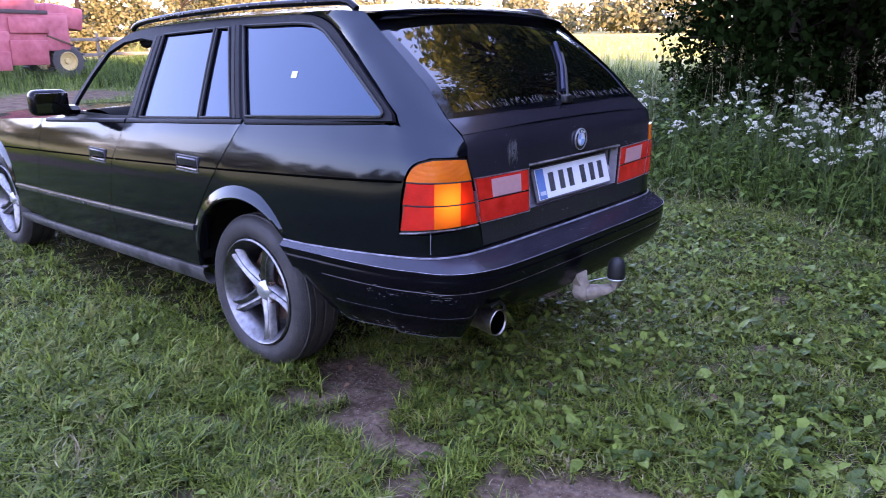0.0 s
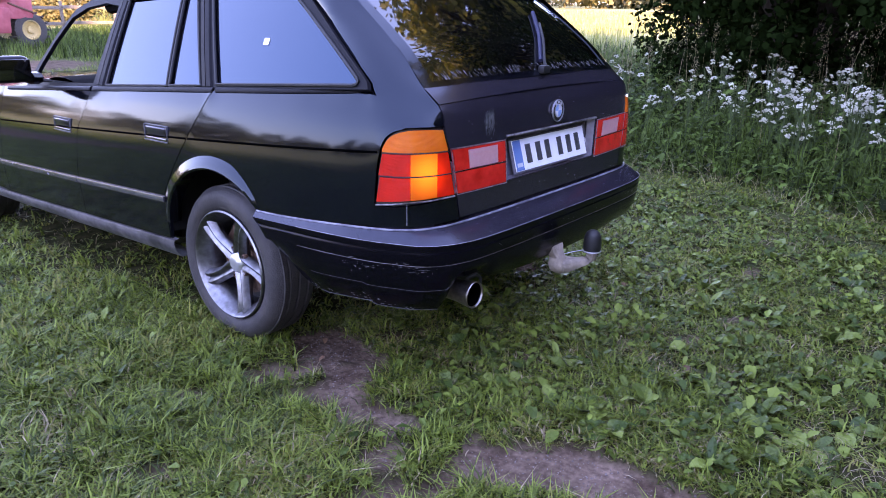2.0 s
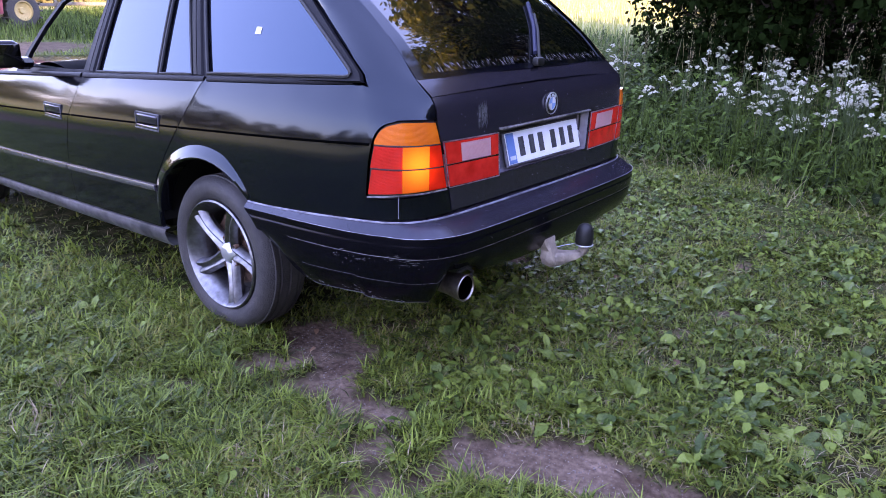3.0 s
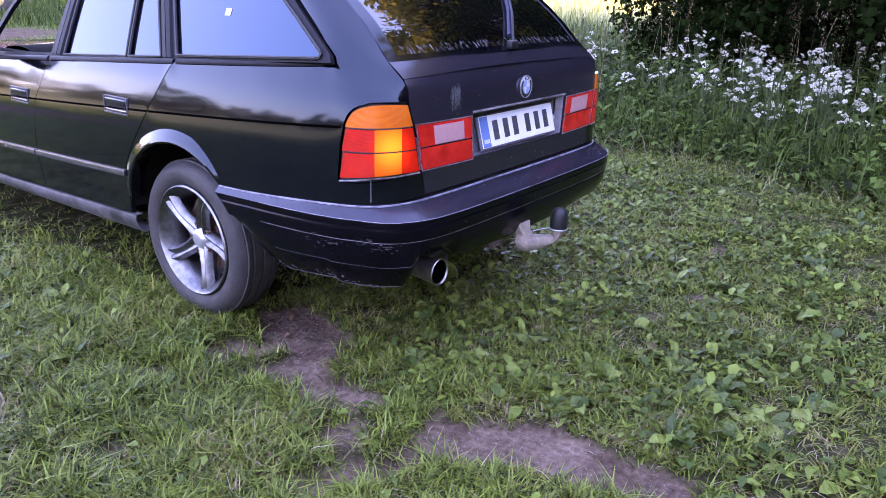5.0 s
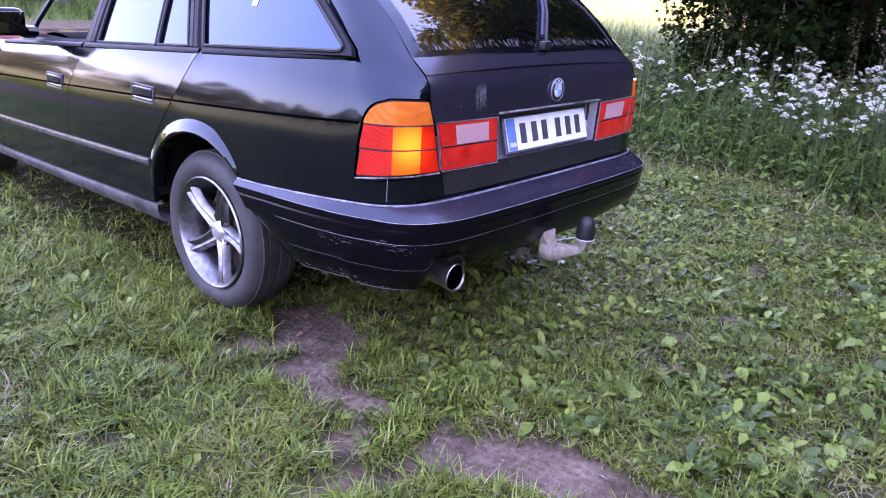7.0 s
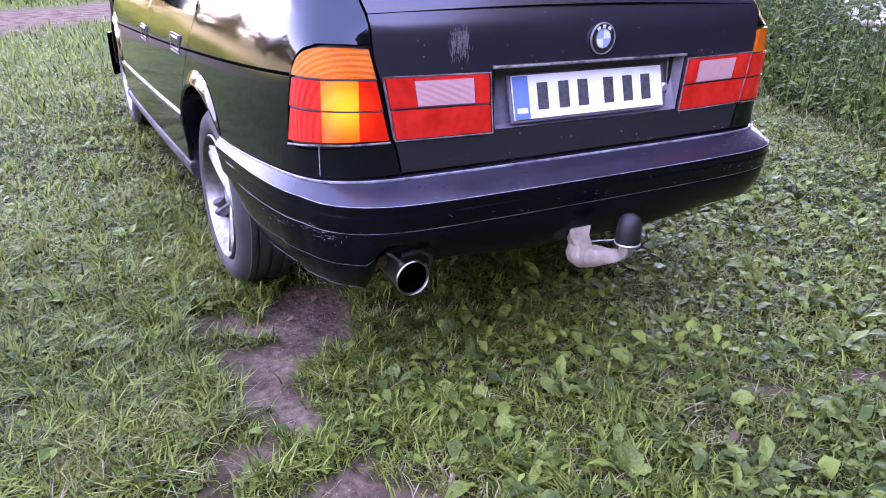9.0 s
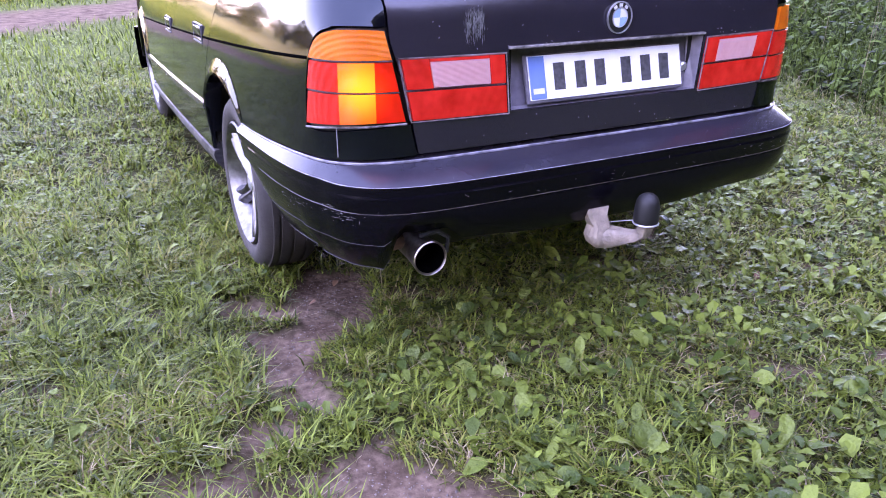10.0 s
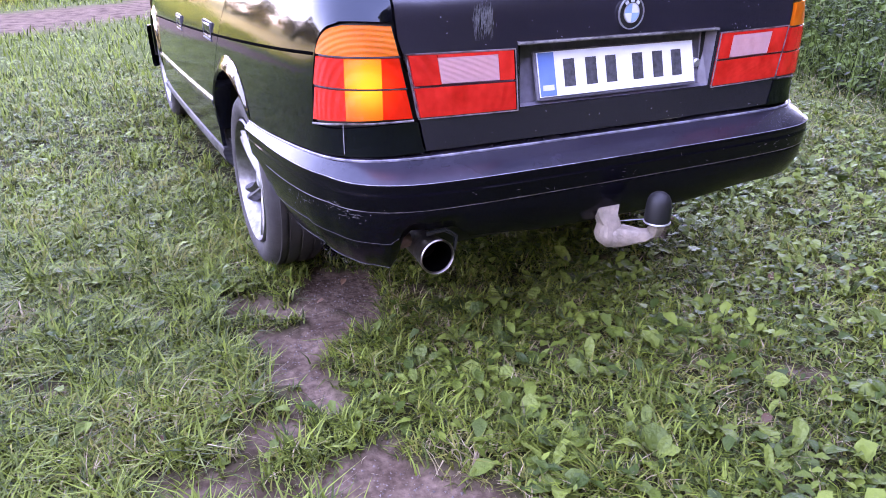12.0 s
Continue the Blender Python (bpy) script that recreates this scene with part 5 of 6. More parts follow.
W_SMALL, W_TUFT, W_MID, W_BIG = Waves(1, .12), Waves(5, .16), Waves(2, .5), Waves(3, 2.2)
ROAD = [(-60, -30.8), (-14, 2.2), (-6, 8.8), (-1.5, 12.5), (3.3, 16.6), (6.0, 19.0)]
# worn soil: outlines of the bare patches behind the wheel, and thin trodden lines
BARE = [[(-.67, .98), (-.48, .82), (-.60, .44), (-.75, .41), (-.83, .33), (-.82, .15), (-.87, .05), (-.95, .11), (-1.01, .29), (-.99, .39), (-1.04, .66), (-1.04, .86), (-.90, .86), (-.83, .72)],
        [(-1.18, .11), (-1.04, .14), (-.97, .08), (-1.0, -.01), (-1.15, .03)],
        [(-1.36, -.06), (-1.31, .02), (-1.14, 0), (-1.04, -.10), (-.86, -.10), (-.80, -.05), (-.74, -.20), (-.62, -.37), (-.63, -.54), (-.60, -.86), (-.74, -.92), (-.82, -.62), (-.86, -.43), (-.98, -.22), (-1.16, -.16)]]
TRODDEN = [([(-1.24, .84), (-1.17, .80)], .03), ([(.62, .62), (.78, .74)], .05), ([(-.45, .62), (-.25, .52)], .03), ([(.30, .55), (.48, .44)], .03), ([(.28, -.30), (.36, -.38)], .025), ([(.05, -.12), (.16, -.18)], .022), ([(.62, -.42), (.78, -.52)], .03), ([(.95, .10), (1.1, .02)], .03), ([(-.25, .12), (-.15, .06)], .018), ([(1.25, -.35), (1.4, -.30)], .03), ([(-1.62, .55), (-1.50, .50)], .02)]
TUFTS = [(-.92, -.03, .075), (-.97, .65, .05), (-.86, .60, .04), (-1.07, -.08, .035), (-1.16, .05, .03), (-.96, .24, .02), (-.70, .60, .015)]


def poly_depth(x, y, poly):
    """Metres inside an outline (outside: minus)."""
    d = seg_dist(x, y, poly + poly[:1])
    odd = np.zeros(np.shape(x), bool)
    for (x0, y0), (x1, y1) in zip(poly, poly[1:] + poly[:1]):
        if y0 != y1:
            odd ^= ((y0 > y) != (y1 > y)) & (x < x0 + (y - y0) * (x1 - x0) / (y1 - y0))
    return np.where(odd, d, -d)


def dirt(x, y):
    """How bare the soil is, 0 to 1."""
    d = np.full(np.shape(x), -9.0)
    for poly in BARE:
        d = np.maximum(d, poly_depth(x, y, poly) / .035)
    for line, w in TRODDEN:
        d = np.maximum(d, (w - seg_dist(x, y, line)) / .05)
    n = W_SMALL(x, y) * .6 + W_MID(x, y) * .35
    for tx_, ty_, r_ in TUFTS:
        d = np.minimum(d, (np.hypot(x - tx_, y - ty_) - r_) / .03)
    near = np.clip(.5 + d * .8 + n * .8, 0, 1)
    road = np.clip((1.8 - 1.1 * np.clip((-3.5 - x) / 3, 0, 1) - seg_dist(x, y, ROAD)) / .6 + W_BIG(x, y) * .8 + W_MID(x, y) * .5, 0, 1)
    return np.maximum(near, road)


def height(x, y):
    r = np.hypot(x + 1, y - .5)
    far = np.maximum(0, r - 22)
    h = .028 * far - .028 * np.maximum(0, r - 200)
    h = h + .018 * W_BIG(x, y) * np.clip(r / 2, 0, 1) + .010 * W_MID(x, y) * np.clip(1.8 - r / 4, 0, 1)
    near = np.clip(1 - r / 6, 0, 1)
    return h - .022 * dirt(x, y) * near + .004 * W_SMALL(x, y) * near


def hay(x, y):
    """Where the far meadow is dry and yellow."""
    r = np.hypot(x + 1, y - .5)
    return np.where(x < -2.5, np.clip((r - 13) / 6, 0, 1), np.clip((r - 24) / 10, 0, 1)) * np.clip((seg_dist(x, y, ROAD) - 3) / 4, 0, 1)


rings = np.concatenate([[.0004], np.arange(.0, 4.0, .045)[1:], 4.0 * 1.045 ** np.arange(0, 137)])
NA = 256
ang = np.linspace(0, 2 * np.pi, NA, endpoint=False)
gx = np.concatenate([[-.6], (-.6 + rings[:, None] * np.cos(ang)[None]).ravel()])
gyy = np.concatenate([[.2], (.2 + rings[:, None] * np.sin(ang)[None]).ravel()])
gv = np.stack([gx, gyy, height(gx, gyy)], 1)
ii = np.arange(len(rings) - 1)[:, None] * NA + 1
jj = np.arange(NA)[None]
quads = np.stack([ii + jj, ii + NA + jj, ii + NA + (jj + 1) % NA, ii + (jj + 1) % NA], -1).reshape(-1, 4)
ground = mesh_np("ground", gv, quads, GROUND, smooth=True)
tagged(ground, "trodden meadow ground with bare soil patches and a dirt track", "ground", kind="structure")
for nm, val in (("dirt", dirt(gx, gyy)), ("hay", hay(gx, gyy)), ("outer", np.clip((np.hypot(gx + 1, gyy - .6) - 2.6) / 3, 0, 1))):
    at = ground.data.attributes.new(nm, "FLOAT", "POINT")
    at.data.foreach_set("value", val.astype(np.float32))


def blades(name, x, y, h, lean, width, material, rng, base=None, seg=2):
    """Many tapered, bent blades in one mesh."""
    n = len(x)
    z = height(x, y) if base is None else base
    az = rng.uniform(0, 2 * np.pi, n)
    fx, fy = np.cos(az), np.sin(az)
    sx, sy = -fy, fx
    rows = []
    ts = np.linspace(0, 1, seg + 1)
    for t in ts[:-1]:
        out = lean * h * t ** 1.8
        up = h * (t - .35 * np.minimum(lean, 1.4) * t ** 2.2)
        w = width * (1 - t) ** .6 / 2
        cx, cy, cz = x + fx * out, y + fy * out, z + up - .004
        rows.append(np.stack([cx - sx * w, cy - sy * w, cz], 1))
        rows.append(np.stack([cx + sx * w, cy + sy * w, cz], 1))
    out = lean * h
    rows.append(np.stack([x + fx * out, y + fy * out, z + h * (1 - .35 * np.minimum(lean, 1.4)) - .004], 1))
    k = len(rows)
    v = np.stack(rows, 1).reshape(-1, 3)
    b = np.arange(n)[:, None] * k
    tris = []
    for s in range(seg - 1):
        tris += [b + np.array([2 * s, 2 * s + 1, 2 * s + 3]), b + np.array([2 * s, 2 * s + 3, 2 * s + 2])]
    tris.append(b + np.array([k - 3, k - 2, k - 1]))
    return mesh_np(name, v, np.concatenate(tris), material)


rng = np.random.RandomState(11)


def scatter(n, x0, x1, y0, y1, keep):
    x, y = rng.uniform(x0, x1, n), rng.uniform(y0, y1, n)
    ok = rng.uniform(0, 1, n) < keep(x, y)
    return x[ok], y[ok]


def under_car(x, y):
    return (np.abs(x) < .78) & (y > .95) & (y < 4.5)


def lush(x, y):
    """Where grass rather than low weeds grows: more on the driver's side."""
    return np.clip(.55 - .35 * np.tanh((x + .55) * 1.6) + .35 * W_MID(x, y) + .25 * W_BIG(x, y), .08, 1)


def tall_edge(x, y):
    """Metres into the uncut verge."""
    line = 3.15 + .45 * (y - .0) * .62 + .12 * np.sin(y * 3.1) + .15 * W_MID(x, y)
    return x - line


def taller(x, y):
    """Where the verge stands higher, past the car's far corner."""
    return np.clip((y - .534 * x - .35) / .9, 0, 1) * np.clip((tall_edge(x, y) - .3) / .8, 0, 1) * (x < 11)


def turf_keep(x, y):
    near = np.clip(1.5 / (.35 + np.hypot(x + 1.0, y + .6) * .55), 0, 1) ** 1.3
    k = near * (1 - dirt(x, y)) ** 1.5 * (.72 + .28 * lush(x, y))
    away = np.maximum(np.maximum(-3.4 - x, -1.0 - y), 0)
    return np.where(under_car(x, y), k * .25, k) * (tall_edge(x, y) < .4) * np.exp(-(away / 1.3) ** 2)


STRAW = foliage("straw", (0.40, 0.31, 0.20), (0.14, 0.10, 0.06), trans=0.2, island=1.2)
# tufts: blades gather round centres
cx, cy = scatter(145000, -6.6, 4.6, -4.2, 6.5, turf_keep)
cx2, cy2 = scatter(34000, -3.0, 1.7, -.95, 2.3, lambda x, y: turf_keep(x, y) * np.clip(1.25 - .45 * np.hypot(x + .9, y), 0, 1))
cx, cy = np.concatenate([cx, cx2]), np.concatenate([cy, cy2])
m = rng.randint(4, 11, len(cx))
bx, by = np.repeat(cx, m) + rng.normal(0, .013, m.sum()), np.repeat(cy, m) + rng.normal(0, .013, m.sum())
dist = np.hypot(bx + 1.3, by + 1.0)
hh = rng.uniform(.024, .070, len(bx)) * (.55 + .60 * lush(bx, by)) * np.repeat(rng.uniform(.55, 1.35, len(cx)), m) * np.clip(1 + .55 * W_TUFT(bx, by), .45, 1.7)
ln_, wd_ = rng.uniform(.3, 1.7, len(bx)), rng.uniform(.0033, .0074, len(bx)) * (1 + dist * .16)
close = (dist < 2.1) & (by > -1.0)
tone = np.repeat(rng.uniform(0, 1, len(cx)), m) * .5 + rng.uniform(0, .5, len(bx)) + .05 + .28 * W_MID(bx + 7, by) + .10 * W_SMALL(bx, by)
for pick, material, label in ((tone < .72, GRASS, "short uneven green grass blades round the wheel tracks"), ((tone >= .72) & (tone < .93), GRASS_WARM, "yellowing grass blades in the lawn"), (tone >= .93, STRAW, "dead straw-coloured blades in the lawn")):
    q = close & pick
    tagged(blades("lawn_grass", bx[q], by[q], hh[q] * (1 if material is GRASS else .85), ln_[q], wd_[q] * (1 if material is GRASS else .8), material, rng, seg=2), label, "grass", kind="stuff")
q = ~close & (tone >= .75)
tagged(blades("lawn_grass", bx[q], by[q], hh[q], ln_[q], wd_[q], GRASS_WARM, rng, seg=2), "yellowing grass farther from the wheel tracks", "grass", kind="stuff")
close = close | q
turf = blades("lawn_grass", bx[~close], by[~close], hh[~close], ln_[~close], wd_[~close] * 1.1, GRASS, rng, seg=2)
tagged(turf, "short uneven green grass blades on the ground", "grass", kind="stuff")

cx, cy = scatter(80000, -4.2, 4.6, -1.7, 6.0, lambda x, y: turf_keep(x, y) * (.45 + .55 * (x > -.7)) * np.clip(.7 + .9 * W_MID(x - 4, y), .1, 1.4) + .16 * (dirt(x, y) > .3) * (dirt(x, y) < .9))
straw = blades("dry_straw", cx, cy, rng.uniform(.028, .075, len(cx)), rng.uniform(.6, 2.2, len(cx)), rng.uniform(.0016, .0040, len(cx)), STRAW, rng)
tagged(straw, "dry pale straw lying among the grass", "straw", kind="stuff")

cx, cy = scatter(95000, -1.8, .9, -1.0, 1.1, lambda x, y: np.clip(dirt(x, y) - .3, 0, 1) * .6)
cr = rng.uniform(.0012, .0055, len(cx)) * rng.uniform(.4, 1, len(cx))
cz = height(cx, cy)
o6 = np.array([(1, 0, 0), (-.5, .87, 0), (-.5, -.87, 0), (.1, .1, .9)])
cv = np.stack([cx, cy, cz - .0005], 1)[:, None] + cr[:, None, None] * (o6[None] + rng.normal(0, .25, (len(cx), 4, 3)))
cb_ = np.arange(len(cx))[:, None] * 4
crumbs = mesh_np("soil_crumbs", cv.reshape(-1, 3), np.concatenate([cb_ + np.array([0, 1, 3]), cb_ + np.array([1, 2, 3]), cb_ + np.array([2, 0, 3])]),
                 mat("soil_crumbs", (0.165, 0.132, 0.115), 0.95, color2=(0.055, 0.041, 0.036), island=1.0))
tagged(crumbs, "small brown soil crumbs and grit on bare ground", "soil", kind="stuff")

bx, by = scatter(9000, -1.5, 0, -1.0, 1.0, lambda x, y: np.clip(dirt(x, y) - .4, 0, 1) * .35)
bits = blades("straw_bits", bx, by, np.full(len(bx), .006), rng.uniform(2, 8, len(bx)), rng.uniform(.001, .0022, len(bx)), STRAW, rng)
tagged(bits, "dry straw bits scattered on the bare soil", "straw", kind="stuff")

# lawn all round, coarser
ox, oy = scatter(165000, -16, 12, -11, 18, lambda x, y: np.clip(1.1 - dirt(x, y) * 1.3, 0, 1) * np.clip(6 / (2 + np.hypot(x, y)), 0, 1) * ~under_car(x, y) * (tall_edge(x, y) < .2)
                 * np.clip(np.maximum(np.maximum(-2.9 - x, -.9 - y), np.maximum(y - 5.2, x - 4)) / 1.6, 0, 1))
outer = blades("outer_lawn_grass", ox, oy, rng.uniform(.020, .048, len(ox)), rng.uniform(.6, 2.2, len(ox)), rng.uniform(.005, .010, len(ox)), GRASS, rng)
tagged(outer, "short green grass round the parking spot", "grass", kind="stuff")
# farther turf, coarser
fx_, fy_ = scatter(60000, -9, 12, 4, 26, lambda x, y: np.clip(1.2 - dirt(x, y) * 1.3, 0, 1) * np.clip(14 / (6 + np.hypot(x, y)), 0, 1) * ~under_car(x, y))
far_turf = blades("far_lawn_grass", fx_, fy_, rng.uniform(.05, .16, len(fx_)), rng.uniform(.2, 1.0, len(fx_)), rng.uniform(.010, .022, len(fx_)), GRASS, rng)
tagged(far_turf, "longer green grass beside the dirt track", "grass", kind="stuff")

# tall grass strip before the harvester
tx, ty = scatter(34000, -6, 22, 14, 36, lambda x, y: np.clip((seg_dist(x, y, ROAD) - 2.0) / 1.0, 0, 1) * (y > 15.0 + .55 * x - 2))
strip_grass = blades("track_verge_grass", tx, ty, rng.uniform(.25, .65, len(tx)), rng.uniform(.1, .6, len(tx)), rng.uniform(.014, .03, len(tx)), TALL, rng)
tagged(strip_grass, "tall green verge grass beyond the dirt track", "grass", kind="stuff")

# uncut verge beside the car
vx, vy = scatter(90000, 2.4, 13, -5, 13, lambda x, y: np.clip(tall_edge(x, y) / .5 + .2, 0, 1) * np.clip(3.2 / (x - 1.2), 0, 1))
ex, ey = scatter(42000, 2.5, 22, 8, 34, lambda x, y: np.clip((tall_edge(x, y) + 1.5) / 1.5, 0, 1) * np.clip(9 / (3 + np.hypot(x - 4, y - 8)), 0, 1))
vx, vy = np.concatenate([vx, ex]), np.concatenate([vy, ey])
vd = np.clip(tall_edge(vx, vy), 0, 3)
vh = rng.uniform(.15, .45, len(vx)) + .16 * vd * rng.uniform(.4, 1.0, len(vx)) + .42 * taller(vx, vy) * rng.uniform(.3, 1.2, len(vx))
verge = blades("verge_grass", vx, vy, vh, rng.uniform(.15, .9, len(vx)), rng.uniform(.006, .014, len(vx)) * (1 + .09 * np.maximum(0, np.hypot(vx, vy) - 5)), TALL, rng, seg=3)
tagged(verge, "tall dark green grass of the uncut verge", "grass", kind="stuff")
vx, vy = scatter(9000, 2.5, 5.5, -3, 6, lambda x, y: np.clip(1 - np.abs(tall_edge(x, y)) / .35, 0, 1) * np.clip(.4 + 1.2 * W_MID(x, y + 5), 0, 1))
dead = blades("verge_straw", vx, vy, rng.uniform(.12, .35, len(vx)), rng.uniform(.8, 2.2, len(vx)), rng.uniform(.003, .005, len(vx)), DRY, rng, seg=3)
tagged(dead, "pale dead grass along the foot of the verge", "straw", kind="stuff")

# seeding stalks
vx, vy = scatter(150, 3.2, 9, -3, 9, lambda x, y: np.clip((tall_edge(x, y) - .3), 0, 1))
stalk = blades("seed_stalks", vx, vy, rng.uniform(.8, 1.35, len(vx)), rng.uniform(.1, .35, len(vx)), np.full(len(vx), .006), DRY, rng, seg=3)
tagged(stalk, "thin pale seeding grass stalks", "grass", kind="stuff")
# loose seed heads among the stalks
vx, vy = scatter(420, 3.2, 9, -3, 9, lambda x, y: np.clip((tall_edge(x, y) - .2), 0, 1))
vt = rng.uniform(.62, 1.15, len(vx))
px_, py_, pt_ = (np.repeat(a_, 26) for a_ in (vx, vy, vt))
up_ = rng.uniform(0, .22, len(px_))
spread_ = .030 * (1 - up_ / .26)
seeds = blades("seed_heads", px_ + rng.normal(0, 1, len(px_)) * spread_, py_ + rng.normal(0, 1, len(px_)) * spread_, rng.uniform(.012, .030, len(px_)), rng.uniform(.2, 1.5, len(px_)), rng.uniform(.003, .006, len(px_)), DRY, rng,
               base=height(px_, py_) + pt_ + up_)
tagged(seeds, "loose pale brown seed heads of tall grass", "grass", kind="stuff")
thin = blades("seed_stalks", vx, vy, vt + .1, rng.uniform(0, .02, len(vx)), np.full(len(vx), .004), DRY, rng, seg=2)
tagged(thin, "thin stalks carrying the seed heads", "grass", kind="stuff")

# meadow tufts far off, sunlit
mx_, my_ = scatter(60000, 20, 85, 2, 70, lambda x, y: np.clip(16 / (x - 6), 0, 1) * (hay(x, y) > .3))
meadow = blades("meadow_grass", mx_, my_, rng.uniform(.3, .8, len(mx_)), rng.uniform(.1, .5, len(mx_)), rng.uniform(.02, .05, len(mx_)), foliage("meadow_grass", (.34, .32, .09), (.15, .19, .05)), rng)
tagged(meadow, "sunlit yellow meadow grass", "grass", kind="stuff")


# ---- weeds ----
def leaf_mesh(name, ln, w, curl, material):
    """One broad leaf from its stalk at the origin along +x, folded on its middle rib."""
    bm = bmesh.new()
    n = 6
    rows = []
    for k in range(n + 1):
        t = k / n
        half = w / 2 * (max(.25, math.sin(math.pi * (.06 + .88 * t) ** 1.15)) ** .75 if 0 < k < n else .10)
        x, z = ln * t * (1 - .12 * curl * t), ln * (.55 * t - curl * .55 * t * t)
        fold = (.50 - .35 * t) * half * (1 + .4 * math.sin(5 * t + ln * 90))
        wave = .26 * half * math.sin(17 * t + ln * 130)
        rows.append([bm.verts.new((x, q * half, z + fold * abs(q) ** 1.6 + wave * (q if abs(q) == 1 else 0))) for q in (-1, -.5, 0, .5, 1)])
    for a, b in zip(rows, rows[1:]):
        for k in range(4):
            bm.faces.new((a[k], a[k + 1], b[k + 1], b[k]))
    me = bpy.data.meshes.new(name)
    bm.to_mesh(me)
    bm.free()
    me.materials.append(material)
    me.polygons.foreach_set("use_smooth", [True] * len(me.polygons))
    return me


PLANTAIN = foliage("plantain_leaf", (0.135, 0.188, 0.034), (0.026, 0.054, 0.009), island=0.2, objrand=1.5, rough=0.36, trans=0.2, ior=1.34, bump=1.0, bump_scale=55)
LEAVES = [leaf_mesh("leaf", .085, .050, .9, PLANTAIN), leaf_mesh("leaf", .080, .030, .5, PLANTAIN), leaf_mesh("leaf", .10, .036, 1.2, PLANTAIN), leaf_mesh("leaf", .060, .036, .9, PLANTAIN)]
prng = random.Random(21)


def plantain(x, y, size, leaves):
    e = thing("broadleaf_weed", "low green broad-leaved weed growing in the grass", "weed", "broad-leaved weeds", (x, y, float(height(x, y))))
    e.rotation_euler = (0, 0, prng.uniform(0, 6.28))
    for k in range(leaves):
        o = new("leaf", prng.choice(LEAVES))
        o.parent = e
        a = 2 * math.pi * (k + prng.uniform(-.3, .3)) / leaves
        s = size * prng.uniform(.6, 1.25)
        o.location = (.01 * math.cos(a), .01 * math.sin(a), .004)
        o.rotation_euler = (prng.uniform(-.5, .5), prng.uniform(-.75, .35), a)
        o.scale = (s, s * prng.uniform(.8, 1.25), s)


BIG = [(-.31, .03, 1.15, 6), (-.44, .01, .9, 5), (-.51, -.35, 1.25, 9), (-.28, -.43, 1.35, 9), (.18, -.32, 1.0, 8), (.09, .39, 1.3, 7), (.33, .11, 1.1, 7), (.55, .16, 1.2, 8), (-.25, -.32, .9, 6), (-.10, -.40, 1.1, 8), (.60, -.14, 1.3, 7),
       (.72, -.30, 1.4, 7), (.0, -.53, 1.1, 7), (.59, .42, 1.0, 7), (.40, .52, .9, 7), (-.44, .24, 1.1, 9), (-.16, -.02, .9, 7), (.34, -.48, 1.3, 7), (1.05, .19, 1.3, 7), (-1.62, .12, .6, 6), (-1.52, .08, .5, 5), (-1.42, .99, 1.0, 6), (-1.35, 1.1, 1.0, 6), (-1.75, .85, .9, 7), (-1.9, .95, .8, 7), (-1.66, 1.02, .8, 6), (-1.98, .6, .7, 6), (-1.55, 1.25, .9, 7), (-.34, .36, 1.0, 9), (-2.1, 1.3, 1.2, 7), (.95, -.2, 1.2, 7), (1.3, .5, 1.3, 7), (-.18, .42, 1.2, 8), (.0, .48, 1.1, 8), (.22, .40, 1.2, 8), (-.40, .46, 1.1, 8), (.34, .34, 1.2, 8), (.50, .55, 1.1, 7), (-.30, .22, 1.0, 7), (-.48, -.73, 1.3, 8), (-.38, -.80, 1.2, 6), (-.10, -.76, 1.3, 7), (-.20, -.93, 1.3, 7), (-.40, -.98, 1.1, 7), (-.36, -.56, 1.0, 6), (-.18, -.70, 1.1, 7), (1.47, -.72, 1.5, 8), (.81, -.48, 1.2, 7), (.68, -.82, 1.3, 8), (.58, -.97, 1.2, 7), (.03, -.55, 1.1, 7), (-.40, -.29, 1.0, 6)]
for x, y, size, count in BIG:
    plantain(x, y, size * .80, count)
n_ = 0
while n_ < 300:
    x, y = prng.uniform(-2.6, 3.0), prng.uniform(-1.0, 3.4)
    want = .05 + .80 * (x > -.6)
    if prng.random() < want and float(dirt(np.array(x), np.array(y))) < .2 and not (abs(x) < .8 and y > .6) and math.hypot(x + 1.3, y + 1.4) > .75:
        plantain(x, y, prng.uniform(.45, 1.0), prng.randint(5, 9))
        n_ += 1


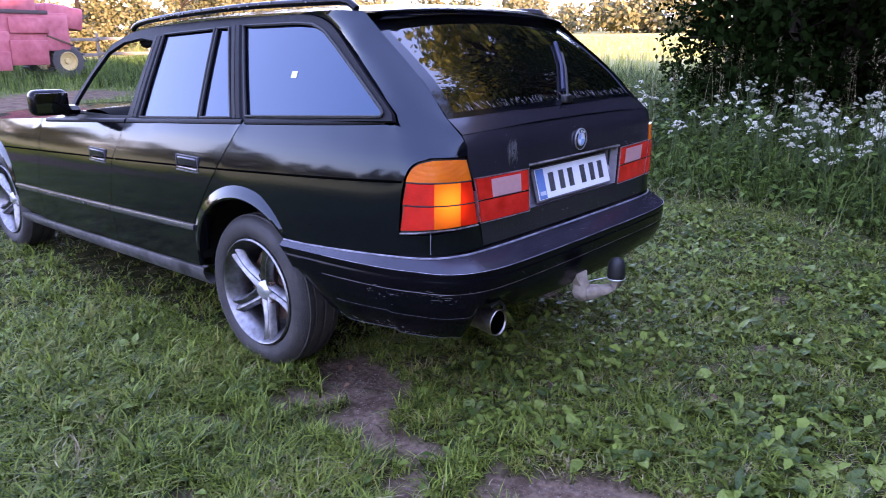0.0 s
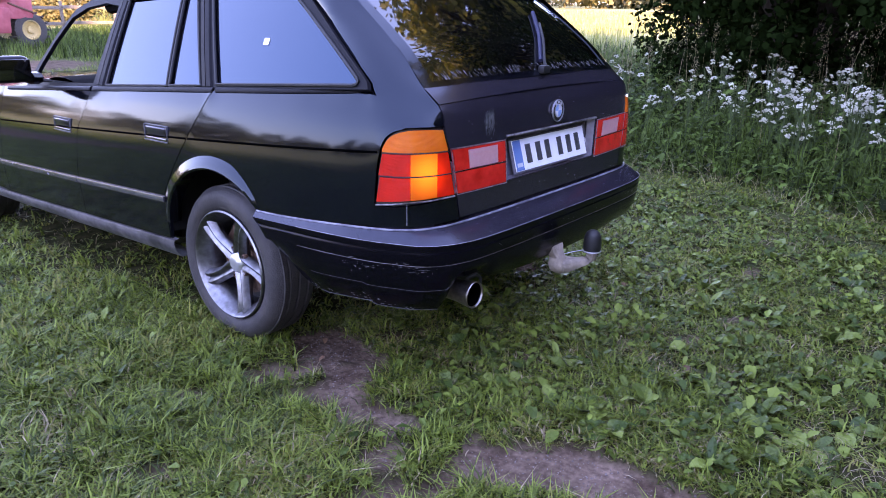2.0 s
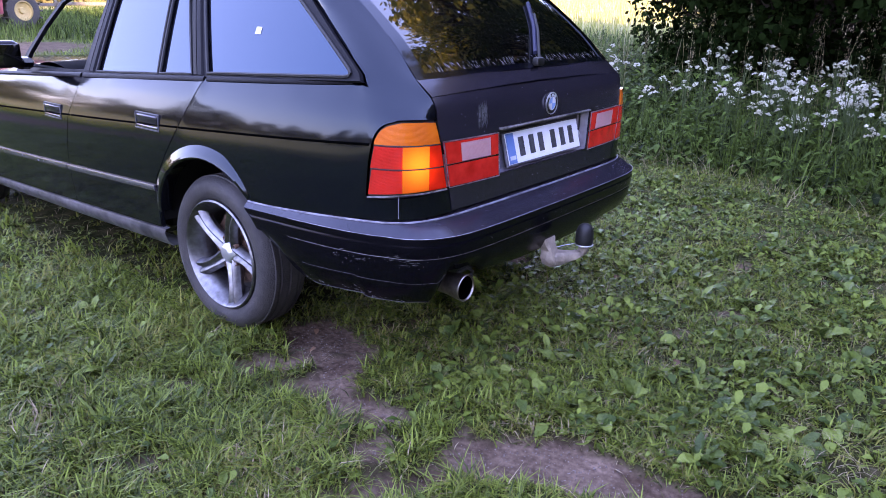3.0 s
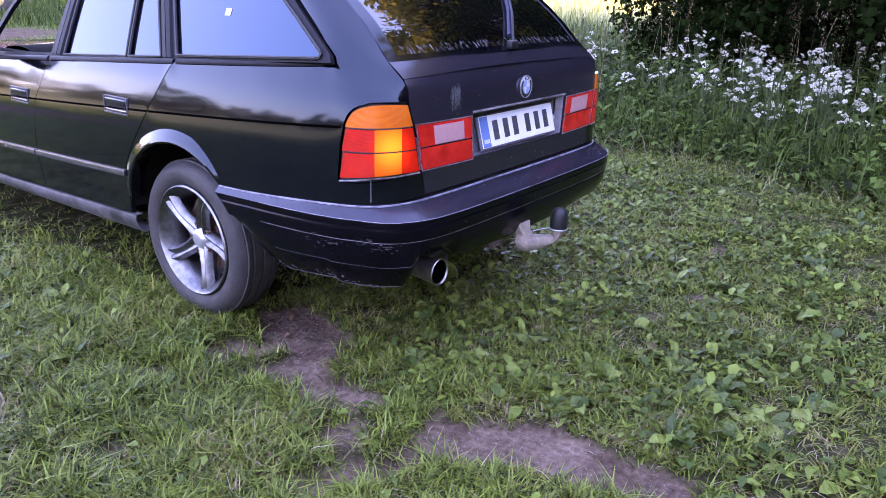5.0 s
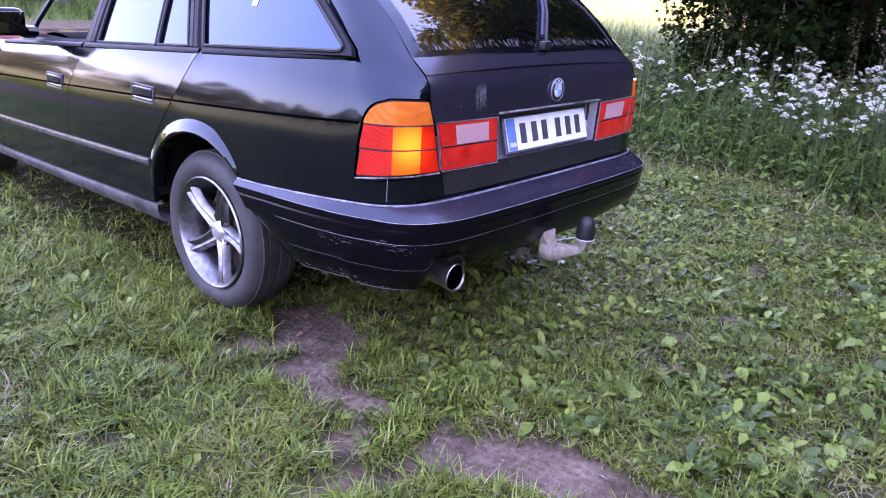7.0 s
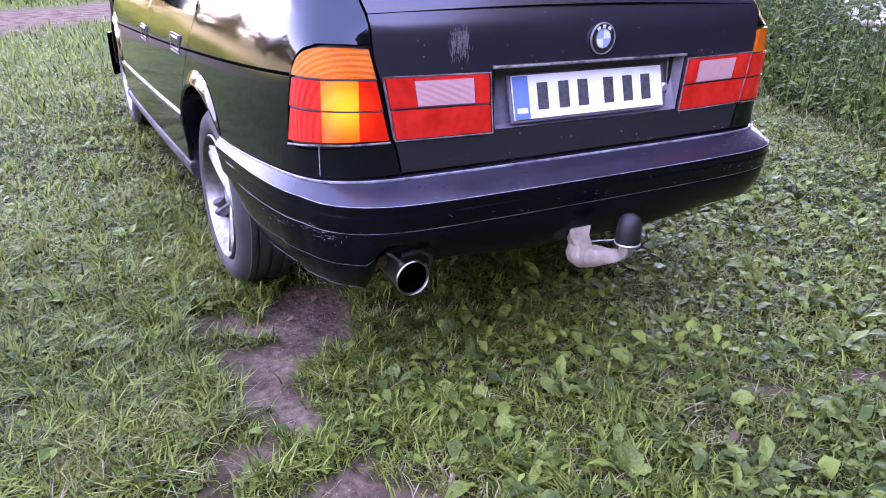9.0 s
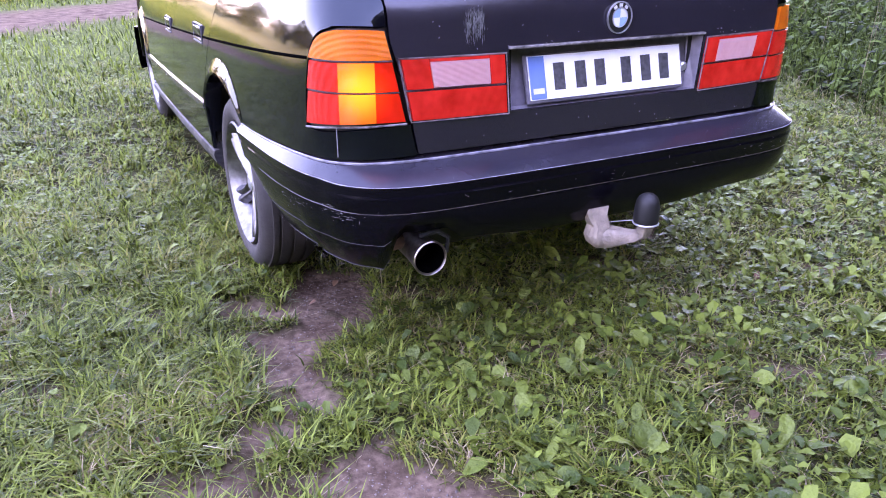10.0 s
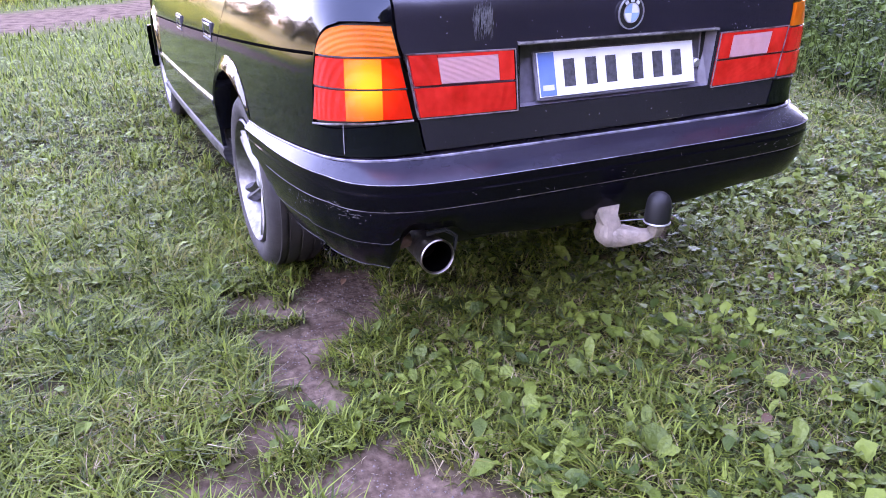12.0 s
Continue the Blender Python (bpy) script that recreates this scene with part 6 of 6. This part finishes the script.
def leaf_carpet(name, x, y, ln, wd, z, tilt, material, rng):
    """Many small pointed leaves in one mesh: two folded halves each."""
    n = len(x)
    a = rng.uniform(0, 2 * np.pi, n)
    dx, dy = np.cos(a), np.sin(a)
    up = np.sin(tilt)
    fl = np.cos(tilt)
    p0 = np.stack([x, y, z], 1)
    d = np.stack([dx * fl, dy * fl, up], 1) * ln[:, None]
    s = np.stack([-dy, dx, rng.uniform(-.35, .35, n)], 1) * wd[:, None] / 2
    droop = np.stack([np.zeros(n), np.zeros(n), -ln * .22], 1)
    fold = np.stack([np.zeros(n), np.zeros(n), wd * .16], 1)
    v = np.stack([p0, p0 + d * .22 + s * .62 + fold * .5, p0 + d * .55 + s + fold + droop * .2, p0 + d * .85 + s * .55 + droop * .65, p0 + d * 1.04 + droop, p0 + d * .85 - s * .55 + droop * .65,
                  p0 + d * .55 - s + fold + droop * .2, p0 + d * .22 - s * .62 + fold * .5, p0 + d * .55 + droop * .15], 1).reshape(-1, 3)
    b = np.arange(n)[:, None] * 9
    return mesh_np(name, v, np.concatenate([b + np.array([8, k, (k + 1) % 8]) for k in range(8)]), material, smooth=True)


def weed_keep(x, y):
    k = np.clip(1.3 / (.3 + np.hypot(x + .6, y + .8) * .45), 0, 1) * (1 - dirt(x, y)) ** 2 * np.clip(1.15 - lush(x, y), .22, 1) * np.clip(.35 + 1.3 * W_MID(x + 3, y) + .4 * W_SMALL(x, y), 0, 1)
    return np.where(under_car(x, y), k * .35, k) * (tall_edge(x, y) < .3)


wx, wy = scatter(75000, -3.2, 4.5, -1.5, 5.0, weed_keep)
wl_ = rng.uniform(.014, .05, len(wx))
weeds = leaf_carpet("small_weeds", wx, wy, wl_, wl_ * rng.uniform(.4, .7, len(wx)), height(wx, wy) + rng.uniform(.004, .04, len(wx)), rng.uniform(-.2, .9, len(wx)), WEED, rng)
tagged(weeds, "small green weed leaves among the grass", "weed", kind="stuff")
# thicker leaf patches behind the car
wx, wy = scatter(17000, -.75, 3.0, -1.35, 1.25, lambda x, y: np.clip(-.12 + 2.3 * W_MID(x - 2, y + 6) + .6 * W_SMALL(x + 1, y) + .5 * (y > .25) * (x > .1), 0, 1) * (1 - dirt(x, y)) ** 2 * np.clip(.25 + (x + .75) / .6, 0, 1) * np.clip(1.2 - .25 * x, 0, 1))
wl_ = rng.uniform(.022, .058, len(wx)) * rng.choice((.6, .9, 1.2), len(wx))
thick = leaf_carpet("leaf_patches", wx, wy, wl_, wl_ * rng.uniform(.42, .72, len(wx)), height(wx, wy) + rng.uniform(.004, .036, len(wx)), rng.uniform(-.5, 1.0, len(wx)), WEED, rng)
tagged(thick, "thick patches of green weed leaves behind the car", "weed", kind="stuff")
# broad leaves in patches of the lawn beside the car
wx, wy = scatter(26000, -6.5, -.95, .9, 9.5, lambda x, y: np.clip(W_MID(x, y + 9) * 1.6 + .25 * W_BIG(x, y), 0, 1) * (1 - dirt(x, y)) ** 2)
wl_ = rng.uniform(.020, .052, len(wx))
wide = leaf_carpet("lawn_weeds", wx, wy, wl_, wl_ * rng.uniform(.45, .8, len(wx)), height(wx, wy) + rng.uniform(.008, .035, len(wx)), rng.uniform(-.2, .6, len(wx)), WEED, rng)
tagged(wide, "broad green weed leaves in patches of the lawn", "weed", kind="stuff")
cx, cy = scatter(8500, 2.6, 8.5, -4, 8, lambda x, y: np.clip(tall_edge(x, y) * 2 + .3, 0, 1) * np.clip(3.0 / (x - .8), 0, 1))
ax_, ay_ = scatter(3600, 4.4, 11, 1.6, 10, lambda x, y: np.clip(tall_edge(x, y), 0, 1) * np.clip(1.2 - .1 * x, .2, 1))
cx, cy = np.concatenate([cx, ax_]), np.concatenate([cy, ay_])
m = rng.randint(4, 9, len(cx))
wx, wy = np.repeat(cx, m) + rng.normal(0, .05, m.sum()), np.repeat(cy, m) + rng.normal(0, .05, m.sum())
wl_ = rng.uniform(.045, .12, len(wx))
top = np.clip(.15 + .22 * np.clip(tall_edge(wx, wy), 0, 2.2), .1, .75) + .30 * taller(wx, wy)
herbs = leaf_carpet("verge_herbs", wx, wy, wl_, wl_ * rng.uniform(.35, .6, len(wx)), height(wx, wy) + rng.uniform(.05, 1, len(wx)) * top, rng.uniform(-.5, .8, len(wx)), NETTLE, rng)
tagged(herbs, "leafy green herbs in the verge", "weed", kind="stuff")
# little blossoms, pebbles and dead leaves
for x, y, s, c in ((-1.30, .12, .03, DEADLEAF), (-1.02, .78, .03, DEADLEAF), (-.74, .70, .03, DEADLEAF), (.80, .70, .05, DEADLEAF), (.05, -.45, .035, DEADLEAF), (.72, .12, .04, DEADLEAF), (-.62, .80, .03, DEADLEAF), (-.38, -.08, .03, DEADLEAF)):
    o = new("fallen_leaf", leaf_mesh("fallen_leaf", s, s * .7, .5, c))
    o.location, o.rotation_euler = (x, y, float(height(x, y)) + .006), (.1, -.2, x * 9)
    tagged(o, "brown withered leaf on the ground", "leaf", "fallen leaves")


# ---- cow parsley ----
def stem_bm(h, lean, r=.004):
    bm = bmesh.new()
    tube(bm, [(0, 0, 0), (lean * .3, 0, h * .5), (lean, 0, h)], r, 5, cap=False)
    return bm


def umbel_mesh(seed, radius):
    """A flat head of little white florets on thin rays."""
    r = random.Random(seed)
    vs, fs = [], []
    for k in range(15):
        a, d = r.uniform(0, 6.28), radius * math.sqrt(r.random())
        c = Vector((d * math.cos(a), d * math.sin(a), .2 * radius - .8 * d * d / radius + r.uniform(-.006, .006)))
        for j in range(9):
            q = c + Vector((r.gauss(0, .0075), r.gauss(0, .0075), r.gauss(0, .003)))
            t = Vector((r.gauss(0, 1), r.gauss(0, 1), r.gauss(0, .5))).normalized() * .0055
            s = t.cross(Vector((r.gauss(0, .5), r.gauss(0, .5), 1))).normalized() * .0055
            b = len(vs)
            vs += [q - t - s, q + t - s, q + t + s, q - t + s]
            fs.append((b, b + 1, b + 2, b + 3))
    me = bpy.data.meshes.new("umbel")
    me.from_pydata(vs, [], fs)
    me.materials.append(PETAL)
    return me


UMBELS = [umbel_mesh(40 + k, rad) for k, rad in enumerate((.045, .038, .052, .032, .042))]
STEMS = []
for k in range(3):
    me = bpy.data.meshes.new("stalk")
    b_ = stem_bm(1.0, .06 * (k - 1))
    b_.to_mesh(me)
    b_.free()
    me.materials.append(STEM)
    STEMS.append(me)


def parsley(x, y, h, heads):
    e = thing("cow_parsley", "tall wild plant with white flower umbels in the verge", "flower", "white flowering plants", (x, y, float(height(x, y)) - .01))
    st = new("stalk", STEMS[prng.randrange(3)])
    st.parent, st.scale = e, (1, 1, h)
    for k in range(heads):
        a, d = prng.uniform(0, 6.28), prng.uniform(.02, .17)
        zz = h * prng.uniform(.86, 1.06) - d * .25
        o = tagged(new("umbel", prng.choice(UMBELS)), kind="stuff")
        o.parent, o.location = e, (d * math.cos(a), d * math.sin(a), zz)
        o.rotation_euler = (prng.uniform(-.6, .6), prng.uniform(-.6, .6), prng.uniform(0, 6))
        s = prng.uniform(.36, .70)
        o.scale = (s, s, s)
        o2 = new("ray", STEMS[prng.randrange(3)])
        o2.parent, o2.location = e, (0, 0, h * .62)
        top_ = Vector((d * math.cos(a), d * math.sin(a), zz - h * .62))
        o2.rotation_euler = top_.to_track_quat("Z", "Y").to_euler()
        o2.scale = (.6, .6, top_.length)


n_ = 0
while n_ < 112:
    near = n_ < 26
    x, y = (prng.gauss(3.95, .32), prng.gauss(.05, .38)) if near else (prng.uniform(3.4, 8.0), prng.uniform(-2.2, 7.5))
    d = float(tall_edge(np.array(x), np.array(y)))
    clump = .25 + .75 * (y < 1.6) * (x < 6.5)
    if (.25 if near else .35) < d < 4.6 and prng.random() < clump:
        parsley(x, y, prng.uniform(.42, .86) if near else prng.uniform(.48, .88) + .03 * d, prng.randint(3, 6) if near else prng.randint(3, 7))
        n_ += 1

while n_ < 142:
    x, y = prng.uniform(4.0, 8.0), prng.uniform(2.4, 6.5)
    if float(taller(np.array(x), np.array(y))) > .6:
        parsley(x, y, prng.uniform(.85, 1.12), prng.randint(3, 6))
        n_ += 1


# ---- bushes and trees ----
def crown(rs, centres, radii, n, size, shell=.55, far=False):
    """Leaf quads in and round many clumps; folded on the rib."""
    k = rs.choice(len(centres), n, p=radii ** 2 / np.sum(radii ** 2))
    d = rs.normal(0, 1, (n, 3))
    d /= np.linalg.norm(d, axis=1)[:, None]
    r = (shell + (1 - shell) * rs.uniform(0, 1, n)) * radii[k] * rs.uniform(.75, 1.15, n)
    p = centres[k] + d * r[:, None] * np.array((1, 1, .8))
    t = rs.normal(0, 1, (n, 3)) + d * .4 - np.array((0, 0, .5))
    t /= np.linalg.norm(t, axis=1)[:, None]
    s = np.cross(t, d + rs.normal(0, .5, (n, 3)))
    s /= np.maximum(np.linalg.norm(s, axis=1), 1e-6)[:, None]
    ln = size * rs.uniform(.6, 1.3, n)
    a = t * ln[:, None]
    b = s * (ln * .42)[:, None]
    nn = np.cross(a, b)
    nn = nn / np.maximum(np.linalg.norm(nn, axis=1), 1e-6)[:, None] * (ln * .1)[:, None]
    if far:
        v = np.stack([p, p + a * .45 + b * .8, p + a, p + a * .45 - b * .8], 1).reshape(-1, 3)
        return v, np.arange(n)[:, None] * 4 + np.array([0, 1, 2, 3])
    v = np.stack([p, p + a * .3 + b + nn, p + a * .72 + b * .75 + nn, p + a, p + a * .72 - b * .75 + nn, p + a * .3 - b + nn], 1).reshape(-1, 3)
    q = np.arange(n)[:, None] * 6
    return v, np.concatenate([q + np.array([0, 1, 2, 3]), q + np.array([0, 3, 4, 5])])


def tree(name, at, h, spread, leaves, size, material, seed, label, category="tree", group="", bare=.28, clumps=46, low=None, trunk=.045, far=False):
    rs = np.random.RandomState(seed)
    e = thing(name, label, category, group, at)
    bm = bmesh.new()
    top = Vector((rs.normal(0, .04) * h, rs.normal(0, .04) * h, h * .86))
    tr = trunk * h / 2
    pts = [Vector((0, 0, -.1)), Vector((top.x * .2 + .03, top.y * .3, h * .3)), Vector((top.x * .6, top.y * .6 + .04, h * .6)), top]
    tube(bm, pts, tr, 9, radii=[tr * 1.25, tr * .9, tr * .55, tr * .15])
    lo = bare if low is None else low
    cs, rad = [], []
    for k in range(clumps):
        t = rs.uniform(lo, 1)
        a = rs.uniform(0, 6.28)
        wide = spread * (math.sin(math.pi * min(1, (t - lo) / (1 - lo) * .86 + .14)) ** .6) * rs.uniform(.35, 1.0)
        c = Vector((top.x * t + wide * math.cos(a), top.y * t + wide * math.sin(a), h * t))
        cs.append(c)
        rad.append(spread * rs.uniform(.18, .34))
        if k % 2 == 0:
            root = Vector((top.x * t * .7, top.y * t * .7, h * max(.12, t * .72)))
            tube(bm, [root, root.lerp(c, .55) + Vector((0, 0, .03 * h)), c], tr * .3, 5, radii=[tr * .38, tr * .22, tr * .06])
    part("trunk", bm, BARK, e)
    v, f = crown(rs, np.array([tuple(c) for c in cs]), np.array(rad), leaves, size, far=far)
    mesh_np("crown", v, f, material, e)
    return e


# maple bushes beside the verge, their shade put into the leaf colour
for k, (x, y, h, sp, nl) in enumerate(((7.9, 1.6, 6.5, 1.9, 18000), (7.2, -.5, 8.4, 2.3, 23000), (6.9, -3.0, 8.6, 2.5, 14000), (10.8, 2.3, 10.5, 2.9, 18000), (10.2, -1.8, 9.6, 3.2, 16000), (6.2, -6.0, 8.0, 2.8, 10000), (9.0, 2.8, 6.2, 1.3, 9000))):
    tree("maple_bush", (x, y, float(height(x, y))), h, sp, nl, .098, MAPLE, 60 + k, "dense maple bush behind the verge, leaves coloured dark for shade", "bush", "dark bushes", low=.03, clumps=110, trunk=.03, far=k > 2)
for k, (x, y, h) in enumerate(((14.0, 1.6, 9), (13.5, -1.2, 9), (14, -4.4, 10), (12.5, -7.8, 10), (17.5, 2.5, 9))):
    tree("maple_bush", (x, y, float(height(x, y))), h, 3.0, 5000, .40, MAPLE, 160 + k, "dense maple bush behind the verge, leaves coloured dark for shade", "bush", "dark bushes", low=.02, clumps=90, trunk=.03, far=True)
# unseen tall maples, added to shade the verge; their crowns hang over the bushes
for k, (x, y, h, sp) in enumerate(((9.2, 1.0, 12, 3.6), (9.0, -3.2, 13, 4.0), (8.6, -7.5, 12, 4.2))):
    tree("maple_tree", (x, y, float(height(x, y))), h, sp, 9000, .30, TREELEAF, 180 + k, "tall unseen maple added over the bushes to shade the verge", "tree", "maples over the verge", bare=.30, clumps=80, far=True)
# trees behind the camera, which keep the car in shade and show in its glass
for k, (x, y, h, sp) in enumerate(((-28, -17, 5, 3.2), (-21.5, -18, 4.8, 3.4), (-15, -17, 6.2, 3.8), (-9.5, -15, 14, 4.8), (-4.5, -14, 10, 4.4), (.5, -12.5, 7.5, 4.2), (5.5, -11, 7, 4.0), (10.5, -10, 7, 4.2), (15.5, -8.5, 9, 4.6), (21, -6, 9, 5), (-7, -17.5, 13, 4.8), (3, -15.5, 7.5, 4.2), (-2, -16.5, 8, 4.4), (8, -13.5, 7, 4.2), (-12, -19, 9, 4.2))):
    tree("ash_tree", (x, y, float(height(x, y))), h, sp, *((13000, .42) if 1 <= k <= 5 else (4600, .80)), TREELEAF, 80 + k, "broad green tree behind the lane", "tree", "trees behind the lane", bare=.03, clumps=70, far=True)
# far sunlit trees: a few kinds, repeated
kinds = [tree("far_tree", (0, -400 - 30 * k, 0), 9, 3.6, 1100, .78, HEDGE, 120 + k, "sunlit yellow-green tree at the field's far edge", "tree", "far trees", bare=.10, clumps=34, far=True) for k in range(4)]
n_ = 0
for a in np.arange(-178, 180, 3.4):
    r, s = prng.uniform(85, 130), prng.uniform(.75, 1.5)
    if 18 < a < 100:
        continue
    if -160 < a < 18:
        s *= .55
        if prng.random() < .45:
            continue
    x, y = r * math.sin(radians(a)), r * math.cos(radians(a))
    o = kinds[n_] if n_ < 4 else copy_thing(kinds[n_ % 4], Matrix())
    o.matrix_basis = Matrix.LocRotScale((x, y, float(height(np.array(x), np.array(y)))), Euler((0, 0, prng.uniform(0, 6))), (s * 1.25, s * 1.25, s))
    n_ += 1
# hedge trees across the field beside the car
for k in range(34):
    a, r, s = -150 + 4.3 * k + prng.uniform(-1.5, 1.5), prng.uniform(44, 64), prng.uniform(.28, .62)
    x, y = r * math.sin(radians(a)), r * math.cos(radians(a))
    copy_thing(kinds[k % 4], Matrix.LocRotScale((x, y, float(height(np.array(x), np.array(y)))), Euler((0, 0, prng.uniform(0, 6))), None)).scale = (s * 1.2, s * 1.2, s)
# a low wood along the field's far edge
rs = np.random.RandomState(77)
az = np.radians(np.where(np.arange(420) < 270, rs.uniform(18, 102, 420), rs.uniform(-150, 18, 420)))
wr = rs.uniform(120, 165, 420)
wx, wy = wr * np.sin(az), wr * np.cos(az)
wc = np.stack([wx, wy, height(wx, wy) + rs.uniform(.5, 6.5, 420) * rs.uniform(.4, 1, 420)], 1)
v, f = crown(rs, wc, rs.uniform(1.5, 3.6, 420), 70000, 1.0, far=True)
tagged(mesh_np("far_woods", v, f, FARLEAF), "sunlit yellow-green wood beyond the field", "woods", kind="stuff")
# bright trees behind the harvester
lit = tree("field_tree", (11.5, 44, float(height(11.5, 44))), 7, 3.4, 8000, .24, FARLEAF, 140, "sunlit golden tree behind the fence", "tree", "trees behind the fence", bare=.05, clumps=40, far=True)
for k, (x, y, h) in enumerate(((17, 44, 8), (23, 43, 7), (29, 44, 9), (5, 46, 8), (36, 46, 9))):
    s = h / 7
    copy_thing(lit, Matrix.LocRotScale((x, y, float(height(np.array(x), np.array(y)))), Euler((0, 0, k + 1)), None)).scale = (s, s, s)


# ---- old harvester and fence ----
def harvester(at, turn):
    e = thing("combine_harvester", "faded red old combine harvester standing in grass", "harvester", "", at)
    e.rotation_euler = (0, 0, radians(turn))

    def b(nm, size, at, m_, bevel=.03, turn=(0, 0, 0), parent=e):
        bm = bmesh.new()
        box(bm, size, at, turn, bevel)
        return part(nm, bm, m_, parent)
    b("hull", (4.6, 2.0, 1.25), (-1.9, 0, 1.55), PINK, .06)
    b("upper_hull", (2.6, 1.9, .55), (-1.9, 0, 2.42), PINK, .08)
    b("grain_tank", (2.0, 2.0, .9), (-3.0, 0, 2.9), PINK, .08)
    b("side_panel", (1.55, .05, .80), (-2.45, -1.04, 1.15), PINK, .015)
    b("side_panel", (1.30, .05, .50), (-1.0, -1.04, 1.75), PINK, .015)
    b("lower_panel", (1.25, .08, .80), (-1.1, -1.06, .88), PINK, .02, (6, 0, 0))
    b("lower_panel", (1.50, .08, .60), (-2.5, -1.07, .62), PINK, .02, (4, 0, 0))
    b("rear_hood", (1.3, 1.9, .75), (.35, 0, 2.05), PINK, .09, (0, 8, 0))
    # a dark strip laid on the hull, painting the shade under the upper hull
    b("dark_gap", (3.4, .03, .12), (-2.0, -1.03, 2.18), PINKDARK, .005)
    b("shaft", (.9, .06, .06), (.0, -1.0, 1.28), RUST, .01, (0, 20, 0))
    bm = bmesh.new()
    tube(bm, [(-3.5, -.9, 2.3), (-3.5, -.9, 3.4)], .03, 6)
    part("ladder_rail", bm, RUST, e)
    for (x, y, r, w) in ((.25, -.80, .58, .36), (.25, .80, .58, .36), (-3.3, -1.05, .85, .5), (-3.3, 1.05, .85, .5)):
        bm = bmesh.new()
        lathe(bm, [(-w / 2, r * .56), (-w / 2 - .02, r * .75), (-w / 2 + .03, r * .96), (-w * .2, r), (w * .2, r), (w / 2 - .03, r * .96), (w / 2 + .02, r * .75), (w / 2, r * .56)], 32, "y", (x, y, r))
        wh = part("wheel", bm, TRACTOR_TYRE, e)
        lug = None
        for k in range(16):
            a = 2 * math.pi * k / 16
            if lug is None:
                bm = bmesh.new()
                box(bm, (.06, w * .95, .07), bevel=.01)
                lug = part("tread_lug", bm, TRACTOR_TYRE, wh)
                o = lug
            else:
                o = new("tread_lug", lug.data)
                o.parent = wh
            o.matrix_basis = pose(x + (r + .01) * math.cos(a), y, r + (r + .01) * math.sin(a), 0, -math.degrees(a) + 90, 14)
        bm = bmesh.new()
        lathe(bm, [(-w / 2 + .02, r * .57), (-w / 2 + .01, r * .50), (-w / 2 + .08, r * .46), (-w / 2 + .12, r * .2), (-w / 2 + .05, r * .16), (-w / 2 + .05, 0)], 28, "y", (x, y, r))
        part("rim", bm, YELLOW, wh, "faded yellow rim")
    return e


HX, HY = 8.1, 26.4
harvester((HX, HY, float(height(HX, HY)) + .02), 8)
posts = [(9.0, 29.2), (11.4, 29.6), (13.8, 30.0), (16.2, 30.5), (18.6, 31.0)]
fence = thing("wooden_fence", "weathered grey wooden rail fence", "fence", "", (9.0, 29.2, float(height(9.0, 29.2))))
for x, y in posts:
    bm = bmesh.new()
    box(bm, (.10, .10, 1.5), (x - 9.0, y - 29.2, .75 + float(height(x, y) - height(9.0, 29.2))), bevel=.01)
    part("post", bm, FENCE, fence)
for (x0, y0), (x1, y1) in zip(posts, posts[1:]):
    for z in (.65, 1.25):
        bm = bmesh.new()
        L = math.hypot(x1 - x0, y1 - y0)
        box(bm, (L + .1, .04, .13), ((x0 + x1) / 2 - 9.0, (y0 + y1) / 2 - 29.2 - .07, z + float(height((x0 + x1) / 2, (y0 + y1) / 2) - height(9.0, 29.2))), (0, 0, math.degrees(math.atan2(y1 - y0, x1 - x0))), bevel=.008)
        part("rail", bm, FENCE, fence)
